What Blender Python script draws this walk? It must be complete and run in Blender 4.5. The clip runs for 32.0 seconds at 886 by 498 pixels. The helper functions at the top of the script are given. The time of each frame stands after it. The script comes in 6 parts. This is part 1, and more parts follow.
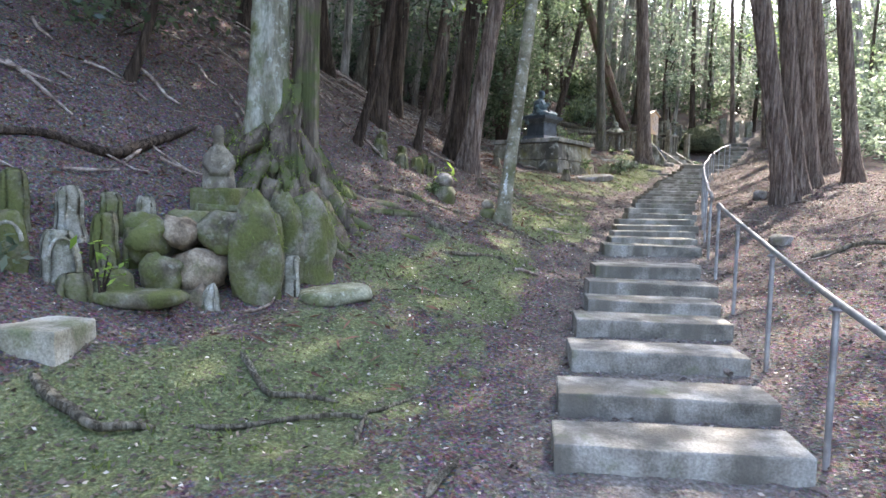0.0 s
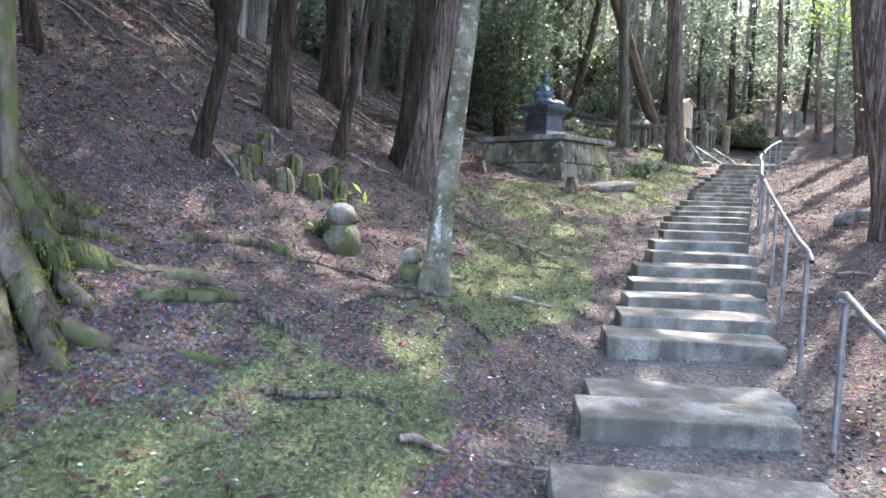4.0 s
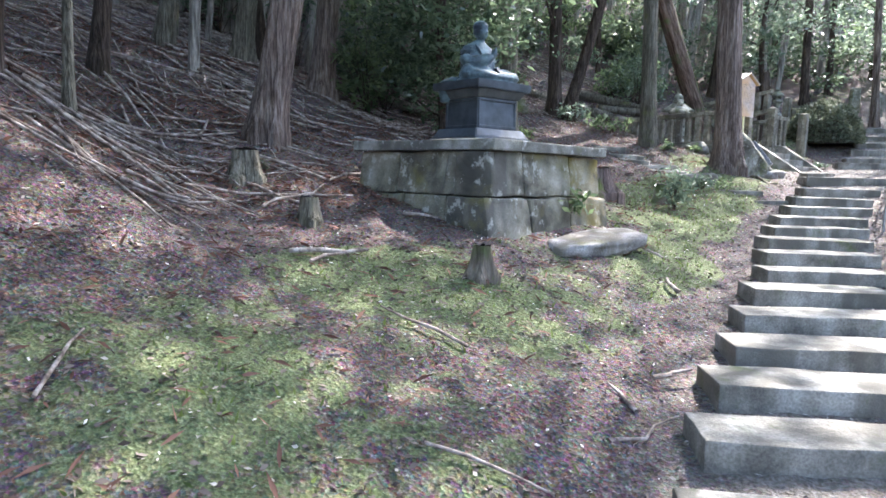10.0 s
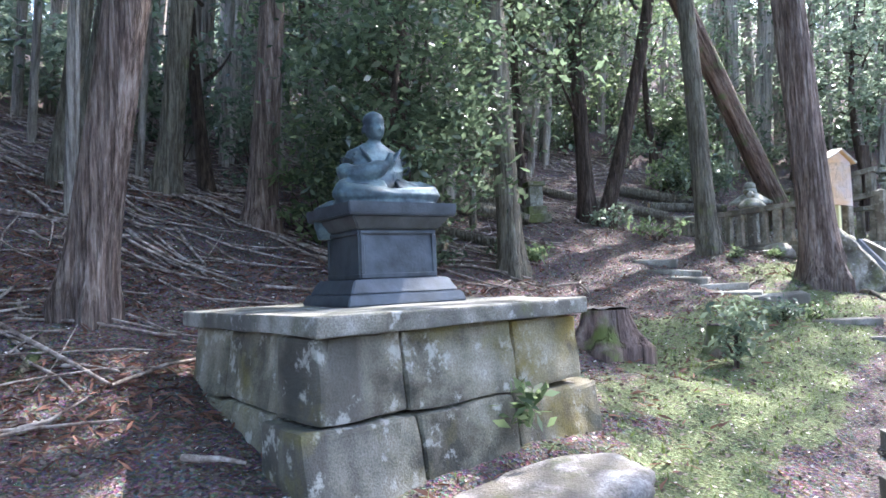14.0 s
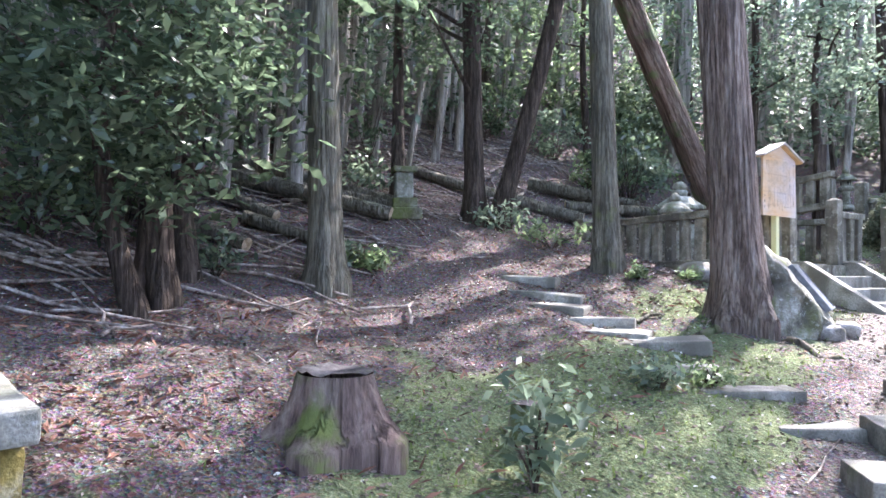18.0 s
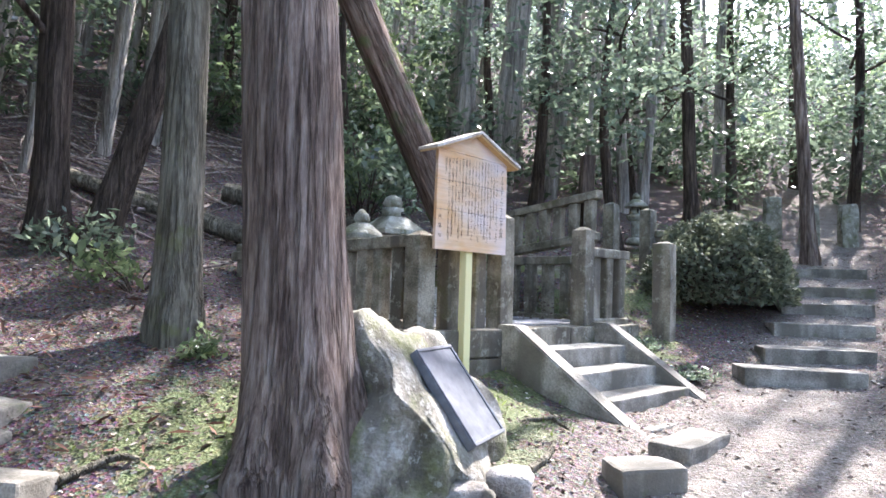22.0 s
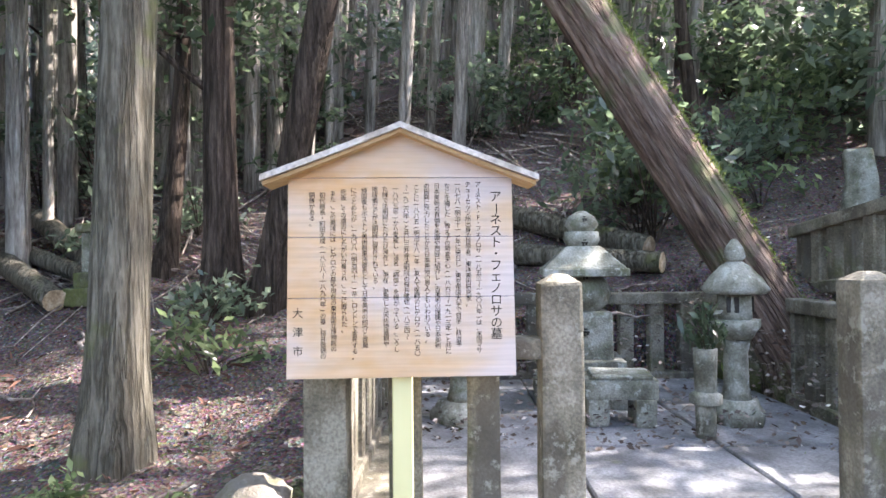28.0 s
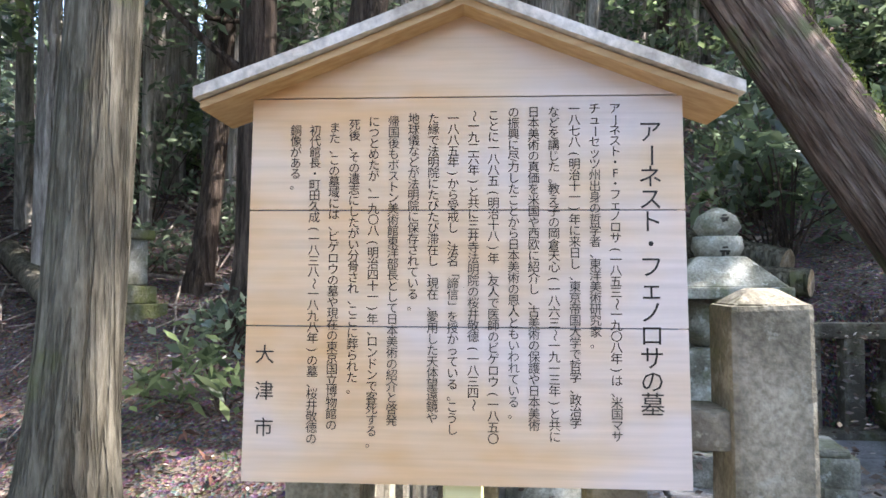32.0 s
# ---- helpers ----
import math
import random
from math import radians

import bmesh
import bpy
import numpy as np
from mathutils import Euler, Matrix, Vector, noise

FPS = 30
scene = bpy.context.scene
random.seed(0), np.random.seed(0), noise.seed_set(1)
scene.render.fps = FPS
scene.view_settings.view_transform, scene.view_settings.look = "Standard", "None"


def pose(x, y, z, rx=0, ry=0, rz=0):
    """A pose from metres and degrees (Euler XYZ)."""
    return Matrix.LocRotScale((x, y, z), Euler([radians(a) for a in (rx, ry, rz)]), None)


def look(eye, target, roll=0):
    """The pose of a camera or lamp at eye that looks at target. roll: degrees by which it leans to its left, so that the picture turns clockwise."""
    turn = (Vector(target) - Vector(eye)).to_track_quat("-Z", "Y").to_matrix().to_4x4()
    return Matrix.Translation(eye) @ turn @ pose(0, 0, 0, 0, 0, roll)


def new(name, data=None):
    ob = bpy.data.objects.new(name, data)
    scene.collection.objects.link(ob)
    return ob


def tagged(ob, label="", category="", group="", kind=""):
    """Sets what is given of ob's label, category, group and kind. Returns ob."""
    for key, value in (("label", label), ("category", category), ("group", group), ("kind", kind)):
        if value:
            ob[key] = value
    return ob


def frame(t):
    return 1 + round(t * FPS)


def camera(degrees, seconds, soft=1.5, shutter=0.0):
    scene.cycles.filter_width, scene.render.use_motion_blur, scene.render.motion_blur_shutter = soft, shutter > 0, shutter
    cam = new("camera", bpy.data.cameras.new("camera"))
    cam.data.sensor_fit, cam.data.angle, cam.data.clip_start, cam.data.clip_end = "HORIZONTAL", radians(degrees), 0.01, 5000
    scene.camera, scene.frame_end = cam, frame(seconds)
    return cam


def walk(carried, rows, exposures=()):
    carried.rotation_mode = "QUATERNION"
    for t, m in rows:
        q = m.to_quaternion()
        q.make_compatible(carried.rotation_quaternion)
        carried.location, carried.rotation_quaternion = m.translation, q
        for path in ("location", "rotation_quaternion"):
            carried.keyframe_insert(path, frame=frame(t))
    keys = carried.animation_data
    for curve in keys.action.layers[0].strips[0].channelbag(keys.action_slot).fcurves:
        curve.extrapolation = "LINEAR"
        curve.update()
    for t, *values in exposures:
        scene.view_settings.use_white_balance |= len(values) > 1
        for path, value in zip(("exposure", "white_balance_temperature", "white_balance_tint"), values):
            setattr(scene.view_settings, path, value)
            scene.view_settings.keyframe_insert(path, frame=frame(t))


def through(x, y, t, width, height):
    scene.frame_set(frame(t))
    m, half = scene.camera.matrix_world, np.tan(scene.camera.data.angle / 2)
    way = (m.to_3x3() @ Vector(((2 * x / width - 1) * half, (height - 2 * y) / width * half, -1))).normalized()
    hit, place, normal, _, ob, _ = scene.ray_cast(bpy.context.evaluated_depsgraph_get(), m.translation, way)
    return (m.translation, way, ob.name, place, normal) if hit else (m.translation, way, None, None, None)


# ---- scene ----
cam = camera(68.00, 32.0, soft=1.6)
PATH = [
    (0, (-0.264, 0.299, 1.199), (-2.838, 9.934, 0.465), 1.35),
    (0.5, (-0.315, 0.642, 1.254), (-3.504, 10.071, 0.299), -0.22),
    (1, (-0.344, 1.177, 1.327), (-3.316, 10.661, 0.222), 0.18),
    (1.5, (-0.292, 1.644, 1.430), (-3.343, 11.103, 0.321), 0.00),
    (2, (-0.304, 2.142, 1.418), (-3.230, 11.641, 0.319), 0.61),
    (2.5, (-0.301, 2.660, 1.481), (-3.249, 12.164, 0.498), 1.79),
    (3, (-0.313, 3.131, 1.550), (-3.489, 12.555, 0.506), 1.31),
    (3.5, (-0.279, 3.620, 1.633), (-3.252, 13.110, 0.585), 1.94),
    (4, (-0.209, 4.098, 1.695), (-3.150, 13.614, 0.802), 1.48),
    (4.5, (-0.169, 4.597, 1.722), (-3.050, 14.148, 1.022), 0.56),
    (6.5, (-0.136, 6.451, 1.979), (-3.290, 15.933, 1.607), 3.52),
    (7, (-0.063, 6.838, 1.982), (-3.325, 16.277, 1.465), 1.70),
    (7.5, (-0.076, 7.475, 2.113), (-2.889, 17.035, 1.283), 5.18),
    (8, (-0.041, 8.092, 2.173), (-3.150, 17.574, 1.522), 4.48),
    (8.5, (-0.056, 8.842, 2.239), (-3.398, 18.231, 1.413), 5.07),
    (9, (-0.061, 9.539, 2.328), (-3.338, 18.950, 1.493), 3.69),
    (9.5, (-0.061, 10.175, 2.404), (-3.654, 19.413, 1.080), 2.31),
    (10, (-0.048, 10.792, 2.471), (-3.571, 20.080, 1.324), 1.63),
    (10.5, (0.054, 11.401, 2.467), (-3.117, 20.861, 1.786), 1.29),
    (11, (0.102, 11.814, 2.566), (-3.276, 21.211, 2.024), 0.03),
    (11.5, (0.118, 12.269, 2.638), (-3.168, 21.700, 2.141), 0.43),
    (12, (0.137, 12.674, 2.694), (-3.363, 22.037, 2.396), 0.13),
    (12.5, (0.131, 13.073, 2.751), (-3.723, 22.300, 2.654), -1.23),
    (13, (0.137, 13.400, 2.856), (-3.733, 22.620, 2.841), -1.22),
    (13.5, (0.213, 13.737, 2.906), (-4.068, 22.773, 3.057), -1.11),
    (14, (0.258, 14.064, 2.962), (-4.540, 22.829, 3.374), -2.29),
    (14.5, (0.248, 14.476, 3.034), (-4.899, 23.041, 3.425), -2.74),
    (16.5, (0.785, 15.853, 3.186), (-5.281, 23.802, 3.319), -1.66),
    (17, (0.964, 16.261, 3.227), (-4.783, 24.444, 3.293), 0.16),
    (17.5, (0.927, 16.752, 3.147), (-4.149, 25.363, 3.403), -0.29),
    (18, (0.800, 17.150, 3.190), (-3.754, 26.049, 3.443), 0.55),
    (18.5, (0.920, 17.450, 3.235), (-3.864, 26.225, 3.565), 0.86),
    (19, (1.110, 17.880, 3.315), (-3.772, 26.607, 3.403), -0.12),
    (19.5, (1.235, 18.839, 3.265), (-3.060, 27.849, 3.872), 0.32),
    (20, (1.352, 19.619, 3.322), (-1.939, 29.033, 4.048), 3.72),
    (20.5, (1.527, 20.089, 3.361), (-1.431, 29.612, 4.111), 6.01),
    (21, (1.684, 20.451, 3.402), (-1.021, 30.058, 4.038), 4.31),
    (21.5, (1.790, 20.884, 3.481), (-0.785, 30.516, 4.255), 2.74),
    (22, (1.929, 21.254, 3.533), (-0.883, 30.830, 4.148), 1.81),
    (22.5, (2.085, 21.530, 3.640), (-1.292, 30.931, 4.110), -0.18),
    (23, (2.252, 21.808, 3.646), (-1.091, 31.218, 4.171), 0.37),
    (23.5, (2.434, 22.153, 3.747), (-0.965, 31.553, 4.047), 2.37),
    (24, (2.429, 22.583, 3.808), (-1.331, 31.848, 3.966), 2.38),
    (24.5, (2.400, 22.901, 3.892), (-1.644, 32.047, 3.848), 1.65),
    (26.5, (2.862, 24.381, 4.155), (-4.636, 30.991, 4.437), 2.92),
    (27, (2.775, 24.595, 4.176), (-5.021, 30.857, 4.237), 2.07),
    (27.5, (2.835, 24.728, 4.194), (-5.569, 30.141, 4.457), 1.03),
    (28, (2.849, 24.835, 4.210), (-5.891, 29.694, 4.361), -0.52),
    (28.5, (2.750, 24.887, 4.174), (-6.152, 29.443, 4.143), -1.86),
    (29, (2.460, 25.027, 4.156), (-6.667, 29.114, 4.103), -2.15),
    (29.5, (2.197, 25.220, 4.190), (-6.994, 29.144, 4.542), -2.21),
    (30, (2.005, 25.335, 4.212), (-7.227, 29.087, 5.040), -1.57),
    (30.5, (1.904, 25.370, 4.205), (-7.248, 29.298, 5.107), 0.74),
    (31, (1.877, 25.344, 4.181), (-7.318, 29.220, 4.838), 1.28),
    (31.5, (1.858, 25.338, 4.166), (-7.348, 29.207, 4.686), -0.03),
    (32, (1.864, 25.319, 4.160), (-7.332, 29.215, 4.658), 0.27),
]
EXPOSURES = [(0, 2.9, 6750, 15), (3, 3.15, 6500, 16), (8, 3.15, 6150, 14), (14, 3.35, 5850, 17), (19, 3.45, 5900, 20), (22.5, 3.05, 6100, 18), (24, 2.95, 6150, 18), (28, 3.4, 6400, 18), (32, 3.08, 6350, 15)]
walk(cam, [(t, look(eye, target, roll)) for t, eye, target, roll in PATH], EXPOSURES)

# ---- world and sun ----
SUN_DIR = Vector((0.30, 0.78, 0.95)).normalized()
world = bpy.data.worlds.new("world")
scene.world = world
world.use_nodes = True
wn = world.node_tree
sky = wn.nodes.new("ShaderNodeTexSky")
sky.sky_type = "NISHITA"
sky.sun_disc = False
sky.sun_elevation = math.asin(SUN_DIR.z)
sky.sun_rotation = math.atan2(SUN_DIR.x, SUN_DIR.y)
sky.air_density, sky.dust_density = 1.0, 2.0
wn.links.new(sky.outputs[0], wn.nodes["Background"].inputs[0])
wn.nodes["Background"].inputs[1].default_value = 0.15
sun = new("sun", bpy.data.lights.new("sun", "SUN"))
sun.data.energy, sun.data.angle, sun.data.color = 2.5, radians(0.6), (1.0, 0.95, 0.86)
sun.matrix_world = look(SUN_DIR * 60, (0, 0, 0))


# ---- small tools ----
def mesh_of(name, verts, faces):
    """A mesh from arrays: verts (n, 3), faces (m, 3) or (m, 4)."""
    verts, faces = np.asarray(verts, np.float32), np.asarray(faces, np.int32)
    me = bpy.data.meshes.new(name)
    k = faces.shape[1]
    me.vertices.add(len(verts))
    me.vertices.foreach_set("co", verts.ravel())
    me.loops.add(faces.size)
    me.loops.foreach_set("vertex_index", faces.ravel())
    me.polygons.add(len(faces))
    me.polygons.foreach_set("loop_start", np.arange(len(faces), dtype=np.int32) * k)
    me.update(calc_edges=True)
    return me


def smooth(me):
    me.polygons.foreach_set("use_smooth", np.ones(len(me.polygons), bool))
    return me


def bm_mesh(name, bm, material=None):
    me = bpy.data.meshes.new(name)
    bm.normal_update()
    bm.to_mesh(me)
    bm.free()
    if material:
        me.materials.append(material)
    return me


def part(name, data, material, parent, label=""):
    """Links a bmesh or a mesh as one object under a thing or a part."""
    me = bm_mesh(name, data) if isinstance(data, bmesh.types.BMesh) else data
    if material and not me.materials:
        me.materials.append(material)
    ob = new(name, me)
    ob.parent = parent
    if label:
        ob["label"] = label
    return ob


def thing(name, label, category, m=None, group="", kind=""):
    ob = new(name)
    ob.empty_display_size = 0.1
    if m is not None:
        ob.matrix_world = m
    return tagged(ob, label, category, group, kind)


def solid(name, data, material, label, category, m=None, group="", kind=""):
    me = bm_mesh(name, data) if isinstance(data, bmesh.types.BMesh) else data
    if material and not me.materials:
        me.materials.append(material)
    ob = new(name, me)
    if m is not None:
        ob.matrix_world = m
    return tagged(ob, label, category, group, kind)


def box(bm, x0, x1, y0, y1, z0, z1, bevel=0.0, segments=1, rough=0.0, seed=0, cuts=0, taper=1.0):
    """A box with bevelled, slightly uneven edges; taper shrinks its top."""
    before = set(bm.verts)
    for v in bmesh.ops.create_cube(bm, size=1.0)["verts"]:
        k = taper if v.co.z > 0 else 1.0
        v.co = Vector(((x0 + x1) / 2 + v.co.x * (x1 - x0) * k, (y0 + y1) / 2 + v.co.y * (y1 - y0) * k, (z0 + z1) / 2 + v.co.z * (z1 - z0)))
    if cuts:
        bmesh.ops.subdivide_edges(bm, edges=list({e for v in bm.verts if v not in before for e in v.link_edges}), cuts=cuts, use_grid_fill=True)
    if bevel:
        edges = {e for v in bm.verts if v not in before for e in v.link_edges}
        bmesh.ops.bevel(bm, geom=[e for e in edges if len(e.link_faces) == 2 and e.calc_face_angle(0) > 0.5], offset=bevel, segments=segments, affect="EDGES", profile=0.6)
    vs = [v for v in bm.verts if v not in before]
    if rough:
        for v in vs:
            v.co += rough * noise.noise_vector(v.co * 3.0 + Vector((seed * 7.3, seed * 3.1, 0)))
            v.co += 0.5 * rough * noise.noise_vector(v.co * 9.0 + Vector((seed * 2.3, 0, seed)))
    return vs


def turned(profile, n=24, name="turned"):
    """A lathed mesh from (radius, height) pairs."""
    rings = np.array(profile, float)
    a = np.linspace(0, 2 * np.pi, n, endpoint=False)
    v = np.stack([np.outer(rings[:, 0], np.cos(a)), np.outer(rings[:, 0], np.sin(a)), np.repeat(rings[:, 1:2], n, 1)], 2).reshape(-1, 3)
    return mesh_of(name, v, grid_faces(len(rings), n))


def grid_faces(rows, n, closed=True):
    i, j = np.meshgrid(np.arange(rows - 1), np.arange(n if closed else n - 1), indexing="ij")
    k = (j + 1) % n
    return np.stack([i * n + j, i * n + k, (i + 1) * n + k, (i + 1) * n + j], 2).reshape(-1, 4)


def tube(points, radii, n=8, uneven=0.0, flare=None, seed=0):
    """Arrays of a tube along points; flare(k, a) widens ring k at the angle a."""
    P, R = np.asarray(points, float), np.asarray(radii, float)
    T = np.gradient(P, axis=0)
    T /= np.linalg.norm(T, axis=1)[:, None] + 1e-9
    up = np.where(np.abs(T[:, 2:3]) > 0.8, np.array([[0.0, 1.0, 0.0]]), np.array([[0.0, 0.0, 1.0]]))
    A = np.cross(up, T)
    A /= np.linalg.norm(A, axis=1)[:, None] + 1e-9
    B = np.cross(T, A)
    a = np.linspace(0, 2 * np.pi, n, endpoint=False)
    rng = np.random.RandomState(seed)
    k = np.ones((len(P), n))
    if uneven:
        for m in range(2, 7):
            k += uneven / m * np.sin(m * a[None] + rng.rand() * 7 + np.linspace(0, rng.rand() * 4, len(P))[:, None])
        k += uneven * 0.5 * (rng.rand(len(P), n) - 0.5)
    if flare is not None:
        k *= flare(np.arange(len(P))[:, None], a[None])
    v = P[:, None] + (R[:, None] * k)[:, :, None] * (A[:, None] * np.cos(a)[None, :, None] + B[:, None] * np.sin(a)[None, :, None])
    v = v.reshape(-1, 3)
    return v, grid_faces(len(P), n)


def joined(pieces):
    """Joins (verts, faces) pairs of one face size."""
    vs, fs, o = [], [], 0
    for v, f in pieces:
        vs.append(v)
        fs.append(np.asarray(f) + o)
        o += len(v)
    return np.concatenate(vs), np.concatenate(fs)


def leaf_arrays(centres, size, rng, flat=0.5, long=2.2):
    """One folded leaf of two triangles at each centre."""
    n = len(centres)
    d = rng.normal(size=(n, 3))
    d[:, 2] *= flat
    d /= np.linalg.norm(d, axis=1)[:, None]
    w = np.cross(d, rng.normal(size=(n, 3)) * 0.6 + np.array([0, 0, 1.0]))
    w /= np.linalg.norm(w, axis=1)[:, None] + 1e-9
    s = size * (0.6 + 0.8 * rng.rand(n))[:, None]
    drop = np.array([0, 0, -0.18]) * s
    v = np.stack([centres - d * s * 0.5, centres + w * s / long * 0.5 + drop * 0.3, centres + d * s * 0.5 + drop, centres - w * s / long * 0.5 + drop * 0.3], 1).reshape(-1, 3)
    q = np.arange(n)[:, None] * 4
    return v, np.concatenate([q + np.array([[0, 1, 2]]), q + np.array([[0, 2, 3]])])


def crown_points(centre, radii, clumps, per, spread, rng, hollow=0.35):
    """Leaf places gathered in uneven clumps inside an ellipsoid."""
    u = rng.normal(size=(clumps, 3))
    u /= np.linalg.norm(u, axis=1)[:, None]
    r = hollow + (1 - hollow) * rng.rand(clumps) ** 0.6
    c = np.asarray(centre) + u * r[:, None] * np.asarray(radii)
    k = (per * (0.4 + 1.2 * rng.rand(clumps))).astype(int)
    return np.repeat(c, k, 0) + rng.normal(size=(k.sum(), 3)) * spread * np.array([1, 1, 0.55]), c


# ---- materials ----
def material(name, rough=0.8, metal=0.0, spec=0.5):
    m = bpy.data.materials.new(name)
    m.use_nodes = True
    b = m.node_tree.nodes["Principled BSDF"]
    b.inputs["Roughness"].default_value, b.inputs["Metallic"].default_value = rough, metal
    b.inputs["Specular IOR Level"].default_value = spec
    return m, m.node_tree, b


def node(nt, kind, **values):
    n = nt.nodes.new(kind)
    for k, v in values.items():
        n.inputs[k.replace("_", " ")].default_value = v
    return n


def noise_tex(nt, scale, detail=5.0, coord=None, stretch=None, rough=0.55):
    n = node(nt, "ShaderNodeTexNoise", Scale=scale, Detail=detail, Roughness=rough)
    if coord is not None:
        src = coord
        if stretch:
            mp = nt.nodes.new("ShaderNodeMapping")
            mp.inputs["Scale"].default_value = stretch
            nt.links.new(src, mp.inputs[0])
            src = mp.outputs[0]
        nt.links.new(src, n.inputs[0])
    return n.outputs[0]


def ramp(nt, fac, stops):
    r = nt.nodes.new("ShaderNodeValToRGB")
    el = r.color_ramp.elements
    while len(el) < len(stops):
        el.new(0.5)
    for e, (p, c) in zip(el, stops):
        e.position, e.color = p, (*c, 1.0) if len(c) == 3 else c
    nt.links.new(fac, r.inputs[0])
    return r.outputs[0]


def mix(nt, fac, a, b, mode="MIX"):
    m = nt.nodes.new("ShaderNodeMix")
    m.data_type, m.blend_type = "RGBA", mode
    for sock, v in ((m.inputs[0], fac), (m.inputs[6], a), (m.inputs[7], b)):
        if isinstance(v, bpy.types.NodeSocket):
            nt.links.new(v, sock)
        else:
            sock.default_value = v if not isinstance(v, tuple) else (*v, 1.0)
    return m.outputs[2]


def bump(nt, b, height, strength=0.5, distance=0.02):
    n = node(nt, "ShaderNodeBump", Strength=strength, Distance=distance)
    nt.links.new(height, n.inputs["Height"])
    nt.links.new(n.outputs[0], b.inputs["Normal"])


def g(v):
    return ((v, v, v))


def coords(nt, kind="Object"):
    return nt.nodes.new("ShaderNodeTexCoord").outputs[kind] if kind != "World" else nt.nodes.new("ShaderNodeNewGeometry").outputs["Position"]


def stained(name, base, dark, light, scale=6.0, rough=0.85, moss=None, moss_amount=0.5, grain=60.0, bump_strength=0.5, stretch=None, spec=0.3, streak=None, lichen=None):
    """Stone, bark or concrete: a base, broad stains, fine grain and perhaps moss."""
    m, nt, b = material(name, rough, spec=spec)
    p = coords(nt, "World")
    big = noise_tex(nt, scale, 6.0, p, stretch)
    fine = noise_tex(nt, grain, 4.0, p, stretch)
    c = ramp(nt, big, [(0.36, dark), (0.5, base), (0.64, light)])
    c = mix(nt, 0.7, c, ramp(nt, fine, [(0.32, g(0.6)), (0.68, g(1.35))]), "MULTIPLY")
    if streak:
        st = noise_tex(nt, streak[0], 3.0, p, (1, 1, 0.12))
        c = mix(nt, ramp(nt, st, [(0.51, g(0)), (0.60, g(0.8))]), c, streak[1])
    if lichen:
        li = noise_tex(nt, scale * 2.6, 7.0, p, None, 0.7)
        c = mix(nt, ramp(nt, li, [(0.56, g(0)), (0.63, g(0.7))]), c, lichen)
    if moss:
        mo = noise_tex(nt, scale * 0.7, 8.0, p, None, 0.65)
        f = ramp(nt, mo, [(1 - moss_amount - 0.08, g(0)), (1 - moss_amount + 0.1, g(1))])
        c = mix(nt, f, c, mix(nt, fine, tuple(0.55 * x for x in moss), tuple(1.3 * x for x in moss)))
    nt.links.new(c, b.inputs["Base Color"])
    h = mix(nt, 0.5, big, fine)
    bump(nt, b, h, bump_strength, 0.02)
    return m


def leafy(name, dark, light, rough=0.35, through=0.35, spec=0.5):
    m, nt, b = material(name, rough, spec=spec)
    geo = nt.nodes.new("ShaderNodeNewGeometry")
    c = ramp(nt, geo.outputs["Random Per Island"], [(0.0, dark), (0.6, tuple((x + y) / 2 for x, y in zip(dark, light))), (1.0, light)])
    nt.links.new(c, b.inputs["Base Color"])
    tr = nt.nodes.new("ShaderNodeBsdfTranslucent")
    nt.links.new(ramp(nt, geo.outputs["Random Per Island"], [(0.0, tuple(min(1, 1.5 * x) for x in dark)), (1.0, tuple(min(1, 1.9 * x) for x in light))]), tr.inputs[0])
    sh = nt.nodes.new("ShaderNodeMixShader")
    sh.inputs[0].default_value = through
    nt.links.new(b.outputs[0], sh.inputs[1])
    nt.links.new(tr.outputs[0], sh.inputs[2])
    nt.links.new(sh.outputs[0], nt.nodes["Material Output"].inputs[0])
    return m


def bark(name, base, dark, light, ridge=9.0, moss=None, moss_amount=0.25, axis_dir=None):
    m, nt, b = material(name, 0.9, spec=0.2)
    p = coords(nt, "World")
    if axis_dir:
        turn = nt.nodes.new("ShaderNodeMapping")
        turn.inputs["Rotation"].default_value = Vector(axis_dir).rotation_difference(Vector((0, 0, 1))).to_euler()
        nt.links.new(p, turn.inputs[0])
        p = turn.outputs[0]
    st = noise_tex(nt, ridge, 7.0, p, (1, 1, 0.10), 0.72)
    fine = noise_tex(nt, 45.0, 4.0, p, (1, 1, 0.25))
    big = noise_tex(nt, 1.3, 3.0, p)
    c = ramp(nt, st, [(0.38, dark), (0.5, base), (0.66, light)])
    c = mix(nt, 0.6, c, ramp(nt, fine, [(0.3, g(0.6)), (0.7, g(1.3))]), "MULTIPLY")
    c = mix(nt, 0.5, c, ramp(nt, big, [(0.35, g(0.65)), (0.65, g(1.25))]), "MULTIPLY")
    if moss:
        f = ramp(nt, noise_tex(nt, 3.0, 7.0, p), [(0.93 - moss_amount, g(0)), (1.05 - moss_amount, g(1))])
        c = mix(nt, f, c, moss)
    crack = ramp(nt, noise_tex(nt, ridge * 0.42, 4.0, p, (1, 1, 0.055), 0.6), [(0.45, g(1)), (0.494, g(0.22)), (0.506, g(0.22)), (0.55, g(1))])
    c = mix(nt, 0.42, c, crack, "MULTIPLY")
    nt.links.new(c, b.inputs["Base Color"])
    bump(nt, b, mix(nt, 0.5, mix(nt, 0.3, st, fine), crack), 1.0, 0.06)
    return m


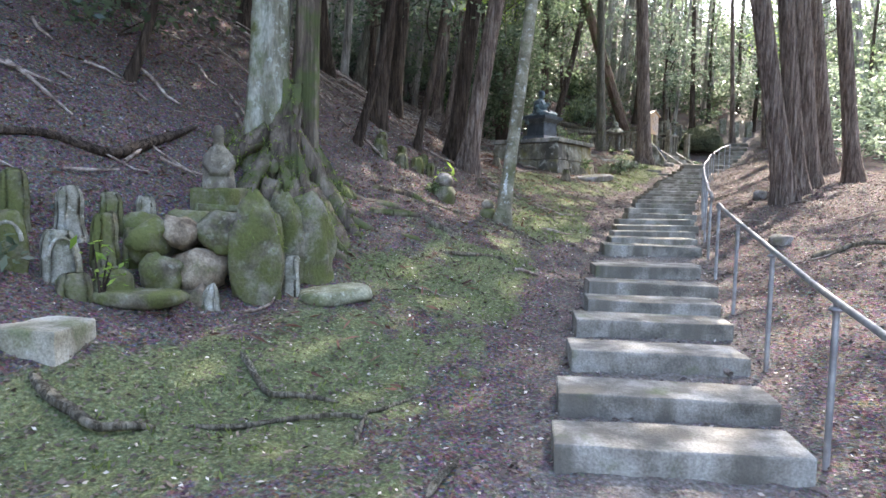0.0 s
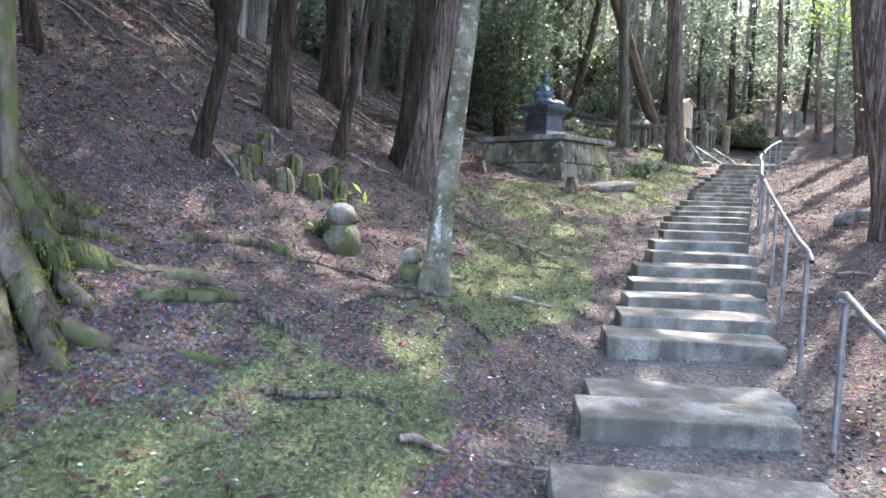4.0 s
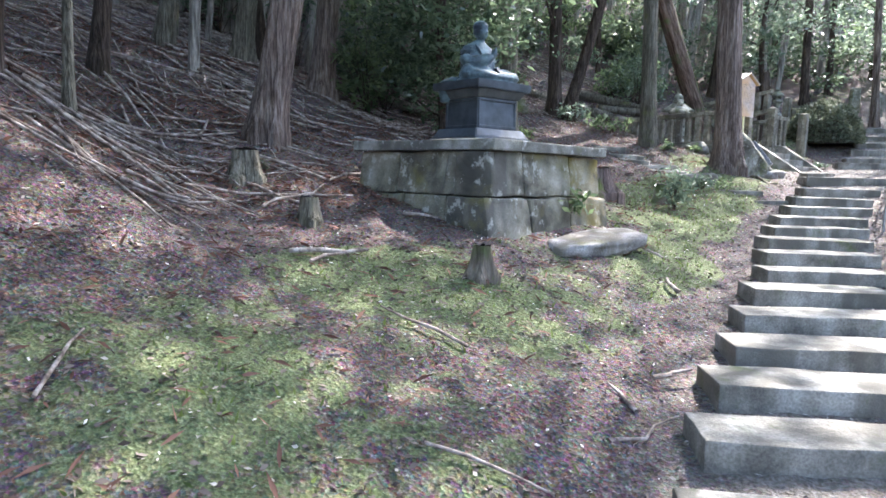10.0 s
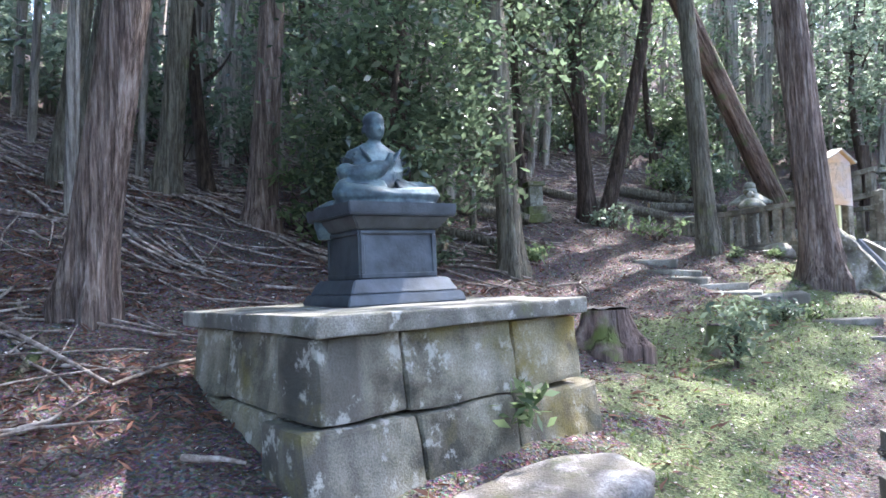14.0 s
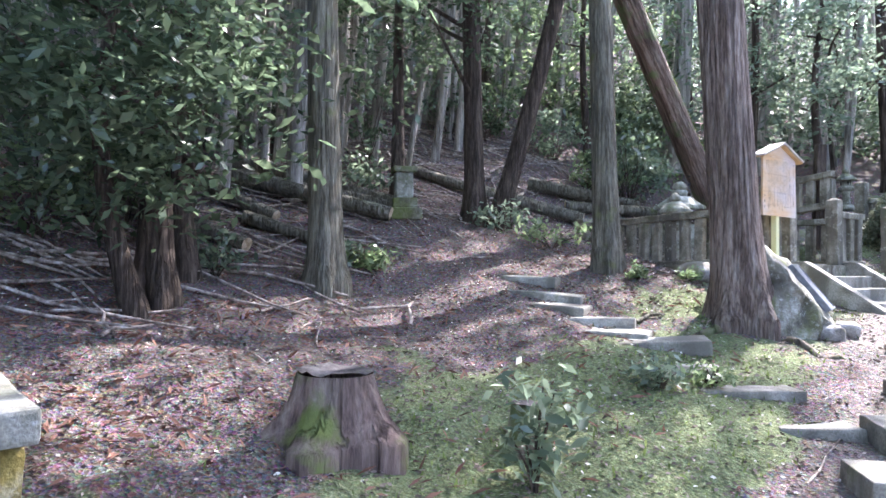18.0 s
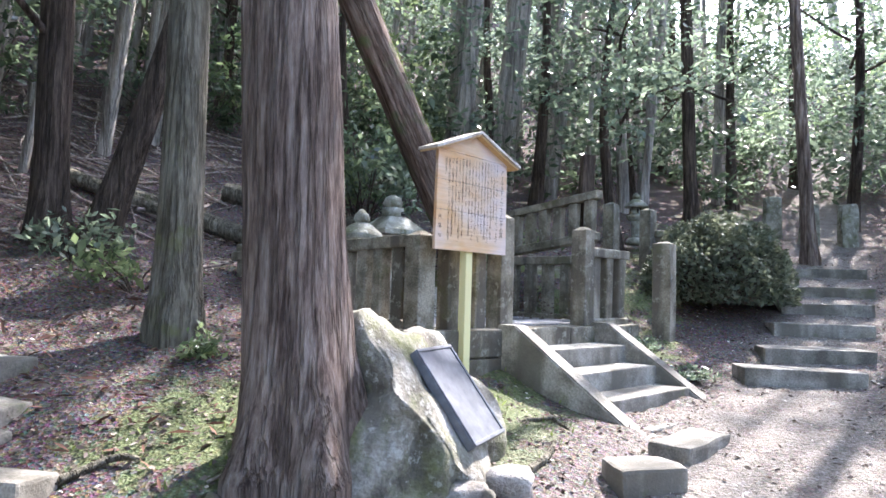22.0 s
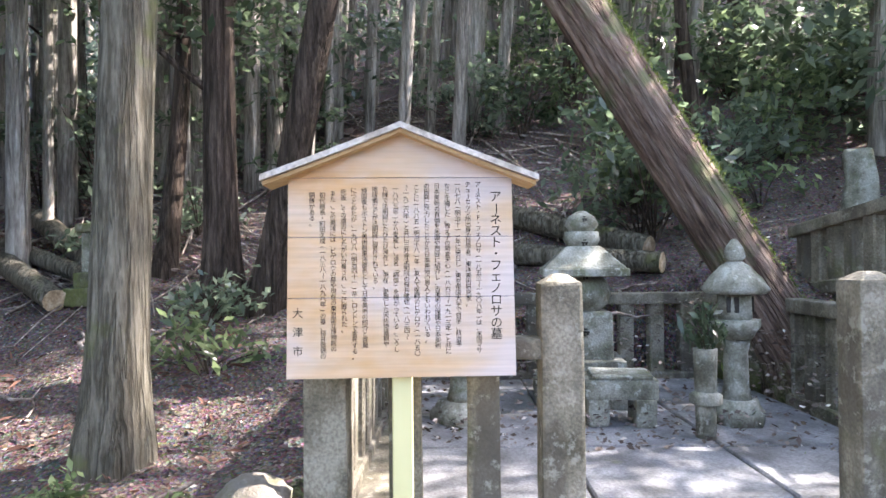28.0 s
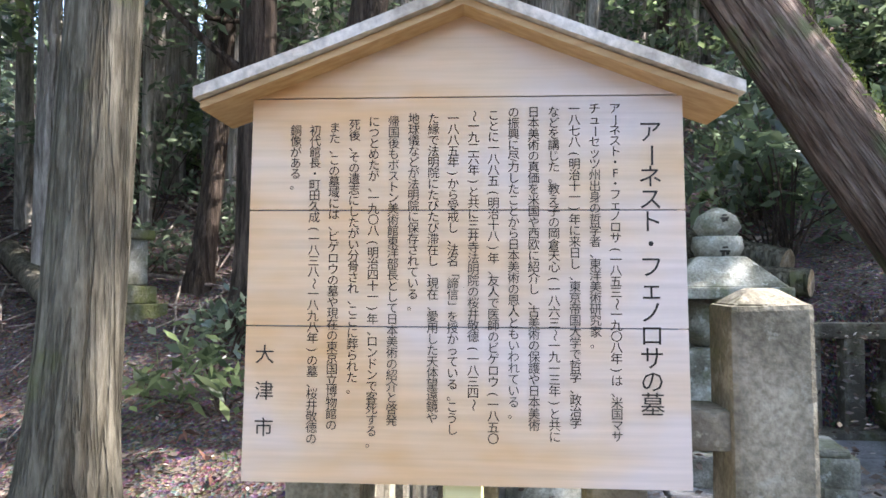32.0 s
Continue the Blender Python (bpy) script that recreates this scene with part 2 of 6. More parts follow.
MOSS = (0.10, 0.125, 0.04)
STEP_STONE = stained("step_stone", (0.23, 0.215, 0.185), (0.12, 0.112, 0.095), (0.35, 0.335, 0.30), 4.0, 0.85, MOSS, 0.34, 70, 0.45, None, 0.3, (3.0, (0.12, 0.11, 0.09)))
GRANITE = stained("granite", (0.20, 0.183, 0.135), (0.065, 0.06, 0.046), (0.31, 0.29, 0.235), 2.6, 0.88, (0.19, 0.165, 0.06), 0.425, 90, 0.55, None, 0.3, (1.5, (0.055, 0.052, 0.045)), (0.44, 0.43, 0.38))
CAP_STONE = stained("cap_stone", (0.20, 0.192, 0.16), (0.095, 0.09, 0.07), (0.31, 0.30, 0.27), 4.0, 0.88, (0.12, 0.125, 0.06), 0.36, 90, 0.5, None, 0.3, (2.0, (0.10, 0.095, 0.085)), (0.42, 0.42, 0.40))
OCHRE_GRANITE = stained("ochre_granite", (0.20, 0.175, 0.115), (0.065, 0.058, 0.04), (0.30, 0.27, 0.20), 2.6, 0.9, (0.19, 0.15, 0.045), 0.465, 90, 0.6, None, 0.25, (1.5, (0.05, 0.046, 0.038)), (0.46, 0.45, 0.40))
FENCE_STONE = stained("fence_stone", (0.20, 0.18, 0.138), (0.10, 0.09, 0.065), (0.30, 0.275, 0.22), 5.0, 0.9, (0.10, 0.11, 0.05), 0.36, 80, 0.45, None, 0.25, (4.0, (0.09, 0.08, 0.065)), (0.33, 0.32, 0.27))
MOSSY_ROCK = stained("mossy_rock", (0.15, 0.135, 0.10), (0.07, 0.062, 0.047), (0.25, 0.235, 0.19), 5.0, 0.95, (0.105, 0.118, 0.04), 0.54, 45, 1.0, None, 0.3, None, (0.30, 0.31, 0.25))
PALE_ROCK = stained("pale_rock", (0.27, 0.25, 0.235), (0.13, 0.115, 0.10), (0.41, 0.39, 0.375), 5.0, 0.85, (0.14, 0.14, 0.06), 0.40, 60, 0.9, None, 0.3, (3.0, (0.16, 0.14, 0.11)))
OLD_STONE = stained("old_stone", (0.23, 0.225, 0.18), (0.12, 0.115, 0.085), (0.34, 0.335, 0.29), 7.0, 0.9, (0.11, 0.125, 0.05), 0.38, 90, 0.5, None, 0.3, None, (0.44, 0.45, 0.40))
CEDAR_BARK = bark("cedar_bark", (0.20, 0.148, 0.122), (0.085, 0.058, 0.047), (0.33, 0.275, 0.24), 26.0)
DARK_BARK = bark("dark_bark", (0.07, 0.05, 0.038), (0.03, 0.022, 0.016), (0.13, 0.10, 0.08), 24.0)
GREY_BARK = bark("grey_bark", (0.165, 0.148, 0.112), (0.09, 0.078, 0.056), (0.25, 0.23, 0.185), 30.0, (0.13, 0.14, 0.06), 0.32)
MOSSY_BARK = bark("mossy_bark", (0.13, 0.105, 0.08), (0.06, 0.045, 0.035), (0.22, 0.19, 0.15), 6.0, (0.088, 0.104, 0.042), 0.47)
STUMP_BARK = bark("stump_bark", (0.15, 0.105, 0.09), (0.06, 0.04, 0.035), (0.24, 0.19, 0.16), 8.0, (0.11, 0.13, 0.04), 0.42)
# pale bark of distant trunks, with sunlight brightness put into its colour
PALE_LIT_BARK = bark("pale_lit_bark", (0.36, 0.325, 0.285), (0.21, 0.185, 0.16), (0.52, 0.48, 0.43), 14.0)
LEAN_BARK = bark("leaning_bark", (0.19, 0.13, 0.10), (0.08, 0.05, 0.038), (0.32, 0.25, 0.21), 22.0, (0.13, 0.15, 0.07), 0.42, (-3.05, -3.95, 8.55))
LEAF_DARK = leafy("leaf_dark", (0.035, 0.055, 0.032), (0.12, 0.16, 0.095), 0.22, 0.5, 0.8)
LEAF_MID = leafy("leaf_mid", (0.06, 0.092, 0.045), (0.19, 0.24, 0.12), 0.27, 0.6, 0.7)
LEAF_BRIGHT = leafy("leaf_bright", (0.10, 0.20, 0.02), (0.30, 0.42, 0.08), 0.45, 0.5)

# ---- the lie of the land ----
PATH_Z = ((-6, -0.75), (0, -0.35), (4, 0.0), (8.5, 0.52), (14.3, 1.22), (19.5, 1.77), (20.5, 1.9), (21.5, 2.06), (22.6, 2.25), (24, 2.46), (25.8, 2.63), (28, 2.86), (31.5, 3.8), (38, 5.8), (58, 15.5))
PATH_X = ((-6, 0.1), (3.4, 0.03), (7.2, 0.02), (9.3, 0.12), (11.7, 0.34), (13, 0.47), (14.3, 0.6), (15.7, 0.8), (17.2, 1.03), (19.5, 1.32), (20.6, 1.52), (22.5, 2.0), (24, 2.45), (26.5, 3.0), (28.05, 3.5), (30.2, 4.2), (36, 5.6), (58, 8.5))
LEFT = ((-6, 0.02, 4.4, 0.6), (4, 0.04, 3.4, 0.7), (6, 0.12, 3.0, 0.7), (7.2, 0.27, 3.0, 0.55), (9, 0.30, 3.0, 0.5), (11, 0.19, 2.6, 0.52), (14, 0.21, 3.4, 0.40), (16, 0.22, 6.0, 0.30), (20, 0.20, 5.3, 0.24), (21.9, 0.13, 5.2, 0.28), (23.3, 0.125, 5.3, 0.30), (25.1, 0.21, 6.5, 0.18), (31.7, 0.2, 6.5, 0.25), (60, 0.2, 7.0, 0.4))


def lerp(y, table, column=1):
    return np.interp(y, [r[0] for r in table], [r[column] for r in table])


def path_x(y):
    return lerp(y, PATH_X)


def path_z(y):
    return lerp(y, PATH_Z)


def land(x, y):
    """The height of the smooth ground, before its small relief."""
    x, y = np.asarray(x, float), np.asarray(y, float)
    d = path_x(y) - x
    left = np.maximum(d - 0.7, 0)
    a, d0, b = lerp(y, LEFT, 1), lerp(y, LEFT, 2), lerp(y, LEFT, 3)
    t = (d - d0) / 0.5
    steep = 0.5 * np.where(t > 20, t, np.log1p(np.exp(np.minimum(t, 20))))
    right = np.maximum(-d - 0.7, 0)
    up = a * np.minimum(left, 30) + b * np.minimum(steep, 22) + 0.2 * np.minimum(right, 2.2) + 0.25 * np.clip(right - 12, 0, 30)
    return path_z(y) + up


def relief(x, y):
    """Small unevenness of the ground off the path."""
    x, y = np.asarray(x, float), np.asarray(y, float)
    off = np.clip((np.abs(x - path_x(y)) - 0.55) / 0.8, 0, 1)
    r = np.sin(x * 1.7 + np.sin(y * 1.1) * 2) * np.sin(y * 1.3 + 1.0 + np.sin(x * 0.9)) * 0.05
    r += np.sin(x * 4.1 + y * 2.3) * np.sin(y * 4.7 - x * 1.9) * 0.022
    r += np.sin(x * 9.7 - y * 6.1 + np.sin(y * 3) * 2) * np.sin(y * 10.9 + x * 5.3) * 0.009
    return r * off


def ground_z(x, y):
    return float(land(x, y) + relief(x, y))


# ---- ground ----
def ground_material():
    m, nt, b = material("forest_floor", 0.95, spec=0.15)
    p = coords(nt, "World")
    big = noise_tex(nt, 1.3, 6.0, p, None, 0.66)
    mid = noise_tex(nt, 5.0, 6.0, p, None, 0.6)
    fine = noise_tex(nt, 38.0, 5.0, p, None, 0.7)
    vor = node(nt, "ShaderNodeTexVoronoi", Scale=55.0)
    nt.links.new(p, vor.inputs[0])
    litter = ramp(nt, fine, [(0.25, (0.04, 0.03, 0.028)), (0.45, (0.09, 0.068, 0.064)), (0.60, (0.165, 0.132, 0.122)), (0.74, (0.40, 0.365, 0.34))])
    litter = mix(nt, 0.45, litter, vor.outputs["Color"], "SOFT_LIGHT")
    litter = mix(nt, 0.6, litter, ramp(nt, mid, [(0.3, g(0.6)), (0.7, g(1.2))]), "MULTIPLY")
    moss = ramp(nt, fine, [(0.3, (0.05, 0.064, 0.034)), (0.5, (0.112, 0.14, 0.058)), (0.7, (0.24, 0.28, 0.135))])
    at = nt.nodes.new("ShaderNodeAttribute")
    at.attribute_name = "moss"
    f = nt.nodes.new("ShaderNodeMath")
    f.operation = "ADD"
    nt.links.new(mix(nt, 0.5, big, mid), f.inputs[0])
    nt.links.new(at.outputs["Fac"], f.inputs[1])
    k = ramp(nt, f.outputs[0], [(0.93, g(0)), (1.05, g(0.8))])
    c = mix(nt, k, litter, moss)
    gr = nt.nodes.new("ShaderNodeAttribute")
    gr.attribute_name = "gravel"
    grit = ramp(nt, fine, [(0.3, (0.11, 0.095, 0.08)), (0.5, (0.21, 0.19, 0.168)), (0.72, (0.36, 0.335, 0.31))])
    c = mix(nt, mix(nt, 1.0, gr.outputs["Fac"], ramp(nt, mid, [(0.3, g(0.35)), (0.6, g(1.0))]), "MULTIPLY"), c, grit)
    nt.links.new(c, b.inputs["Base Color"])
    bump(nt, b, mix(nt, 0.4, fine, vor.outputs["Distance"]), 1.0, 0.03)
    return m


def axis(fine0, fine1, step, far0, far1):
    mid = np.arange(fine0, fine1 + step / 2, step)
    lo, hi, s = [fine0], [fine1], step
    while lo[-1] > far0 or hi[-1] < far1:
        s *= 1.25
        lo.append(lo[-1] - s)
        hi.append(hi[-1] + s)
    return np.concatenate([lo[:0:-1], mid, hi[1:]])


MOSS_PATCHES = ((-2.5, 3.45, 0.5), (-2.1, 3.35, 0.4), (-2.66, 3.05, 0.5), (-2.08, 4.06, 0.5), (-1.04, 10.0, 0.6), (-1.62, 6.06, 0.45), (-1.23, 9.3, 0.6), (-1.47, 7.02, 0.4), (-2.42, 6.06, 0.4), (-1.23, 11.05, 0.45), (-1.11, 9.92, 0.5), (-0.9, 10.49, 0.5), (-2.28, 14.79, 0.5), (-1.66, 15.07, 0.5), (0.24, 20.28, 0.7), (-0.02, 17.05, 0.6), (-2.0, 13.17, 0.4), (0.24, 19.32, 0.7), (0.05, 17.69, 0.6), (0.3, 21.9, 0.6), (0.43, 21.84, 0.5), (0.9, 21.48, 0.5), (-0.38, 20.56, 0.4), (0.9, 25.4, 0.4), (0.1, 24.2, 0.4), (-0.7, 21.3, 0.5), (-1.1, 20.9, 0.45), (-0.7, 20.2, 0.5), (-0.1, 21.5, 0.5), (-1.9, 21.6, 0.4), (-0.3, 22.4, 0.45), (0.5, 23.1, 0.45), (-2.5, 22.0, 0.4))


def build_ground():
    xs, ys = axis(-9, 6.5, 0.09, -900, 900), axis(-2, 34, 0.09, -900, 900)
    X, Y = np.meshgrid(xs, ys, indexing="ij")
    Z = land(X, Y) + relief(X, Y)
    u = (X - 0.47) * 0.49 + (Y - 25.66) * 0.872
    b = -((X - 0.47) * 0.872 - (Y - 25.66) * 0.49)
    Z = np.where((u > -0.06) & (u < 2.85) & (b > -0.1) & (b < 2.85), np.minimum(Z, 3.17), Z)
    rng = np.random.RandomState(4)
    near = (np.abs(X + 1) < 9) & (Y > -3) & (Y < 36)
    Z += np.where(near, (rng.rand(*X.shape) - 0.5) * 0.022, 0)
    v = np.stack([X, Y, Z], 2).reshape(-1, 3)
    n, k = len(xs), len(ys)
    me = smooth(mesh_of("ground", v, grid_faces(n, k, False)[:, ::-1]))
    d = (path_x(Y) - X).ravel()
    yy = Y.ravel()
    edge = lerp(yy, ((-6, 4.5), (3, 4.2), (6, 3.6), (9, 2.9), (13, 4.3), (17, 3.8), (20, 3.7), (24, 4.0), (30, 4.0), (40, 3.0)))
    mossy = 0.25 * np.clip((d - 0.75) / 0.4, 0, 1) * np.clip((edge - d) / 1.2, 0, 1) + 0.12 * np.clip((d - 0.8) / 0.5, 0, 1) + 0.08
    xx = X.ravel()
    for px, py, r in MOSS_PATCHES:
        mossy += 0.24 * np.exp(-((xx - px) ** 2 + (yy - py) ** 2) / (r * r))
    mossy += 0.16 * np.clip((-d - 1.2) / 1, 0, 1) * np.clip((yy - 24) / 3, 0, 1)
    gravel = np.clip(1.25 - np.abs(d) / 0.75, 0, 1) + np.clip(1 - np.abs(d - 0.1) / 1.6, 0, 1) * np.clip((yy - 23.3) / 0.8, 0, 1) * np.clip((27.2 - yy) / 1, 0, 1)
    for nm, val in (("moss", mossy), ("gravel", np.clip(gravel, 0, 1))):
        me.attributes.new(nm, "FLOAT", "POINT").data.foreach_set("value", val.astype(np.float32))
    solid("ground", me, ground_material(), "forest hillside of moss, leaf litter and bare earth", "ground", kind="structure")


build_ground()

# ---- the stone stairs of the path ----
STEP_Y = (3.41, 4.06, 4.79, 5.53, 6.12, 6.8, 7.6, 8.0, 8.86, 9.42, 9.98, 10.55, 11.2, 11.88, 12.58, 13.3, 14.0, 14.65, 15.3, 16.02, 16.75, 17.45, 18.25, 19.0, 19.77, 20.5, 21.2, 21.9, 22.7, 23.95)
STEP_TURN = ((3, 9), (11, 11), (15, 16), (19, 19), (23, 17), (25, 14), (32, -4))
UPPER_STEP_Y = (27.5, 28.3, 29.1, 29.9, 30.7, 31.7)


def build_stairs():
    stairs = thing("path_stairs", "worn grey granite slab steps climbing the wooded path", "stairs", kind="structure")
    rng = random.Random(3)
    ys = STEP_Y + UPPER_STEP_Y
    for i, y in enumerate(ys):
        x = float(path_x(y))
        ang = radians(float(lerp(y, STEP_TURN)) + rng.uniform(-1.2, 1.2))
        w = 1.16 + rng.uniform(-0.06, 0.05)
        if y > 23.6:
            w = 1.5 if y < 25.3 else 0.98
        deep = 0.36 + rng.uniform(-0.02, 0.05)
        bm = bmesh.new()
        box(bm, -w / 2, w / 2, -deep / 2, deep / 2, -0.18, 0.0, 0.012, 2, 0.009, i, 4)
        ob = part("step", bm, STEP_STONE, stairs)
        ob.matrix_world = pose(x + rng.uniform(-0.03, 0.03), y + deep / 2, float(path_z(7.6 if y == 8.0 else y)) + 0.135 - (0.012 if y == 8.0 else 0), rng.uniform(-1, 1), rng.uniform(-0.6, 0.6), math.degrees(ang))


build_stairs()


# ---- trees ----
def trunk_arrays(base, top, r0, r1, n=20, rings=26, roots=5, spread=1.7, uneven=0.07, bend=0.0, seed=0, low=0.9):
    """A tapered trunk from below the ground at base to top, with root swellings."""
    rng = np.random.RandomState(seed)
    base, top = np.array(base, float), np.array(top, float)
    k = np.linspace(0, 1, rings) ** 1.6
    P = base + (top - base) * k[:, None]
    side = np.array([rng.normal(), rng.normal(), 0])
    P += side / np.linalg.norm(side) * bend * np.sin(np.pi * k)[:, None]
    P[0, 2] -= 0.5
    h = P[:, 2] - base[2]
    R = r0 + (r1 - r0) * k
    ph = rng.rand(3) * 7

    def flare(i, a):
        f = np.exp(-np.maximum(h[i], 0) / (low * 0.33))
        lobes = 0.55 + 0.45 * np.cos(roots * a + ph[0] + 0.6 * np.sin(a + ph[1]))
        return 1 + f * (spread - 1) * (0.35 + lobes)

    return tube(P, R, n, uneven, flare, seed)


def tree(base, top, r0, r1, mat, label, category="tree", crown=None, leaf=None, n=20, limbs=0, seed=0, **kw):
    """A tree: trunk, limbs and a crown of leaf clumps given as (centre, radii, clumps, per, spread, size)."""
    t = thing("tree", label, category, pose(*base))
    v, f = trunk_arrays(base, top, r0, r1, n, seed=seed, **kw)
    part("trunk", smooth(mesh_of("trunk", v - np.array(base), f)), mat, t)
    rng = np.random.RandomState(seed + 50)
    if crown:
        centre, radii, clumps, per, spread, size = crown
        pts, cl = crown_points(centre, radii, clumps, per, spread, rng)
        v, f = leaf_arrays(pts, size, rng)
        part("crown", mesh_of("crown", v - np.array(base), f), leaf, t)
        if limbs:
            a, b = np.array(base, float), np.array(top, float)
            for i in range(limbs):
                c = cl[rng.randint(len(cl))]
                k = np.clip((c[2] - base[2]) / max(top[2] - base[2], 1) - 0.12, 0.2, 0.95)
                s = a + (b - a) * k
                mid = (s + c) / 2 + rng.normal(size=3) * 0.15 - np.array([0, 0, 0.1])
                u = np.linspace(0, 1, 7)[:, None]
                P = s * (1 - u) ** 2 + 2 * mid * u * (1 - u) + c * u ** 2
                v, f = tube(P, np.linspace(r0 * 0.28, 0.008, 7), 6, 0.05, None, i)
                part("limb", smooth(mesh_of("limb", v - np.array(base), f)), mat, t)
    return t


def on_ground(x, y, dz=0.0):
    return (x, y, ground_z(x, y) + dz)


def cedar(x, y, r, h, seed, lean=(0, 0), label="tall cedar with reddish furrowed bark on the slope", mat=None, spread=1.6, crown=True, n=20, wide=1.0, **kw):
    b = on_ground(x, y)
    top = (x + lean[0] * h, y + lean[1] * h, b[2] + h)
    # wide broadens crowns above the view, raised where they must shade the ground
    c = ((b[0] + lean[0] * h * 0.85, b[1] + lean[1] * h * 0.85, b[2] + h * 0.85), (2.4 * wide, 2.4 * wide, h * 0.18), int(34 * wide ** 2), 22, 0.45, 0.28) if crown else None
    return tree(b, top, r, r * 0.45, mat or CEDAR_BARK, label, crown=c, leaf=LEAF_MID, seed=seed, spread=spread, n=n, **kw)


def broadleaf(x, y, h, r, seed, crown_r, crown_low, clumps=60, per=40, size=0.10, leaf=None, lean=(0, 0), label="evergreen understorey tree with glossy dark leaves", mat=None, limbs=6):
    b = on_ground(x, y)
    top = (x + lean[0] * h, y + lean[1] * h, b[2] + h)
    cz = b[2] + (crown_low + h) / 2 + 0.3
    c = ((x + lean[0] * h * 0.7, y + lean[1] * h * 0.7, cz), (crown_r, crown_r, (h - crown_low) / 2 + 0.5), clumps, per, 0.22, size)
    return tree(b, top, r, r * 0.35, mat or DARK_BARK, label, crown=c, leaf=leaf or LEAF_DARK, n=10, limbs=limbs, seed=seed, spread=1.4, bend=0.25)


def tufts(points, size, seed, upright=2.2):
    """Short moss blades standing on the given places."""
    rng = np.random.RandomState(seed)
    pts = np.asarray(points) + rng.normal(size=np.shape(points)) * 0.012
    return leaf_arrays(pts, size, rng, upright, 3.2)


def skin_points(v, n, seed, low=0.0):
    """Places picked on a tube's vertices and between them, the upper side preferred."""
    rng = np.random.RandomState(seed)
    a = rng.randint(len(v), size=n)
    b = np.clip(a + rng.randint(-1, 2, size=n), 0, len(v) - 1)
    k = rng.rand(n, 1)
    return v[a] * (1 - k) + v[b] * k


def mossy_tree():
    """Two fused stems on a skirt of steep, moss-grown root ridges."""
    x0, y0 = -3.78, 6.6
    z0 = ground_z(x0, y0) - 0.25
    base = np.array([x0, y0, z0])
    t = thing("tree", "old twin-stemmed tree with pale bark on flaring mossy roots", "tree", pose(x0, y0, z0))
    for k, (dx, dy, tx, ty, r0, r1, sd) in enumerate(((-0.10, -0.10, -0.22, 0.15, 0.20, 0.13, 11), (0.18, 0.14, 0.34, 0.45, 0.13, 0.09, 12))):
        v, f = trunk_arrays((dx, dy, -0.1), (tx, ty, 8.5), r0, r1, 30, 44, 5, 1.9, 0.2, 0.12, sd, 1.7)
        part("stem", smooth(mesh_of("stem", v, f)), (STEM_BARK, MOSSY_BARK)[k], t, ("pale grey-green blotched stem", "dark mossy stem")[k])
    green = []
    for i, (ax, ay, tall, r) in enumerate(((0.55, -0.95, 0.75, 0.17), (0.85, -0.75, 0.95, 0.17), (1.20, -0.62, 0.90, 0.16), (1.25, -0.15, 1.0, 0.15), (1.05, 0.35, 0.9, 0.13), (0.6, 0.8, 0.8, 0.12), (0.10, -1.0, 0.7, 0.16), (-0.45, -0.8, 0.75, 0.17), (-0.8, -0.35, 0.6, 0.16), (0.3, 0.95, 0.6, 0.12))):
        q = np.linspace(0, 1, 16)
        px, py = ax * q ** 1.15 + 0.05 * np.sin(q * 8 + i), ay * q ** 1.15 + 0.05 * np.cos(q * 7 + i)
        floor_z = land(x0 + px, y0 + py) - z0
        pz = floor_z + (tall - 0.05) * (1 - q) ** 2.1 - 0.02 - 0.08 * q ** 3
        v, f = tube(np.stack([px, py, pz], 1), r * (1.0 - 0.72 * q), 12, 0.42, None, 30 + i)
        part("root_ridge", smooth(mesh_of("root_ridge", v, f)), MOSSY_BARK, t)
        green.append(skin_points(v, 1300, 60 + i))
    v, f = tufts(np.concatenate(green), 0.042, 5, 1.3)
    part("moss", mesh_of("moss", v, f), MOSS_GREEN, t, "bright green moss cushions on the roots")["kind"] = "stuff"
    rng = np.random.RandomState(61)
    pts, cl = crown_points((-0.15, 0.05, 4.7), (2.5, 2.1, 1.5), 70, 40, 0.28, rng)
    v, f = leaf_arrays(pts, 0.13, rng)
    part("crown", mesh_of("crown", v, f), LEAF_DARK, t)
    for i in range(8):
        c = cl[rng.randint(len(cl))]
        q = np.linspace(0, 1, 7)[:, None]
        st = np.array([0, 0.05, c[2] * 0.7])
        v, f = tube(st * (1 - q) ** 2 + 2 * ((st + c) / 2 - np.array([0, 0, 0.15])) * q * (1 - q) + c * q ** 2, np.linspace(0.055, 0.008, 7), 6, 0.05, None, i)
        part("limb", smooth(mesh_of("limb", v, f)), DARK_BARK, t)


def pale_lichen(b):
    """A large white lichen blotch wrapped round the slender tree."""
    rows, cols = 14, 12
    v = []
    for i in range(rows):
        z = 0.36 + 0.30 * i / (rows - 1)
        wide = 0.75 * math.sin(math.pi * (i + 0.6) / (rows + 0.2)) ** 0.5 + 0.16 * math.sin(i * 2.3)
        for j in range(cols):
            a = -1.15 + wide * (2 * j / (cols - 1) - 1)
            r = 0.088 + 0.02 * math.exp(-z / 0.16) + 0.003 * math.sin(3 * i + 2 * j)
            v.append((b[0] + 0.098 * z + r * math.cos(a), b[1] + 0.01 * z + r * math.sin(a), b[2] + z))
    solid("lichen_patch", smooth(mesh_of("lichen_patch", v, grid_faces(rows, cols, False))), LICHEN_WHITE, "white lichen blotch on the slender tree's bark", "lichen")


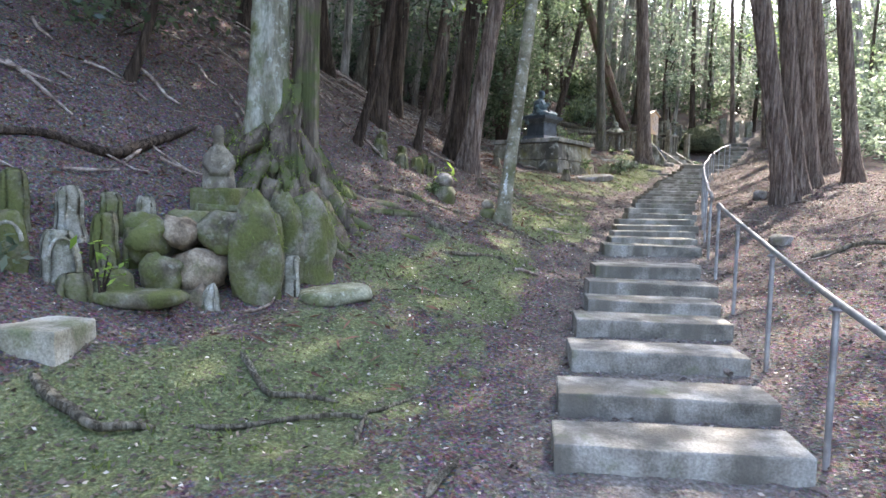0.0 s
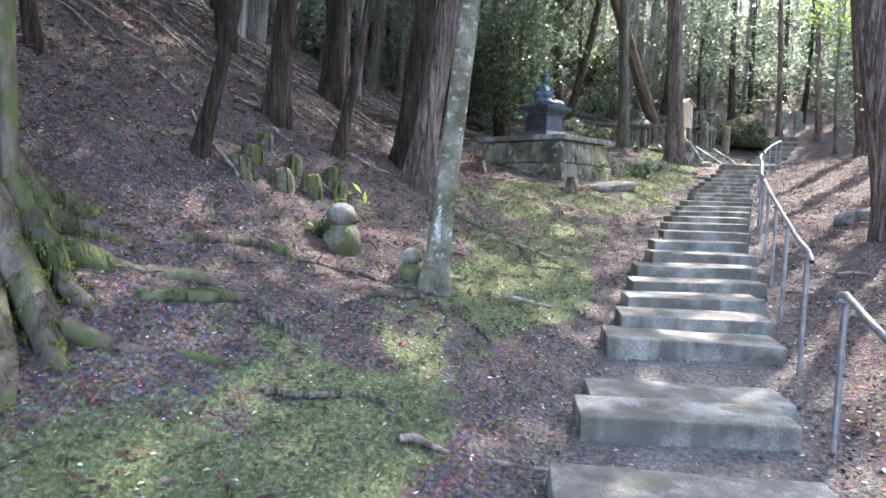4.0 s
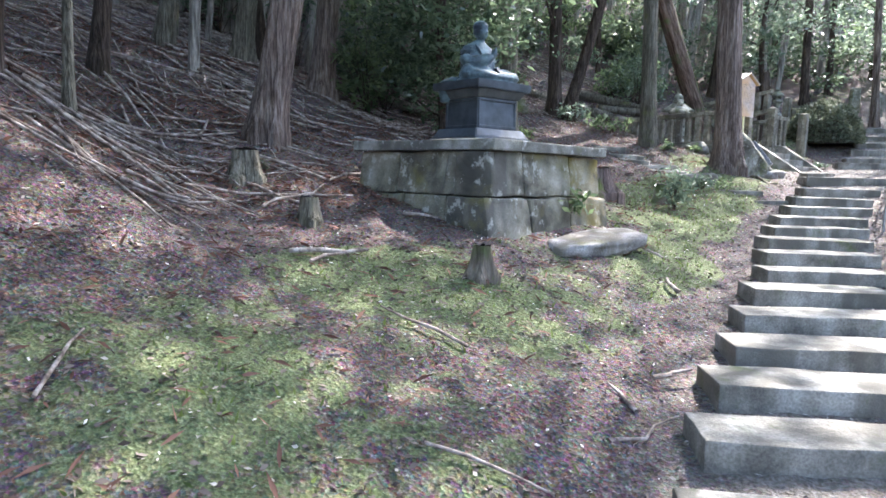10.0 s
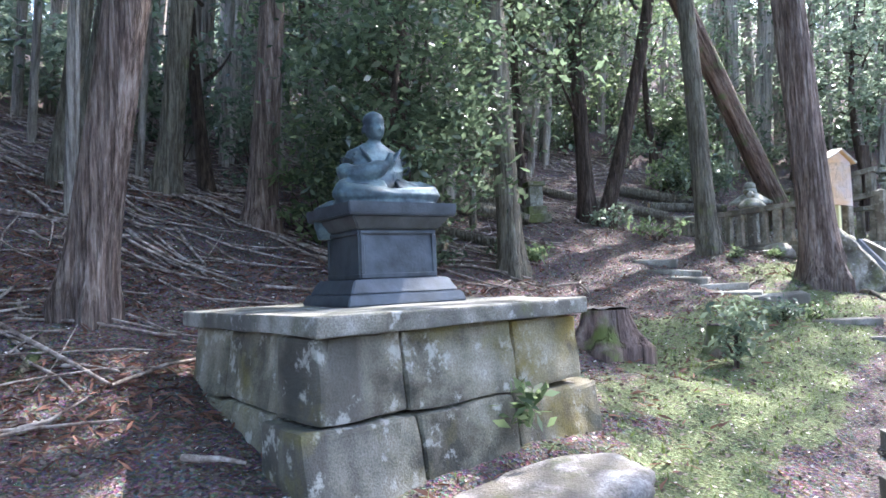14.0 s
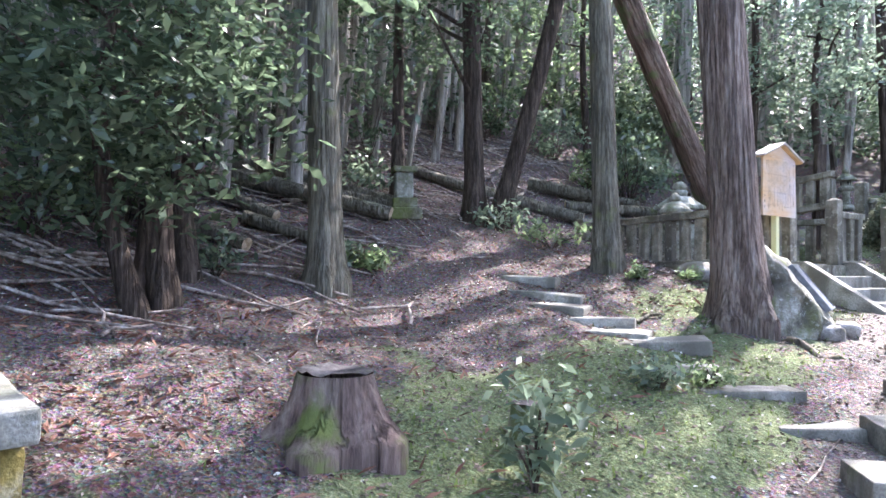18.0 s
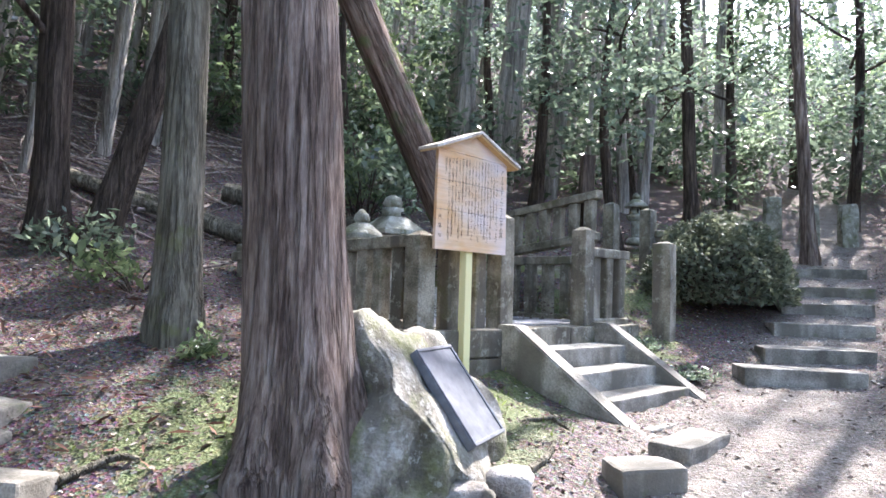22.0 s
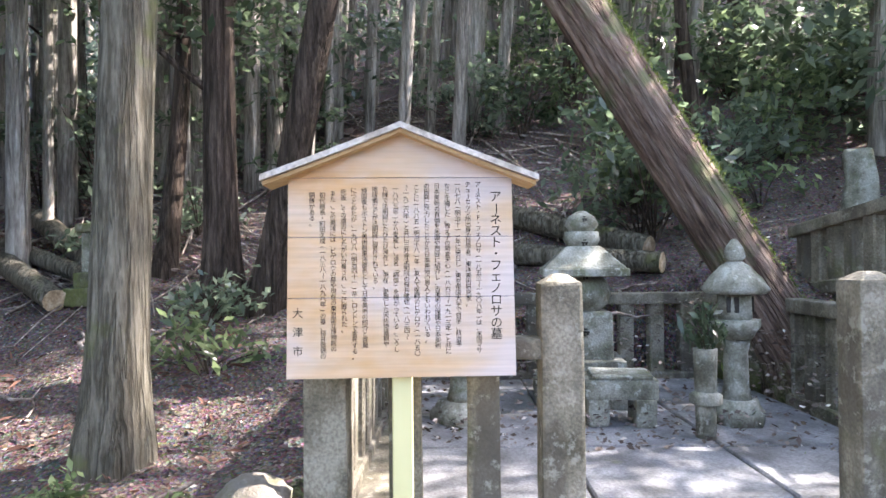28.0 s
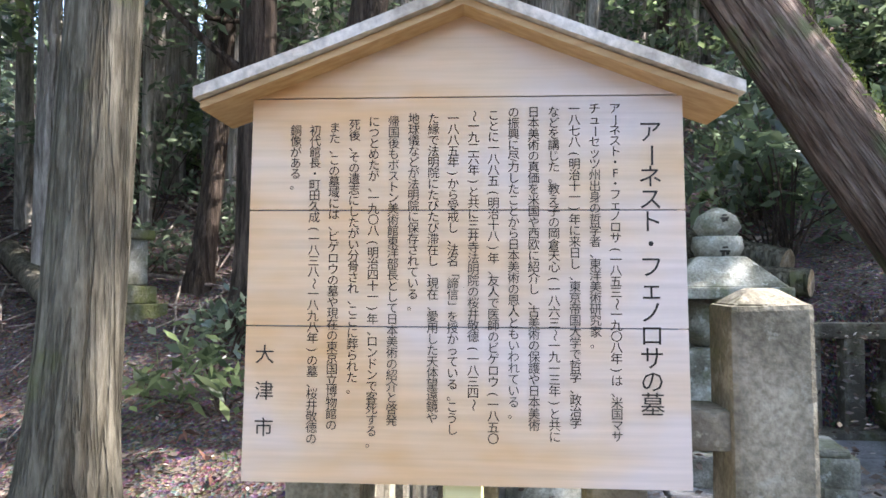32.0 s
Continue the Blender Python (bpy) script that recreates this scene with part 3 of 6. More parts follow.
def build_trees():
    # the trees near the path, from the first steps upwards
    mossy_tree()
    b = on_ground(-1.77, 8.92)
    pale_lichen(b)
    tree(b, (-0.95, 9.0, b[2] + 8.5), 0.08, 0.055, WHITE_BARK, "slender pale tree with blotched white bark", n=18, roots=4, spread=1.9, low=0.5, uneven=0.10, bend=0.08, seed=12,
         crown=((-1.1, 8.9, 8.2), (1.6, 1.6, 1.2), 40, 24, 0.3, 0.11), leaf=LEAF_MID, limbs=5)
    cedar(-4.15, 10.5, 0.11, 14, 21, (0.1, 0.03), mat=DARK_BARK, label="dark-barked tree on the leaf-strewn slope", wide=1.45)
    cedar(-4.9, 13.3, 0.16, 15, 22, (0.08, 0.02), mat=DARK_BARK, label="dark-barked tree on the leaf-strewn slope", wide=1.45)
    cedar(-2.95, 11.78, 0.16, 15, 23, (0.15, 0.05), label="leaning cedar with red-brown bark and exposed roots", spread=1.75, wide=1.45)
    cedar(-3.35, 12.4, 0.15, 15, 24, (0.11, 0.03), mat=DARK_BARK, label="dark tree close behind a leaning cedar", wide=1.45)
    cedar(-4.75, 17.25, 0.185, 15, 25, (0.14, 0.08), wide=1.9)
    cedar(-6.0, 20.5, 0.19, 15, 26, (0.07, 0.04), wide=1.9)
    cedar(-7.2, 20.0, 0.16, 15, 27, (0.1, 0.05), mat=GREY_BARK, label="grey straight trunk on the hillside")
    cedar(-8.3, 19.5, 0.12, 14, 28, (0.16, 0.08), mat=GREY_BARK, label="grey straight trunk on the hillside")
    cedar(-7.8, 18.9, 0.12, 14, 29, (0.14, 0.08), mat=GREY_BARK, label="grey straight trunk on the hillside", wide=1.45)
    cedar(-3.32, 22.6, 0.175, 15, 30, (-0.025, -0.015), mat=GREY_BARK, wide=1.5, label="grey-brown straight trunk beside the statue's clearing")
    cedar(-1.02, 25.0, 0.155, 15, 31, (-0.04, 0.035), wide=1.7, mat=GREY_BARK, label="grey tree with a mossy foot beside the stone fence", spread=1.45)
    cedar(0.49, 24.0, 0.225, 15, 32, (-0.06, -0.03), wide=1.7, label="large cedar with peeling red-brown bark and mossy roots", spread=1.75, n=36, rings=40, uneven=0.09)
    cedar(2.45, 12.6, 0.17, 16, 33, (-0.18, -0.05), label="cedar with furrowed bark beside the handrail")
    cedar(3.3, 14.6, 0.18, 16, 34, (-0.11, -0.03), wide=1.7, label="cedar with furrowed bark beside the handrail")
    cedar(4.5, 32.5, 0.10, 15, 35, (-0.05, 0.0), label="slim straight trunk beside the upper steps")
    cedar(5.6, 31.2, 0.11, 15, 36, (-0.07, 0.0), label="slim straight trunk beside the upper steps")
    cedar(2.9, 34.0, 0.12, 14, 43, (-0.03, 0.0), mat=DARK_BARK, label="dark slim trunk above the upper plot")
    # right-hand cedars, mostly out of view, placed and widened to block the sun
    for x, y, r, seed in ((2.85, 13.6, 0.16, 51), (4.4, 15.8, 0.16, 52), (4.9, 21.5, 0.2, 53), (5.4, 25.0, 0.17, 54), (3.9, 8.2, 0.18, 55)):
        cedar(x, y, r, 15, seed, (-0.11, 0.0), label="cedar with furrowed bark below the path, crown widened for shade", wide=1.8)
    cedar(4.6, 18.5, 0.2, 15, 37, (-0.12, 0))
    b = on_ground(-3.18, 25.95)
    tree(b, (-3.4, 25.9, b[2] + 9), 0.15, 0.11, DARK_BARK, "dark trunk wrapped in evergreen foliage", n=16, seed=38, crown=((-3.76, 25.68, b[2] + 4.2), (2.0, 1.9, 1.9), 110, 45, 0.26, 0.12), leaf=LEAF_DARK, limbs=8)
    b = on_ground(-2.98, 26.28)
    tree(b, (-1.7, 27.2, b[2] + 7.5), 0.14, 0.08, DARK_BARK, "leaning dark trunk with evergreen leaves", n=14, seed=39, bend=0.2, crown=((-2.30, 27.23, b[2] + 5.6), (1.8, 1.6, 1.3), 50, 40, 0.26, 0.12), leaf=LEAF_DARK, limbs=5)
    b = (0.10, 29.2, 3.45)
    leaning = tree(b, (-2.95, 25.25, 12.0), 0.215, 0.16, LEAN_BARK, "heavily leaning cedar with peeling bark and a mossy upper side", n=24, seed=40, spread=1.3, uneven=0.1, crown=((-3.0, 25.1, 12.6), (2.6, 2.6, 1.6), 50, 36, 0.45, 0.26), leaf=LEAF_MID, limbs=6)
    rng = np.random.RandomState(77)
    run = Vector((-3.05, -3.95, 8.55))
    up = (Vector((0, 0, 1)) - run.normalized() * run.normalized().z).normalized()
    side = run.normalized().cross(up)
    u, a = rng.rand(5200) * 0.62 + 0.02, rng.normal(0, 0.42, 5200)
    r = (0.215 - 0.055 * u) * 1.03
    strip = np.outer(u, run) + np.outer(r * np.cos(a), up) + np.outer(r * np.sin(a), side)
    v, f = tufts(strip, 0.030, 78, 1.0)
    part("moss", mesh_of("moss", v, f), MOSS_GREEN, leaning, "pale green moss along the upper side")["kind"] = "stuff"
    # understorey, with four trees added on the right as sun blockers
    for i, (x, y, h, cr, low, lf) in enumerate((
            (-4.1, 21.5, 5.5, 2.3, 0.5, 0), (-5.2, 22.4, 6.5, 2.2, 1.2, 0), (-5.57, 22.53, 6.5, 2.3, 1.6, 1), (-7.44, 20.92, 7.0, 2.4, 2.0, 0),
            (-7.41, 27.80, 6.0, 2.2, 1.0, 0), (-3.07, 32.00, 5.0, 2.2, 0.8, 1), (-5.83, 32.12, 5.5, 2.4, 0.8, 0), (0.22, 32.86, 6.5, 2.6, 1.2, 0), (1.86, 34.43, 7.0, 2.8, 1.2, 0),
            (3.86, 36.05, 7.0, 2.8, 1.0, 0), (5.74, 34.91, 6.5, 2.6, 1.0, 0), (1.66, 31.57, 4.6, 1.5, 1.4, 0), (7.48, 31.91, 6.5, 2.6, 0.8, 0), (8.65, 28.39, 6.0, 2.4, 0.8, 1),
            # the first four here are added only to shade the right-hand ground
            (4.4, 7.3, 8.0, 2.0, 4.0, 0), (6.3, 12.4, 11.0, 2.4, 6.0, 0), (5.4, 10.0, 9.0, 2.2, 4.6, 0), (5.8, 14.0, 9.0, 2.2, 4.6, 1), (-5.9, 9.4, 5.5, 2.0, 1.9, 0), (-5.7, 14.7, 6.0, 2.0, 2.4, 0), (-6.8, 16.8, 6.0, 2.1, 2.0, 0), (-5.6, 11.7, 6.5, 1.9, 2.6, 0), (-6.0, 7.0, 5.0, 1.9, 1.8, 0), (-7.5, 12.5, 6.0, 2.2, 1.6, 0), (-7.2, 9.0, 6.0, 2.2, 1.8, 0), (-6.6, 5.5, 5.0, 2.2, 1.0, 0), (-6.5, 2.5, 5.0, 2.2, 0.8, 0), (-8.5, 15.5, 6.5, 2.2, 1.8, 0), (-4.3, 25.6, 5.8, 1.7, 2.3, 0),
            (-1.25, 35.88, 7.5, 2.8, 1.5, 0), (5.69, 39.03, 8.0, 3.0, 1.0, 1), (2.53, 38.64, 8.0, 3.0, 1.0, 0), (8.73, 36.65, 8.0, 3.0, 1.0, 0), (-8.61, 24.90, 7.0, 2.4, 1.8, 0), (-4.81, 34.99, 7.0, 2.6, 1.2, 0))):
        broadleaf(x, y, h, 0.07 + 0.006 * h, 100 + i, cr, low, 70, 42, 0.14, LEAF_MID if lf else (LEAF_DARK, LEAF_SOFT)[i % 2])
    for i, (x, y, h, cr, low, lean) in enumerate(((-3.75, 8.7, 4.6, 1.5, 2.3, (0.12, 0.0)), (-3.6, 10.9, 4.6, 1.5, 2.2, (0.12, 0.0)), (-4.9, 8.2, 4.4, 1.6, 2.0, (0.1, 0.0)))):
        broadleaf(x, y, h, 0.06, 230 + i, cr, low, 46, 44, 0.12, LEAF_SOFT, lean, "slim evergreen with glossy overhanging leaves", DARK_BARK, 8)
    broadleaf(-5.2, 6.1, 2.3, 0.05, 241, 1.05, 0.5, 50, 44, 0.11, LEAF_DARK, (0.05, 0.0), "low dark evergreen on the slope behind the seated figure", DARK_BARK, 7)
    broadleaf(-3.7, 20.65, 2.95, 0.09, 240, 1.25, 0.85, 130, 60, 0.11, LEAF_DARK, (-0.04, 0.0), "spreading evergreen with glossy leaves over a dark foot", DARK_BARK, 9)
    for i, (x, y, h, cr, low) in enumerate(((-3.3, 12.9, 4.3, 0.8, 3.0), (-4.55, 23.93, 5.4, 0.9, 3.2), (5.52, 28.47, 5.2, 1.2, 3.2), (-5.6, 15.4, 6.4, 0.9, 4.4))):
        broadleaf(x, y, h, 0.05, 200 + i, cr, low, 26, 26, 0.13, LEAF_BRIGHT, label="thin sapling with fresh yellow-green leaves", mat=GREY_BARK, limbs=4)


def build_far_woods():
    """Straight trunks and foliage of the woods all around, beyond the near trees."""
    rng = np.random.RandomState(8)
    trunks, pale, low, deep, high = [], [], [], [], []

    def trunk(x, y, r, h, out):
        z = float(land(x, y))
        tip = (x + rng.normal() * 0.5 + h * float(np.clip((float(path_x(y)) - 2.0 - x) * 0.014, -0.14, 0.14)), y + rng.normal() * 0.4)
        P = np.array([[x, y, z - 0.3], [x + (tip[0] - x) * 0.3 + rng.normal() * 0.05, y, z + h * 0.3], [x + (tip[0] - x) * 0.65, y + (tip[1] - y) * 0.6, z + h * 0.65], [tip[0], tip[1], z + h]])
        out.append(tube(P, [r * 1.35, r, r * 0.8, r * 0.4], 7, 0.06, None, len(out)))
        if out is pale and len(out) % 3:
            return
        c, _ = crown_points((tip[0], tip[1], z + h * 0.86), (1.5, 1.5, h * 0.13), 5, 6 if y > 14 else 10, 0.5, rng)
        high.append(c)

    count = 0
    while count < 470:
        x, y = rng.uniform(-45, 42), rng.uniform(-22, 75)
        d = float(path_x(y)) - x
        if (-9 < x < 7 and -4 < y < 33) or abs(d) < 3 or (-10 < d < 6.5 and y < 32):
            continue
        count += 1
        trunk(x, y, rng.uniform(0.07, 0.17), rng.uniform(13, 20), trunks)
    # thin pale stems on the hillside and above the plots
    count = 0
    while count < 300:
        x, y = ((rng.uniform(-17, -6.6), rng.uniform(4, 40)), (rng.uniform(-9, 10), rng.uniform(32.5, 46)), (rng.uniform(-10, -5.2), rng.uniform(22, 34)))[count % 3]
        if abs(float(path_x(y)) - x) < 1.6:
            continue
        count += 1
        trunk(x, y, rng.uniform(0.04, 0.10), rng.uniform(10, 15), pale)
    # bushes and saplings between the trunks
    count = 0
    while count < 680:
        k = count % 3
        x, y = (rng.uniform(-22, -7.6), rng.uniform(2, 45)) if k == 0 else (rng.uniform(-12, 26), rng.uniform(33, 62)) if k == 1 else (rng.uniform(5.5, 24), rng.uniform(2, 48))
        d = float(path_x(y)) - x
        if (abs(d) < 2.0 and y < 36) or (k == 0 and x > -9.5 and y < 20) or (k == 0 and rng.rand() < 0.25 and x > -11):
            continue
        count += 1
        z = float(land(x, y))
        h = rng.uniform(0.8, 3.4)
        w = rng.uniform(0.7, 1.5)
        c, _ = crown_points((x, y, z + h * 0.55), (w, w, h * 0.55), 20, 22, 0.26, rng)
        (low if rng.rand() < 0.72 else deep).append(c)
    for name, pieces, mat, label in (("far_trunks", trunks, PALE_LIT_BARK, "straight cedar trunks of the woods around"), ("pale_stems", pale, PALE_LIT_BARK, "thin pale stems on the wooded hillside")):
        v, f = joined(pieces)
        solid(name, smooth(mesh_of(name, v, f)), mat, label, "woods", kind="stuff")
    for name, pieces, size, mat, label in (("far_canopy", high, 0.46, LEAF_MID, "high green canopy of the woods around"), ("far_undergrowth", deep, 0.19, LEAF_DARK, "dark evergreen undergrowth between distant trunks"), ("far_saplings", low, 0.18, LEAF_SOFT, "grey-green saplings and bushes between distant trunks")):
        v, f = leaf_arrays(np.concatenate(pieces), size, rng)
        solid(name, mesh_of(name, v, f), mat, label, "woods", kind="stuff")


LICHEN_WHITE = stained("lichen_white", (0.60, 0.61, 0.60), (0.42, 0.43, 0.40), (0.72, 0.73, 0.72), 14.0, 0.9, None, 0.5, 60, 0.5)
MOSS_GREEN = leafy("moss_green", (0.065, 0.092, 0.022), (0.20, 0.25, 0.068), 0.8, 0.25, 0.15)
STEM_BARK = stained("stem_bark", (0.20, 0.195, 0.15), (0.10, 0.095, 0.065), (0.33, 0.34, 0.29), 4.5, 0.9, (0.10, 0.115, 0.045), 0.45, 40, 0.9, (1, 1, 0.35), 0.25, None, (0.42, 0.45, 0.40))
LEAF_SOFT = leafy("leaf_soft", (0.06, 0.085, 0.06), (0.19, 0.235, 0.16), 0.22, 0.55, 0.8)
WHITE_BARK = stained("white_bark", (0.20, 0.185, 0.135), (0.11, 0.10, 0.065), (0.30, 0.285, 0.22), 5.0, 0.88, (0.12, 0.125, 0.06), 0.42, 45, 0.55, None, 0.25, None, (0.56, 0.57, 0.54))
build_trees()
build_far_woods()


# ---- the bronze figure and its stone base ----
BASE_C = Vector((-1.75, 16.50))
BASE_R = Vector((0.383, 0.924)).normalized()
BASE_L = Vector((-BASE_R.y, BASE_R.x))
BASE_W, BASE_D, BASE_TOP = 1.88, 1.92, 2.79
BASE_M = Matrix.Translation((BASE_C.x, BASE_C.y, 0)) @ Matrix(((BASE_R.x, BASE_L.x, 0, 0), (BASE_R.y, BASE_L.y, 0, 0), (0, 0, 1, 0), (0, 0, 0, 1)))


def rock(name, m, size, seed, mat, label, category="rock", sub=3, uneven=0.25, flat=0.0, group=""):
    """A weathered stone: a ball of faces pushed about by noise, with a flattened top or foot."""
    bm = bmesh.new()
    bmesh.ops.create_icosphere(bm, subdivisions=sub, radius=1.0)
    o = Vector((seed * 3.7, seed * 1.9, seed * 5.1))
    for v in bm.verts:
        c = v.co.copy()
        k = 1 + uneven * noise.noise(c * 1.2 + o) + uneven * 0.5 * noise.noise(c * 2.7 + o) + uneven * 0.2 * noise.noise(c * 7 + o) + uneven * 0.09 * noise.noise(c * 19 + o)
        q = Vector([math.copysign(abs(t) ** 0.75, t) for t in c]) * k
        if flat and q.z > flat:
            q.z = flat + (q.z - flat) * 0.15
        v.co = Vector((q.x * size[0], q.y * size[1], q.z * size[2]))
    me = bm_mesh(name, bm, mat)
    for p in me.polygons:
        p.use_smooth = True
    ob = new(name, me)
    ob.matrix_world = m
    return tagged(ob, label, category, group)


def build_base():
    """Two courses of big battered blocks under an overhanging cap, in the frame of the base."""
    base = thing("statue_pedestal", "large battered base of stained granite blocks under a flat cap", "pedestal", BASE_M)
    z0, z1, z2 = 1.66, 2.26, BASE_TOP - 0.10
    foot = 0.16

    def block(x0, x1, lo, hi, side, seed, deep=0.4, mat=GRANITE):
        bm = bmesh.new()
        box(bm, x0 + 0.006, x1 - 0.006, 0, deep, lo + 0.006, hi - 0.006, 0.028, 2, 0.022, seed, 4)
        for v in bm.verts:
            k = (z2 - v.co.z) / (z2 - z0)
            v.co.y -= foot * k * (1 if v.co.y < deep * 0.5 else 0)
        ob = part("block", bm, mat, base)
        if side == "right":
            ob.matrix_local = Matrix.Translation((0, 0.06, 0))
        elif side == "left":
            ob.matrix_local = Matrix.Translation((0.06, 0, 0)) @ pose(0, 0, 0, 0, 0, -90) @ Matrix.Translation((-BASE_D, 0, 0))
        else:
            ob.matrix_local = Matrix.Translation((BASE_W - 0.06, 0, 0)) @ pose(0, 0, 0, 0, 0, 90)

    s = 0
    for side, low, top in (("right", (-0.12, 0.55, 1.25, BASE_W + 0.12), (-0.02, 0.5, 1.3, BASE_W + 0.02)), ("left", (-0.1, 0.75, 1.35, BASE_D + 0.02), (0.0, 0.62, 1.3, BASE_D - 0.03)), ("far", (0.3, 1.1, BASE_D - 0.2), (0.3, 1.2, BASE_D - 0.2))):
        for row, lo, hi in ((low, z0, z1), (top, z1, z2)):
            for a, b in zip(row, row[1:]):
                s += 1
                block(a, b, lo, hi, side, s, mat=OCHRE_GRANITE if side == "right" and b == row[-1] else GRANITE)
    bm = bmesh.new()
    box(bm, 0.25, BASE_W - 0.25, 0.25, BASE_D - 0.25, z0, z2 - 0.01)
    part("core", bm, OLD_STONE, base)
    bm = bmesh.new()
    box(bm, -0.03, BASE_W + 0.03, -0.03, BASE_D + 0.03, z2, BASE_TOP, 0.014, 2, 0.012, 5, 5)
    part("cap", bm, CAP_STONE, base, "flat weathered cap slab with a lichen-grey edge")


def loft(sections, n=28):
    """A closed skin through sections (cx, cy, z, rx, ry, squareness)."""
    a = np.linspace(0, 2 * np.pi, n, endpoint=False)
    rings = []
    for cx, cy, z, rx, ry, e in sections:
        c, s = np.cos(a), np.sin(a)
        rings.append(np.stack([cx + rx * np.sign(c) * np.abs(c) ** e, cy + ry * np.sign(s) * np.abs(s) ** e, np.full(n, z)], 1))
    rings = [np.repeat(rings[0].mean(0)[None], n, 0)] + rings + [np.repeat(rings[-1].mean(0)[None], n, 0)]
    return np.concatenate(rings), grid_faces(len(rings), n)


def fused(ob, size=0.011):
    """Melts overlapping shells into one soft skin."""
    r = ob.modifiers.new("skin", "REMESH")
    r.mode, r.voxel_size, r.use_smooth_shade = "VOXEL", size, True
    sm = ob.modifiers.new("soften", "SMOOTH")
    sm.factor, sm.iterations = 0.5, 2
    return ob


def build_bronze():
    m, nt, b = material("bronze", 0.55, 0.35, 0.5)
    p = coords(nt, "World")
    big, fine = noise_tex(nt, 5.0, 6.0, p), noise_tex(nt, 40.0, 4.0, p)
    c = ramp(nt, big, [(0.36, (0.028, 0.038, 0.048)), (0.5, (0.066, 0.098, 0.112)), (0.66, (0.15, 0.21, 0.22))])
    c = mix(nt, 0.5, c, ramp(nt, fine, [(0.3, g(0.7)), (0.7, g(1.25))]), "MULTIPLY")
    nt.links.new(c, b.inputs["Base Color"])
    bump(nt, b, fine, 0.25, 0.01)
    dark, nt, b = material("dark_bronze", 0.5, 0.4, 0.5)
    p = coords(nt, "World")
    c = ramp(nt, noise_tex(nt, 6.0, 5.0, p), [(0.3, (0.03, 0.036, 0.042)), (0.7, (0.085, 0.10, 0.115))])
    nt.links.new(c, b.inputs["Base Color"])
    bump(nt, b, noise_tex(nt, 50.0, 3.0, p), 0.2, 0.01)
    # the figure sits square to the corner's right-hand face
    at = BASE_M @ Matrix.Translation((BASE_W * 0.5 + 0.13, BASE_D * 0.5 + 0.12, BASE_TOP)) @ pose(0, 0, 0, 0, 0, -6.5)
    plinth = thing("bronze_plinth", "dark bronze moulded plinth on the stone base", "plinth", at @ Matrix.Diagonal((0.84, 0.84, 1.06, 1)))
    for name, w0, w1, d0, d1, lo, hi in (("foot", 1.06, 1.0, 0.96, 0.9, 0.0, 0.07), ("lower_moulding", 0.96, 0.84, 0.86, 0.74, 0.07, 0.16), ("body", 0.70, 0.66, 0.64, 0.60, 0.16, 0.47), ("upper_moulding", 0.72, 0.88, 0.66, 0.82, 0.47, 0.55), ("top", 0.95, 0.97, 0.88, 0.90, 0.55, 0.63)):
        bm = bmesh.new()
        vs = box(bm, -w0 / 2, w0 / 2, -d0 / 2, d0 / 2, lo, hi, 0, 1)
        for v in bm.verts:
            if v.co.z > (lo + hi) / 2:
                v.co.x *= w1 / w0
                v.co.y *= d1 / d0
        bmesh.ops.bevel(bm, geom=bm.edges[:], offset=0.010, segments=2, affect="EDGES")
        part(name, bm, dark, plinth)
    for side in range(4):
        bm = bmesh.new()
        half = 0.34 if side % 2 == 0 else 0.31
        off = 0.312 if side % 2 == 0 else 0.342
        for x0, x1, lo, hi in ((-half + 0.002, half - 0.002, 0.165, 0.195), (-half + 0.002, half - 0.002, 0.44, 0.465), (-half + 0.002, -half + 0.035, 0.195, 0.44), (half - 0.035, half - 0.002, 0.195, 0.44)):
            box(bm, x0, x1, -off - 0.012, -off + 0.01, lo, hi, 0.004)
        ob = part("panel_frame", bm, dark, plinth)
        ob.matrix_local = pose(0, 0, 0, 0, 0, 90 * side)
    # robed figure, one plain mesh
    pieces = [loft([(0, 0.05, 0.0, 0.30, 0.24, 0.8), (0, 0.04, 0.10, 0.29, 0.23, 0.85), (0, 0.06, 0.22, 0.26, 0.19, 0.9), (0, 0.07, 0.36, 0.27, 0.17, 0.9), (0, 0.075, 0.45, 0.275, 0.155, 0.9), (0, 0.08, 0.52, 0.235, 0.13, 0.95), (0, 0.075, 0.575, 0.125, 0.095, 1.0), (0, 0.06, 0.61, 0.068, 0.07, 1.0)]),
              loft([(0, 0.06, 0.56, 0.07, 0.065, 1.0), (0, 0.045, 0.62, 0.058, 0.066, 1.0), (0, 0.005, 0.635, 0.05, 0.07, 0.95), (0, 0.015, 0.665, 0.072, 0.092, 0.95), (0, 0.025, 0.72, 0.086, 0.106, 0.95), (0, 0.03, 0.745, 0.084, 0.104, 1.0), (0, 0.04, 0.80, 0.092, 0.115, 1.0), (0, 0.05, 0.85, 0.074, 0.095, 1.0), (0, 0.055, 0.88, 0.035, 0.05, 1.0)]),
              loft([(0, -0.12, 0.0, 0.48, 0.26, 0.75), (0, -0.12, 0.04, 0.46, 0.26, 0.85), (0, -0.10, 0.09, 0.36, 0.22, 0.9), (0, -0.06, 0.15, 0.25, 0.17, 0.95)])]
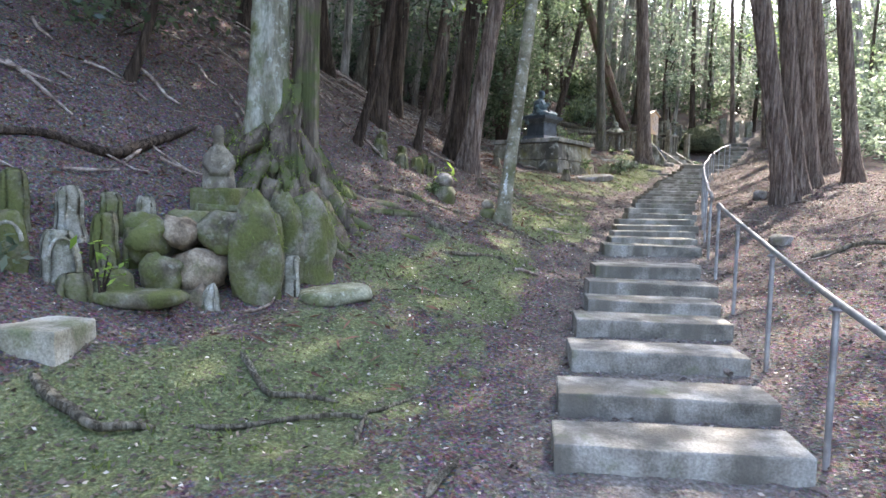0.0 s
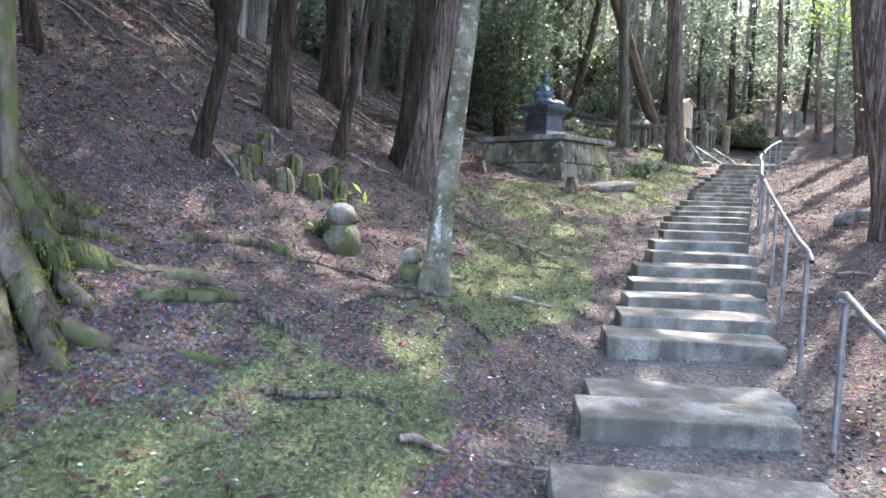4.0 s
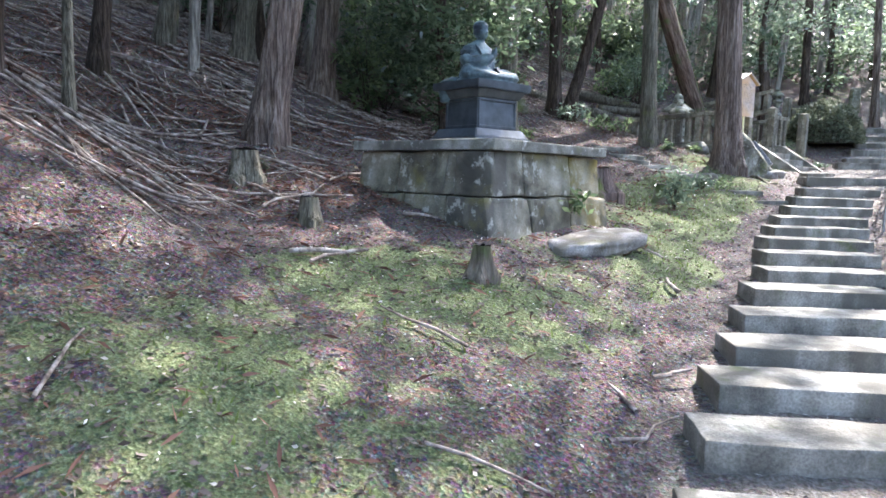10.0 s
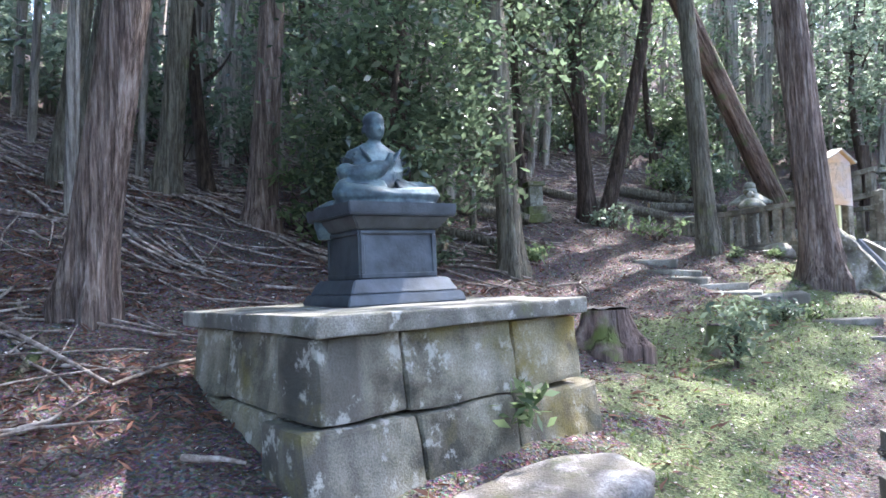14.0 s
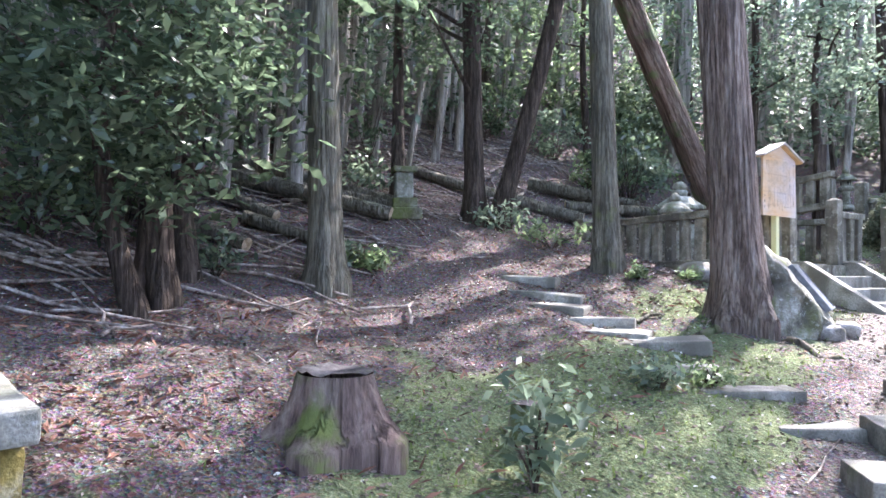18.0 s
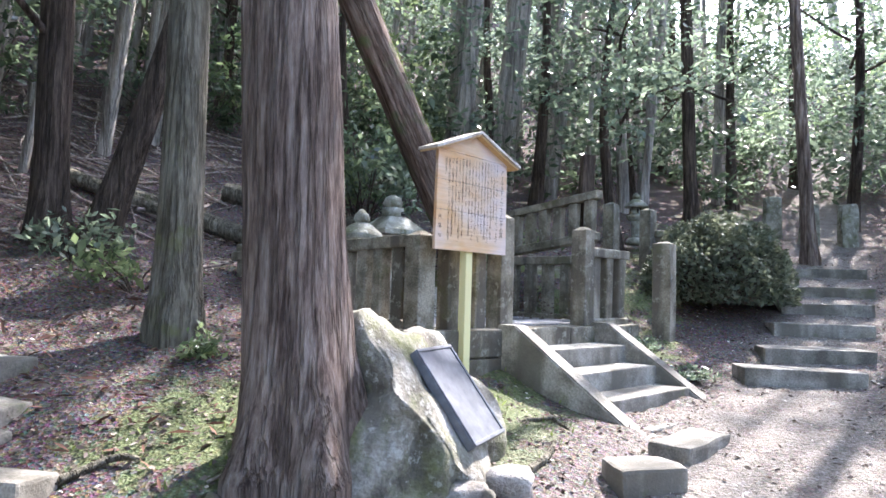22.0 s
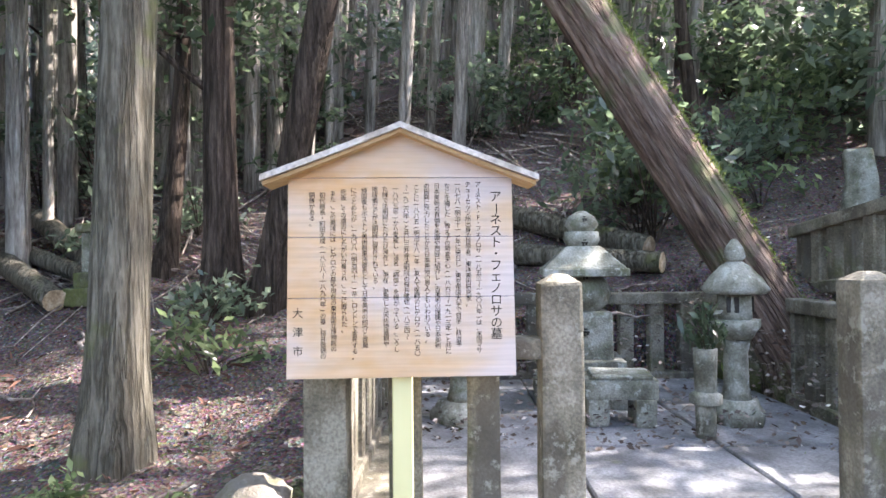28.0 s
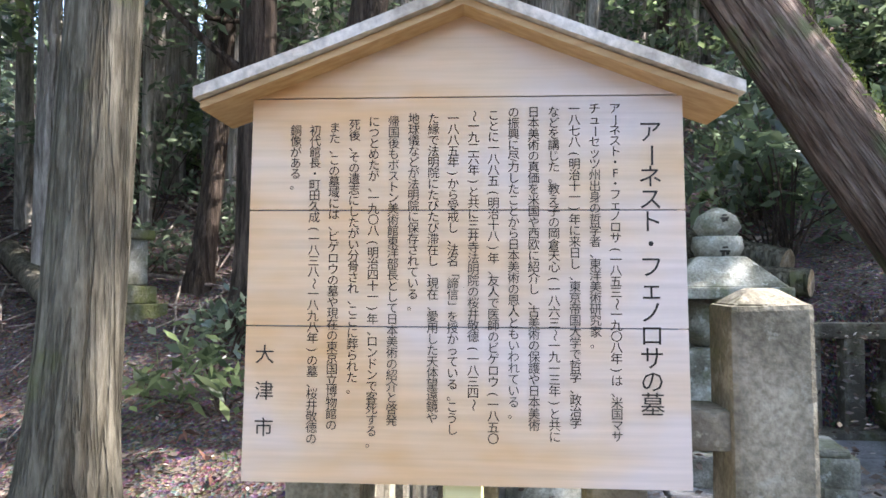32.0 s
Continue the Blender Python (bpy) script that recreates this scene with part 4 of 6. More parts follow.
    for sx in (-1, 1):
        u = np.linspace(0, 1, 12)[:, None]
        knee = np.array([[sx * 0.10, 0.02, 0.12], [sx * 0.32, -0.08, 0.15], [sx * 0.46, -0.18, 0.10], [sx * 0.26, -0.32, 0.085], [-sx * 0.06, -0.34, 0.075]])
        t = np.linspace(0, 1, 16)
        P = np.stack([np.interp(t, np.linspace(0, 1, 5), knee[:, k]) for k in range(3)], 1)
        for _ in range(2):
            P[1:-1] = (P[:-2] + 2 * P[1:-1] + P[2:]) / 4
        pieces.append(tube(P, np.interp(t, [0, 0.35, 0.55, 1], [0.10, 0.092, 0.082, 0.05]), 14, 0.14, None, 3))
        arm = np.array([[sx * 0.21, 0.07, 0.49], [sx * 0.30, 0.03, 0.37], [sx * 0.31, -0.06, 0.26], [sx * 0.17, -0.18, 0.28], [sx * 0.025, -0.23, 0.36]])
        P = np.stack([np.interp(t, np.linspace(0, 1, 5), arm[:, k]) for k in range(3)], 1)
        for _ in range(2):
            P[1:-1] = (P[:-2] + 2 * P[1:-1] + P[2:]) / 4
        pieces.append(tube(P, np.interp(t, [0, 0.3, 0.6, 0.9, 1], [0.09, 0.085, 0.088, 0.075, 0.035]), 14, 0.12, None, 5))
        palm = np.array([[sx * 0.02, -0.22, 0.34], [sx * 0.016, -0.245, 0.40], [sx * 0.012, -0.265, 0.46]])
        pieces.append(tube(palm, [0.034, 0.03, 0.012], 8))
        pieces.append(loft([(sx * 0.094, 0.05, 0.68, 0.010, 0.02, 1.0), (sx * 0.098, 0.05, 0.71, 0.013, 0.028, 1.0), (sx * 0.096, 0.05, 0.745, 0.010, 0.022, 1.0)], 8))
        # folds of the robe over chest and lap
        for k in range(6):
            P = np.stack([np.linspace(sx * (0.20 - 0.02 * k), sx * 0.015, 10), -0.075 - 0.03 * np.sin(np.linspace(0, np.pi, 10)) + 0.01 * k, np.linspace(0.53 - 0.02 * k, 0.28 - 0.025 * k, 10)], 1)
            pieces.append(tube(P, np.full(10, 0.016), 6))
        for k in range(5):
            P = np.stack([np.linspace(sx * 0.05, sx * (0.44 - 0.03 * k), 10), np.linspace(-0.30 + 0.02 * k, -0.20 + 0.04 * k, 10), 0.115 + 0.02 * k + 0.04 * np.sin(np.linspace(0, np.pi, 10))], 1)
            pieces.append(tube(P, np.full(10, 0.018), 6))
    pieces.append(loft([(0, -0.085, 0.69, 0.014, 0.02, 1.0), (0, -0.083, 0.715, 0.012, 0.018, 1.0), (0, -0.065, 0.745, 0.008, 0.01, 1.0)], 8))
    # robe hanging over the plinth's edge behind
    pieces.append(loft([(-0.36, 0.28, -0.26, 0.09, 0.06, 0.9), (-0.36, 0.27, -0.1, 0.13, 0.10, 0.9), (-0.32, 0.22, 0.02, 0.17, 0.16, 0.9), (-0.25, 0.16, 0.08, 0.14, 0.14, 0.9)]))
    v, f = joined(pieces)
    me = smooth(mesh_of("bronze_statue", v, f))
    figure = solid("bronze_statue", me, m, "blue-green bronze seated monk figure with joined palms", "statue", at @ Matrix.Translation((0, 0.02, 0.667)) @ Matrix.Diagonal((0.80, 0.86, 0.79, 1)))
    fused(figure)


def stump(x, y, r, h, seed, label, mat=None, lean=0.0, base_dz=0.0, spread=1.5):
    b = on_ground(x, y, base_dz)
    t = thing("tree_stump", label, "stump", pose(*b))
    v, f = trunk_arrays((0, 0, 0), (lean, 0, h), r, r * 0.82, 24, 9, 5, spread, 0.13, 0, seed, h * 1.2)
    part("trunk", smooth(mesh_of("trunk", v, f)), mat or GREY_BARK, t)
    n = 24
    ring = v[-n:].copy()
    rng = np.random.RandomState(seed)
    ring[:, 2] += rng.rand(n) * 0.025
    c = ring.mean(0) - np.array([0, 0, 0.012])
    mids = c + (ring - c) * 0.55
    vv = np.concatenate([ring + np.array([0, 0, 0.002]), mids, [c]])
    k = np.arange(n)
    j = (k + 1) % n
    ff = np.concatenate([np.stack([k, j, n + j], 1), np.stack([k, n + j, n + k], 1), np.stack([n + k, n + j, np.full(n, 2 * n)], 1)])
    part("cut_face", mesh_of("cut_face", vv, ff), CUT_WOOD, t, "dark weathered saw cut")
    return t


CUT_WOOD = stained("cut_wood", (0.085, 0.072, 0.07), (0.04, 0.034, 0.034), (0.14, 0.125, 0.12), 9.0, 0.9, MOSS, 0.36, 60, 0.5)
build_base()
build_bronze()
rock("flat_stone", Matrix.Translation((-0.90, 17.2, ground_z(-0.90, 17.2) + 0.04)) @ pose(0, 0, 0, 4, -6, 52), (0.56, 0.30, 0.11), 3, PALE_ROCK, "flat pale grey stone lying before the statue's base", "stone", 4, 0.16, 0.6)
stump(-1.47, 15.35, 0.07, 0.24, 61, "small mossy tree stump in the grass", MOSSY_BARK, spread=1.9)
stump(-1.38, 20.12, 0.23, 0.36, 62, "cut tree stump with mossy roots beside the statue's pedestal", STUMP_BARK, spread=1.8)
stump(-4.05, 16.0, 0.14, 0.27, 63, "cut tree stump on the slope")
stump(-3.1, 15.6, 0.09, 0.2, 64, "small grey stump on the slope")
stump(-3.85, 20.95, 0.15, 0.85, 65, "tall dark broken stump under evergreen leaves", DARK_BARK)
stump(-0.5, 20.75, 0.09, 0.26, 66, "low mossy stump among ferns", MOSSY_BARK)


# ---- the grave terrace ----
T_O = Vector((0.47, 25.66))
T_U = Vector((0.49, 0.872)).normalized()
T_N = Vector((T_U.y, -T_U.x))
T_Z = 3.25
T_M = Matrix.Translation((T_O.x, T_O.y, 0)) @ Matrix(((T_U.x, -T_N.x, 0, 0), (T_U.y, -T_N.y, 0, 0), (0, 0, 1, 0), (0, 0, 0, 1)))
T_LEFT, T_RIGHT, T_BACK = 0.0, 2.75, 2.75


def terrace_point(u, b, z):
    return T_M @ Vector((u, b, z))


def stone_post(u, b, h, w=0.17, z=T_Z, peak=0.03, label="square granite gate post with a shallow pointed top", m=None, turn=0.0):
    bm = bmesh.new()
    box(bm, -w / 2, w / 2, -w / 2, w / 2, -0.12, h - peak, 0.012, 2, 0.006, int(u * 10 + b * 7), 2)
    box(bm, -w / 2 + 0.004, w / 2 - 0.004, -w / 2 + 0.004, w / 2 - 0.004, h - peak - 0.004, h, 0.006, 1, 0.0, 0, 0, 0.35)
    return solid("stone_post", bm, FENCE_STONE, label, "post", (m or T_M @ Matrix.Translation((u, b, z))) @ pose(0, 0, 0, 0, 0, turn))


def fence(name, m, length, label, posts=(), gap=0.2, z=0.0, h=0.68, slope=0.0, w=0.115):
    """A stone fence: a plinth, upright balusters and a heavy rail, along x of m."""
    t = thing(name, label, "stone fence", m)
    rng = random.Random(int(length * 100))
    bm = bmesh.new()
    box(bm, 0, length, -0.075, 0.075, -0.04, 0.06, 0.012, 1, 0.006, 1, 2)
    n = max(2, int(round(length / gap)))
    for v in bm.verts:
        v.co.z += slope * v.co.x
    part("plinth", bm, FENCE_STONE, t)
    for i in range(n):
        x = (i + 0.5) * length / n
        bm = bmesh.new()
        box(bm, -w / 2, w / 2, -0.05, 0.05, 0.05, h - 0.08, 0.010, 1, 0.005, i, 1)
        ob = part("baluster", bm, FENCE_STONE, t)
        ob.matrix_local = pose(x, rng.uniform(-0.006, 0.006), slope * x, rng.uniform(-0.8, 0.8), rng.uniform(-0.8, 0.8), rng.uniform(-3, 3))
    bm = bmesh.new()
    box(bm, -0.02, length + 0.02, -0.07, 0.07, h - 0.09, h, 0.014, 2, 0.005, 3, 2)
    for v in bm.verts:
        v.co.z += slope * v.co.x
    part("rail", bm, FENCE_STONE, t)
    return t


def build_terrace():
    u0, u1 = T_LEFT - 0.12, T_RIGHT + 0.12
    body = thing("grave_terrace", "raised terrace of old granite kerbs and paving", "terrace", T_M, kind="structure")
    bm = bmesh.new()
    box(bm, u0, u1, -0.12, T_BACK + 0.2, T_Z - 1.0, T_Z - 0.02, 0.02, 1, 0.01, 1, 3)
    part("core", bm, FENCE_STONE, body)
    rng = random.Random(2)
    u = u0
    k = 0
    while u < u1 - 0.1:
        w = min(rng.uniform(0.55, 0.9), u1 - u)
        for lo, hi in ((T_Z - 0.50, T_Z - 0.22), (T_Z - 0.215, T_Z + 0.0)):
            bm = bmesh.new()
            box(bm, u + 0.004, u + w - 0.004, -0.155, 0.1, lo + 0.004, hi - 0.004, 0.015, 2, 0.010, k, 2)
            part("kerb_stone", bm, FENCE_STONE, body)
            k += 1
        u += w
    # paving slabs
    for i in range(3):
        for j in range(4):
            a, b = u0 + 0.35 + i * (u1 - u0 - 0.6) / 3, 0.12 + j * 0.72
            bm = bmesh.new()
            box(bm, a + 0.008, a + (u1 - u0 - 0.6) / 3 - 0.008, b + 0.006, b + 0.706, T_Z - 0.05, T_Z + 0.012, 0.008, 1, 0.004, i * 5 + j)
            part("paving_slab", bm, PAVING, body)
    # gate posts, corner post and the fences between
    stone_post(0.87, 0.0, 0.9, 0.155)
    stone_post(2.03, 0.0, 0.9, 0.155)
    stone_post(T_LEFT, 0.0, 0.69, 0.16, label="short square granite corner post of the fence")
    for u in (0.29, 0.58):
        stone_post(u, 0.0, 0.62, 0.12, label="square granite baluster post behind the notice board", peak=0.01)
    fence("stone_fence", T_M @ Matrix.Translation((2.11, 0, T_Z)), 0.62, "short granite fence beside the terrace steps", gap=0.2, h=0.72)
    bm = bmesh.new()
    box(bm, T_LEFT + 0.07, 0.80, -0.065, 0.065, T_Z + 0.585, T_Z + 0.665, 0.012, 2, 0.005, 9, 2)
    solid("granite_rail", bm, FENCE_STONE, "heavy granite rail over the front balusters", "rail", T_M)
    fence("stone_fence", T_M @ Matrix.Translation((T_LEFT, 0.1, T_Z)) @ pose(0, 0, 0, 0, 0, 90), 2.6, "granite fence along the terrace's downhill side", gap=0.22, h=0.67, slope=-0.03)
    fence("stone_fence", T_M @ Matrix.Translation((T_RIGHT, 0.1, T_Z)) @ pose(0, 0, 0, 0, 0, 90), 2.6, "granite fence along the terrace's uphill side", gap=0.24, h=0.68)
    fence("stone_fence", T_M @ Matrix.Translation((T_LEFT + 0.05, T_BACK, T_Z)), T_RIGHT - T_LEFT - 0.1, "granite fence at the back of the terrace", gap=0.24, h=0.68)
    # steps with sloping side stones
    st = thing("terrace_steps", "granite steps with sloping side stones up to the terrace", "stairs", T_M)
    drop, run = 0.72, 1.1
    for i in range(4):
        bm = bmesh.new()
        y1, y0 = -0.16 - i * 0.285, -0.16 - (i + 1) * 0.285 - 0.02
        box(bm, 0.87, 2.05, y0, y1 - 0.01 + 0.02, T_Z - drop - 0.15, T_Z - 0.145 * (i + 1) - 0.0, 0.012, 2, 0.006, i, 2)
        part("step", bm, STEP_STONE, st)
    for u in (0.80, 2.08):
        bm = bmesh.new()
        prof = [(-0.10, T_Z - 1.0), (-0.10, T_Z + 0.03), (-0.28, T_Z + 0.03), (-1.24, T_Z - 0.58), (-1.38, T_Z - 0.61), (-1.38, T_Z - 1.0)]
        vs = [[bm.verts.new((u + s * 0.075, y, z)) for y, z in prof] for s in (-1, 1)]
        bm.faces.new(vs[0])
        bm.faces.new(vs[1][::-1])
        for i in range(len(prof)):
            j = (i + 1) % len(prof)
            bm.faces.new((vs[0][j], vs[0][i], vs[1][i], vs[1][j]))
        bmesh.ops.recalc_face_normals(bm, faces=bm.faces[:])
        bmesh.ops.bevel(bm, geom=bm.edges[:], offset=0.012, segments=2, affect="EDGES")
        part("side_stone", bm, STEP_STONE, st)
    # lone post beside the path
    z = ground_z(2.22, 28.45)
    stone_post(0, 0, 4.1 - z, 0.19, label="lone square granite post with a carved face beside the path", m=Matrix.Translation((2.22, 28.45, z)), turn=-20, peak=0.02)


def lantern(m, h, label, fat=1.0, group=""):
    """A small stone lantern: foot, shaft, platform, light box, roof and jewel."""
    t = thing("stone_lantern", label, "lantern", m, group)
    k = h
    for name, prof, n in (
            ("foot", [(0, 0), (0.20, 0), (0.20, 0.06), (0.17, 0.09), (0.15, 0.13), (0, 0.13)], 6),
            ("shaft", [(0, 0.12), (0.105, 0.12), (0.085, 0.2), (0.08, 0.38), (0.10, 0.46), (0, 0.46)], 12),
            ("platform", [(0, 0.455), (0.12, 0.455), (0.18, 0.52), (0.18, 0.56), (0, 0.56)], 6),
            ("light_box", [(0, 0.555), (0.12, 0.555), (0.125, 0.62), (0.12, 0.72), (0, 0.72)], 6),
            ("roof", [(0, 0.71), (0.20, 0.70), (0.23, 0.725), (0.17, 0.79), (0.10, 0.85), (0.05, 0.875), (0, 0.875)], 12),
            ("jewel", [(0, 0.87), (0.045, 0.87), (0.075, 0.90), (0.06, 0.95), (0.02, 0.995), (0, 1.0)], 12)):
        me = turned([(r * k * fat, z * k) for r, z in prof], n, name)
        part(name, me, OLD_STONE, t)
    # near-black plates on the closed box paint the shade inside its windows
    for a in range(3):
        bm = bmesh.new()
        vs = box(bm, -0.04 * k * fat, 0.04 * k * fat, -0.118 * k * fat, -0.095 * k * fat, 0.60 * k, 0.685 * k, 0.004)
        bmesh.ops.rotate(bm, verts=vs, cent=(0, 0, 0), matrix=Matrix.Rotation(radians(120 * a + 30), 3, "Z"))
        part("window", bm, RECESS_DARK, t, "dark plate for a small window, its inner shade painted")
    return t


def build_graves():
    # tiered memorial tower
    p = terrace_point(1.36, 1.95, T_Z + 0.012)
    t = thing("stone_tower", "five-tiered grey stone memorial tower on a plinth", "grave tower", Matrix.Translation(p) @ pose(0, 0, 0, 0, 0, 55) @ Matrix.Scale(0.90, 4))
    z = 0
    for name, w, h, taper in (("lower_plinth", 0.72, 0.16, 1.0), ("upper_plinth", 0.56, 0.16, 1.0), ("cube", 0.40, 0.34, 0.97)):
        bm = bmesh.new()
        box(bm, -w / 2, w / 2, -w / 2, w / 2, z, z + h, 0.014, 2, 0.006, int(w * 50), 2, taper)
        part(name, bm, OLD_STONE, t)
        z += h
    part("round", smooth(turned([(0, z - 0.002), (0.13, z), (0.19, z + 0.06), (0.21, z + 0.13), (0.185, z + 0.22), (0.13, z + 0.26), (0, z + 0.26)], 24, "round")), OLD_STONE, t)
    z += 0.258
    bm = bmesh.new()
    box(bm, -0.30, 0.30, -0.30, 0.30, z, z + 0.06, 0.012, 2, 0.004, 4, 1)
    box(bm, -0.29, 0.29, -0.29, 0.29, z + 0.056, z + 0.22, 0.01, 1, 0.0, 0, 0, 0.42)
    part("roof", bm, OLD_STONE, t, "sloping square roof tier")
    z += 0.218
    part("crown_cup", smooth(turned([(0, z), (0.11, z), (0.135, z + 0.05), (0.125, z + 0.11), (0, z + 0.115)], 20, "cup")), OLD_STONE, t)
    part("jewel", smooth(turned([(0, z + 0.11), (0.09, z + 0.112), (0.125, z + 0.16), (0.10, z + 0.22), (0.03, z + 0.265), (0, z + 0.27)], 20, "jewel")), OLD_STONE, t)
    for zz, s in ((0.52, 0.05), (0.92, 0.05), (1.16, 0.045), (1.33, 0.035), (1.47, 0.035)):
        bm = bmesh.new()
        for dx, dz, w, h in ((0, 0.02, 1.0, 0.22), (-0.2, -0.2, 0.25, 0.7), (0.25, -0.15, 0.25, 0.5), (0, 0.45, 0.5, 0.2)):
            box(bm, (dx - w / 2) * s, (dx + w / 2) * s, -0.225, -0.195, zz + (dz - h / 2) * s, zz + (dz + h / 2) * s)
        part("carving", bm, RECESS_DARK, t, "carved dark character on a tier")
    lantern(Matrix.Translation(terrace_point(2.1, 1.3, T_Z + 0.012)), 1.05, "grey stone lantern on the terrace", 0.78)
    lantern(Matrix.Translation(terrace_point(0.55, 1.42, T_Z)), 1.0, "grey stone lantern inside the fence", 1.05)
    # low stone incense stand
    p = terrace_point(1.43, 1.3, T_Z + 0.012)
    t = thing("incense_stand", "low carved stone incense stand with a rough arched opening", "incense stand", Matrix.Translation(p) @ pose(0, 0, 0, 0, 0, 55))
    for name, x0, x1, lo, hi in (("foot", -0.19, -0.07, 0, 0.16), ("foot", 0.07, 0.19, 0, 0.16), ("top", -0.2, 0.2, 0.15, 0.27), ("rim", -0.17, 0.17, 0.268, 0.30)):
        bm = bmesh.new()
        box(bm, x0, x1, -0.12, 0.12, lo, hi, 0.02, 2, 0.01, int(x0 * 50), 1)
        part(name, bm, OLD_STONE, t)
    # flower vase with cut evergreen sprays
    p = terrace_point(1.80, 0.98, T_Z + 0.012)
    t = thing("stone_vase", "tall square stone vase holding glossy evergreen sprays", "vase", Matrix.Translation(p) @ Matrix.Diagonal((0.52, 0.52, 0.9, 1)))
    for name, prof in (("foot", [(0, 0), (0.10, 0), (0.10, 0.2), (0, 0.2)]), ("stem", [(0, 0.195), (0.16, 0.2), (0.16, 0.25), (0.11, 0.27), (0, 0.27)]), ("cup", [(0, 0.265), (0.105, 0.27), (0.115, 0.45), (0.12, 0.52), (0.09, 0.52), (0.08, 0.45), (0, 0.44)])):
        part(name, turned(prof, 8, name), OLD_STONE, t)
    rng = np.random.RandomState(5)
    pts, _ = crown_points((0, 0, 0.62), (0.17, 0.17, 0.14), 16, 9, 0.05, rng)
    v, f = leaf_arrays(pts, 0.11, rng, 0.7, 2.4)
    part("leaves", mesh_of("leaves", v, f), LEAF_DARK, t, "glossy dark green sprays")
    for i in range(6):
        v, f = tube(np.array([[0, 0, 0.45], [rng.normal() * 0.04, rng.normal() * 0.04, 0.56], [rng.normal() * 0.09, rng.normal() * 0.09, 0.70]]), [0.005, 0.004, 0.003], 5)
        part("stem_twig", mesh_of("twig", v, f), DARK_BARK, t)


RECESS_DARK = stained("recess_dark", (0.03, 0.028, 0.022), (0.02, 0.018, 0.014), (0.05, 0.045, 0.04), 9.0, 0.95)
PAVING = stained("paving", (0.19, 0.19, 0.20), (0.11, 0.11, 0.11), (0.28, 0.28, 0.29), 3.5, 0.8, MOSS, 0.25, 70, 0.35)
build_terrace()
build_graves()


# ---- the notice board ----
SIGN_DIR = Vector((0.44, 0.898)).normalized()
SIGN_N = Vector((SIGN_DIR.y, -SIGN_DIR.x))
SIGN_M = Matrix.Translation((0.80, 25.81, 0)) @ Matrix(((SIGN_DIR.x, -SIGN_N.x, 0, 0), (SIGN_DIR.y, -SIGN_N.y, 0, 0), (0, 0, 1, 0), (0, 0, 0, 1)))
SIGN_LOW, SIGN_EAVE, SIGN_W0, SIGN_W1 = 3.805, 4.505, 0.785, 0.765
SIGN_PEAK = 4.662


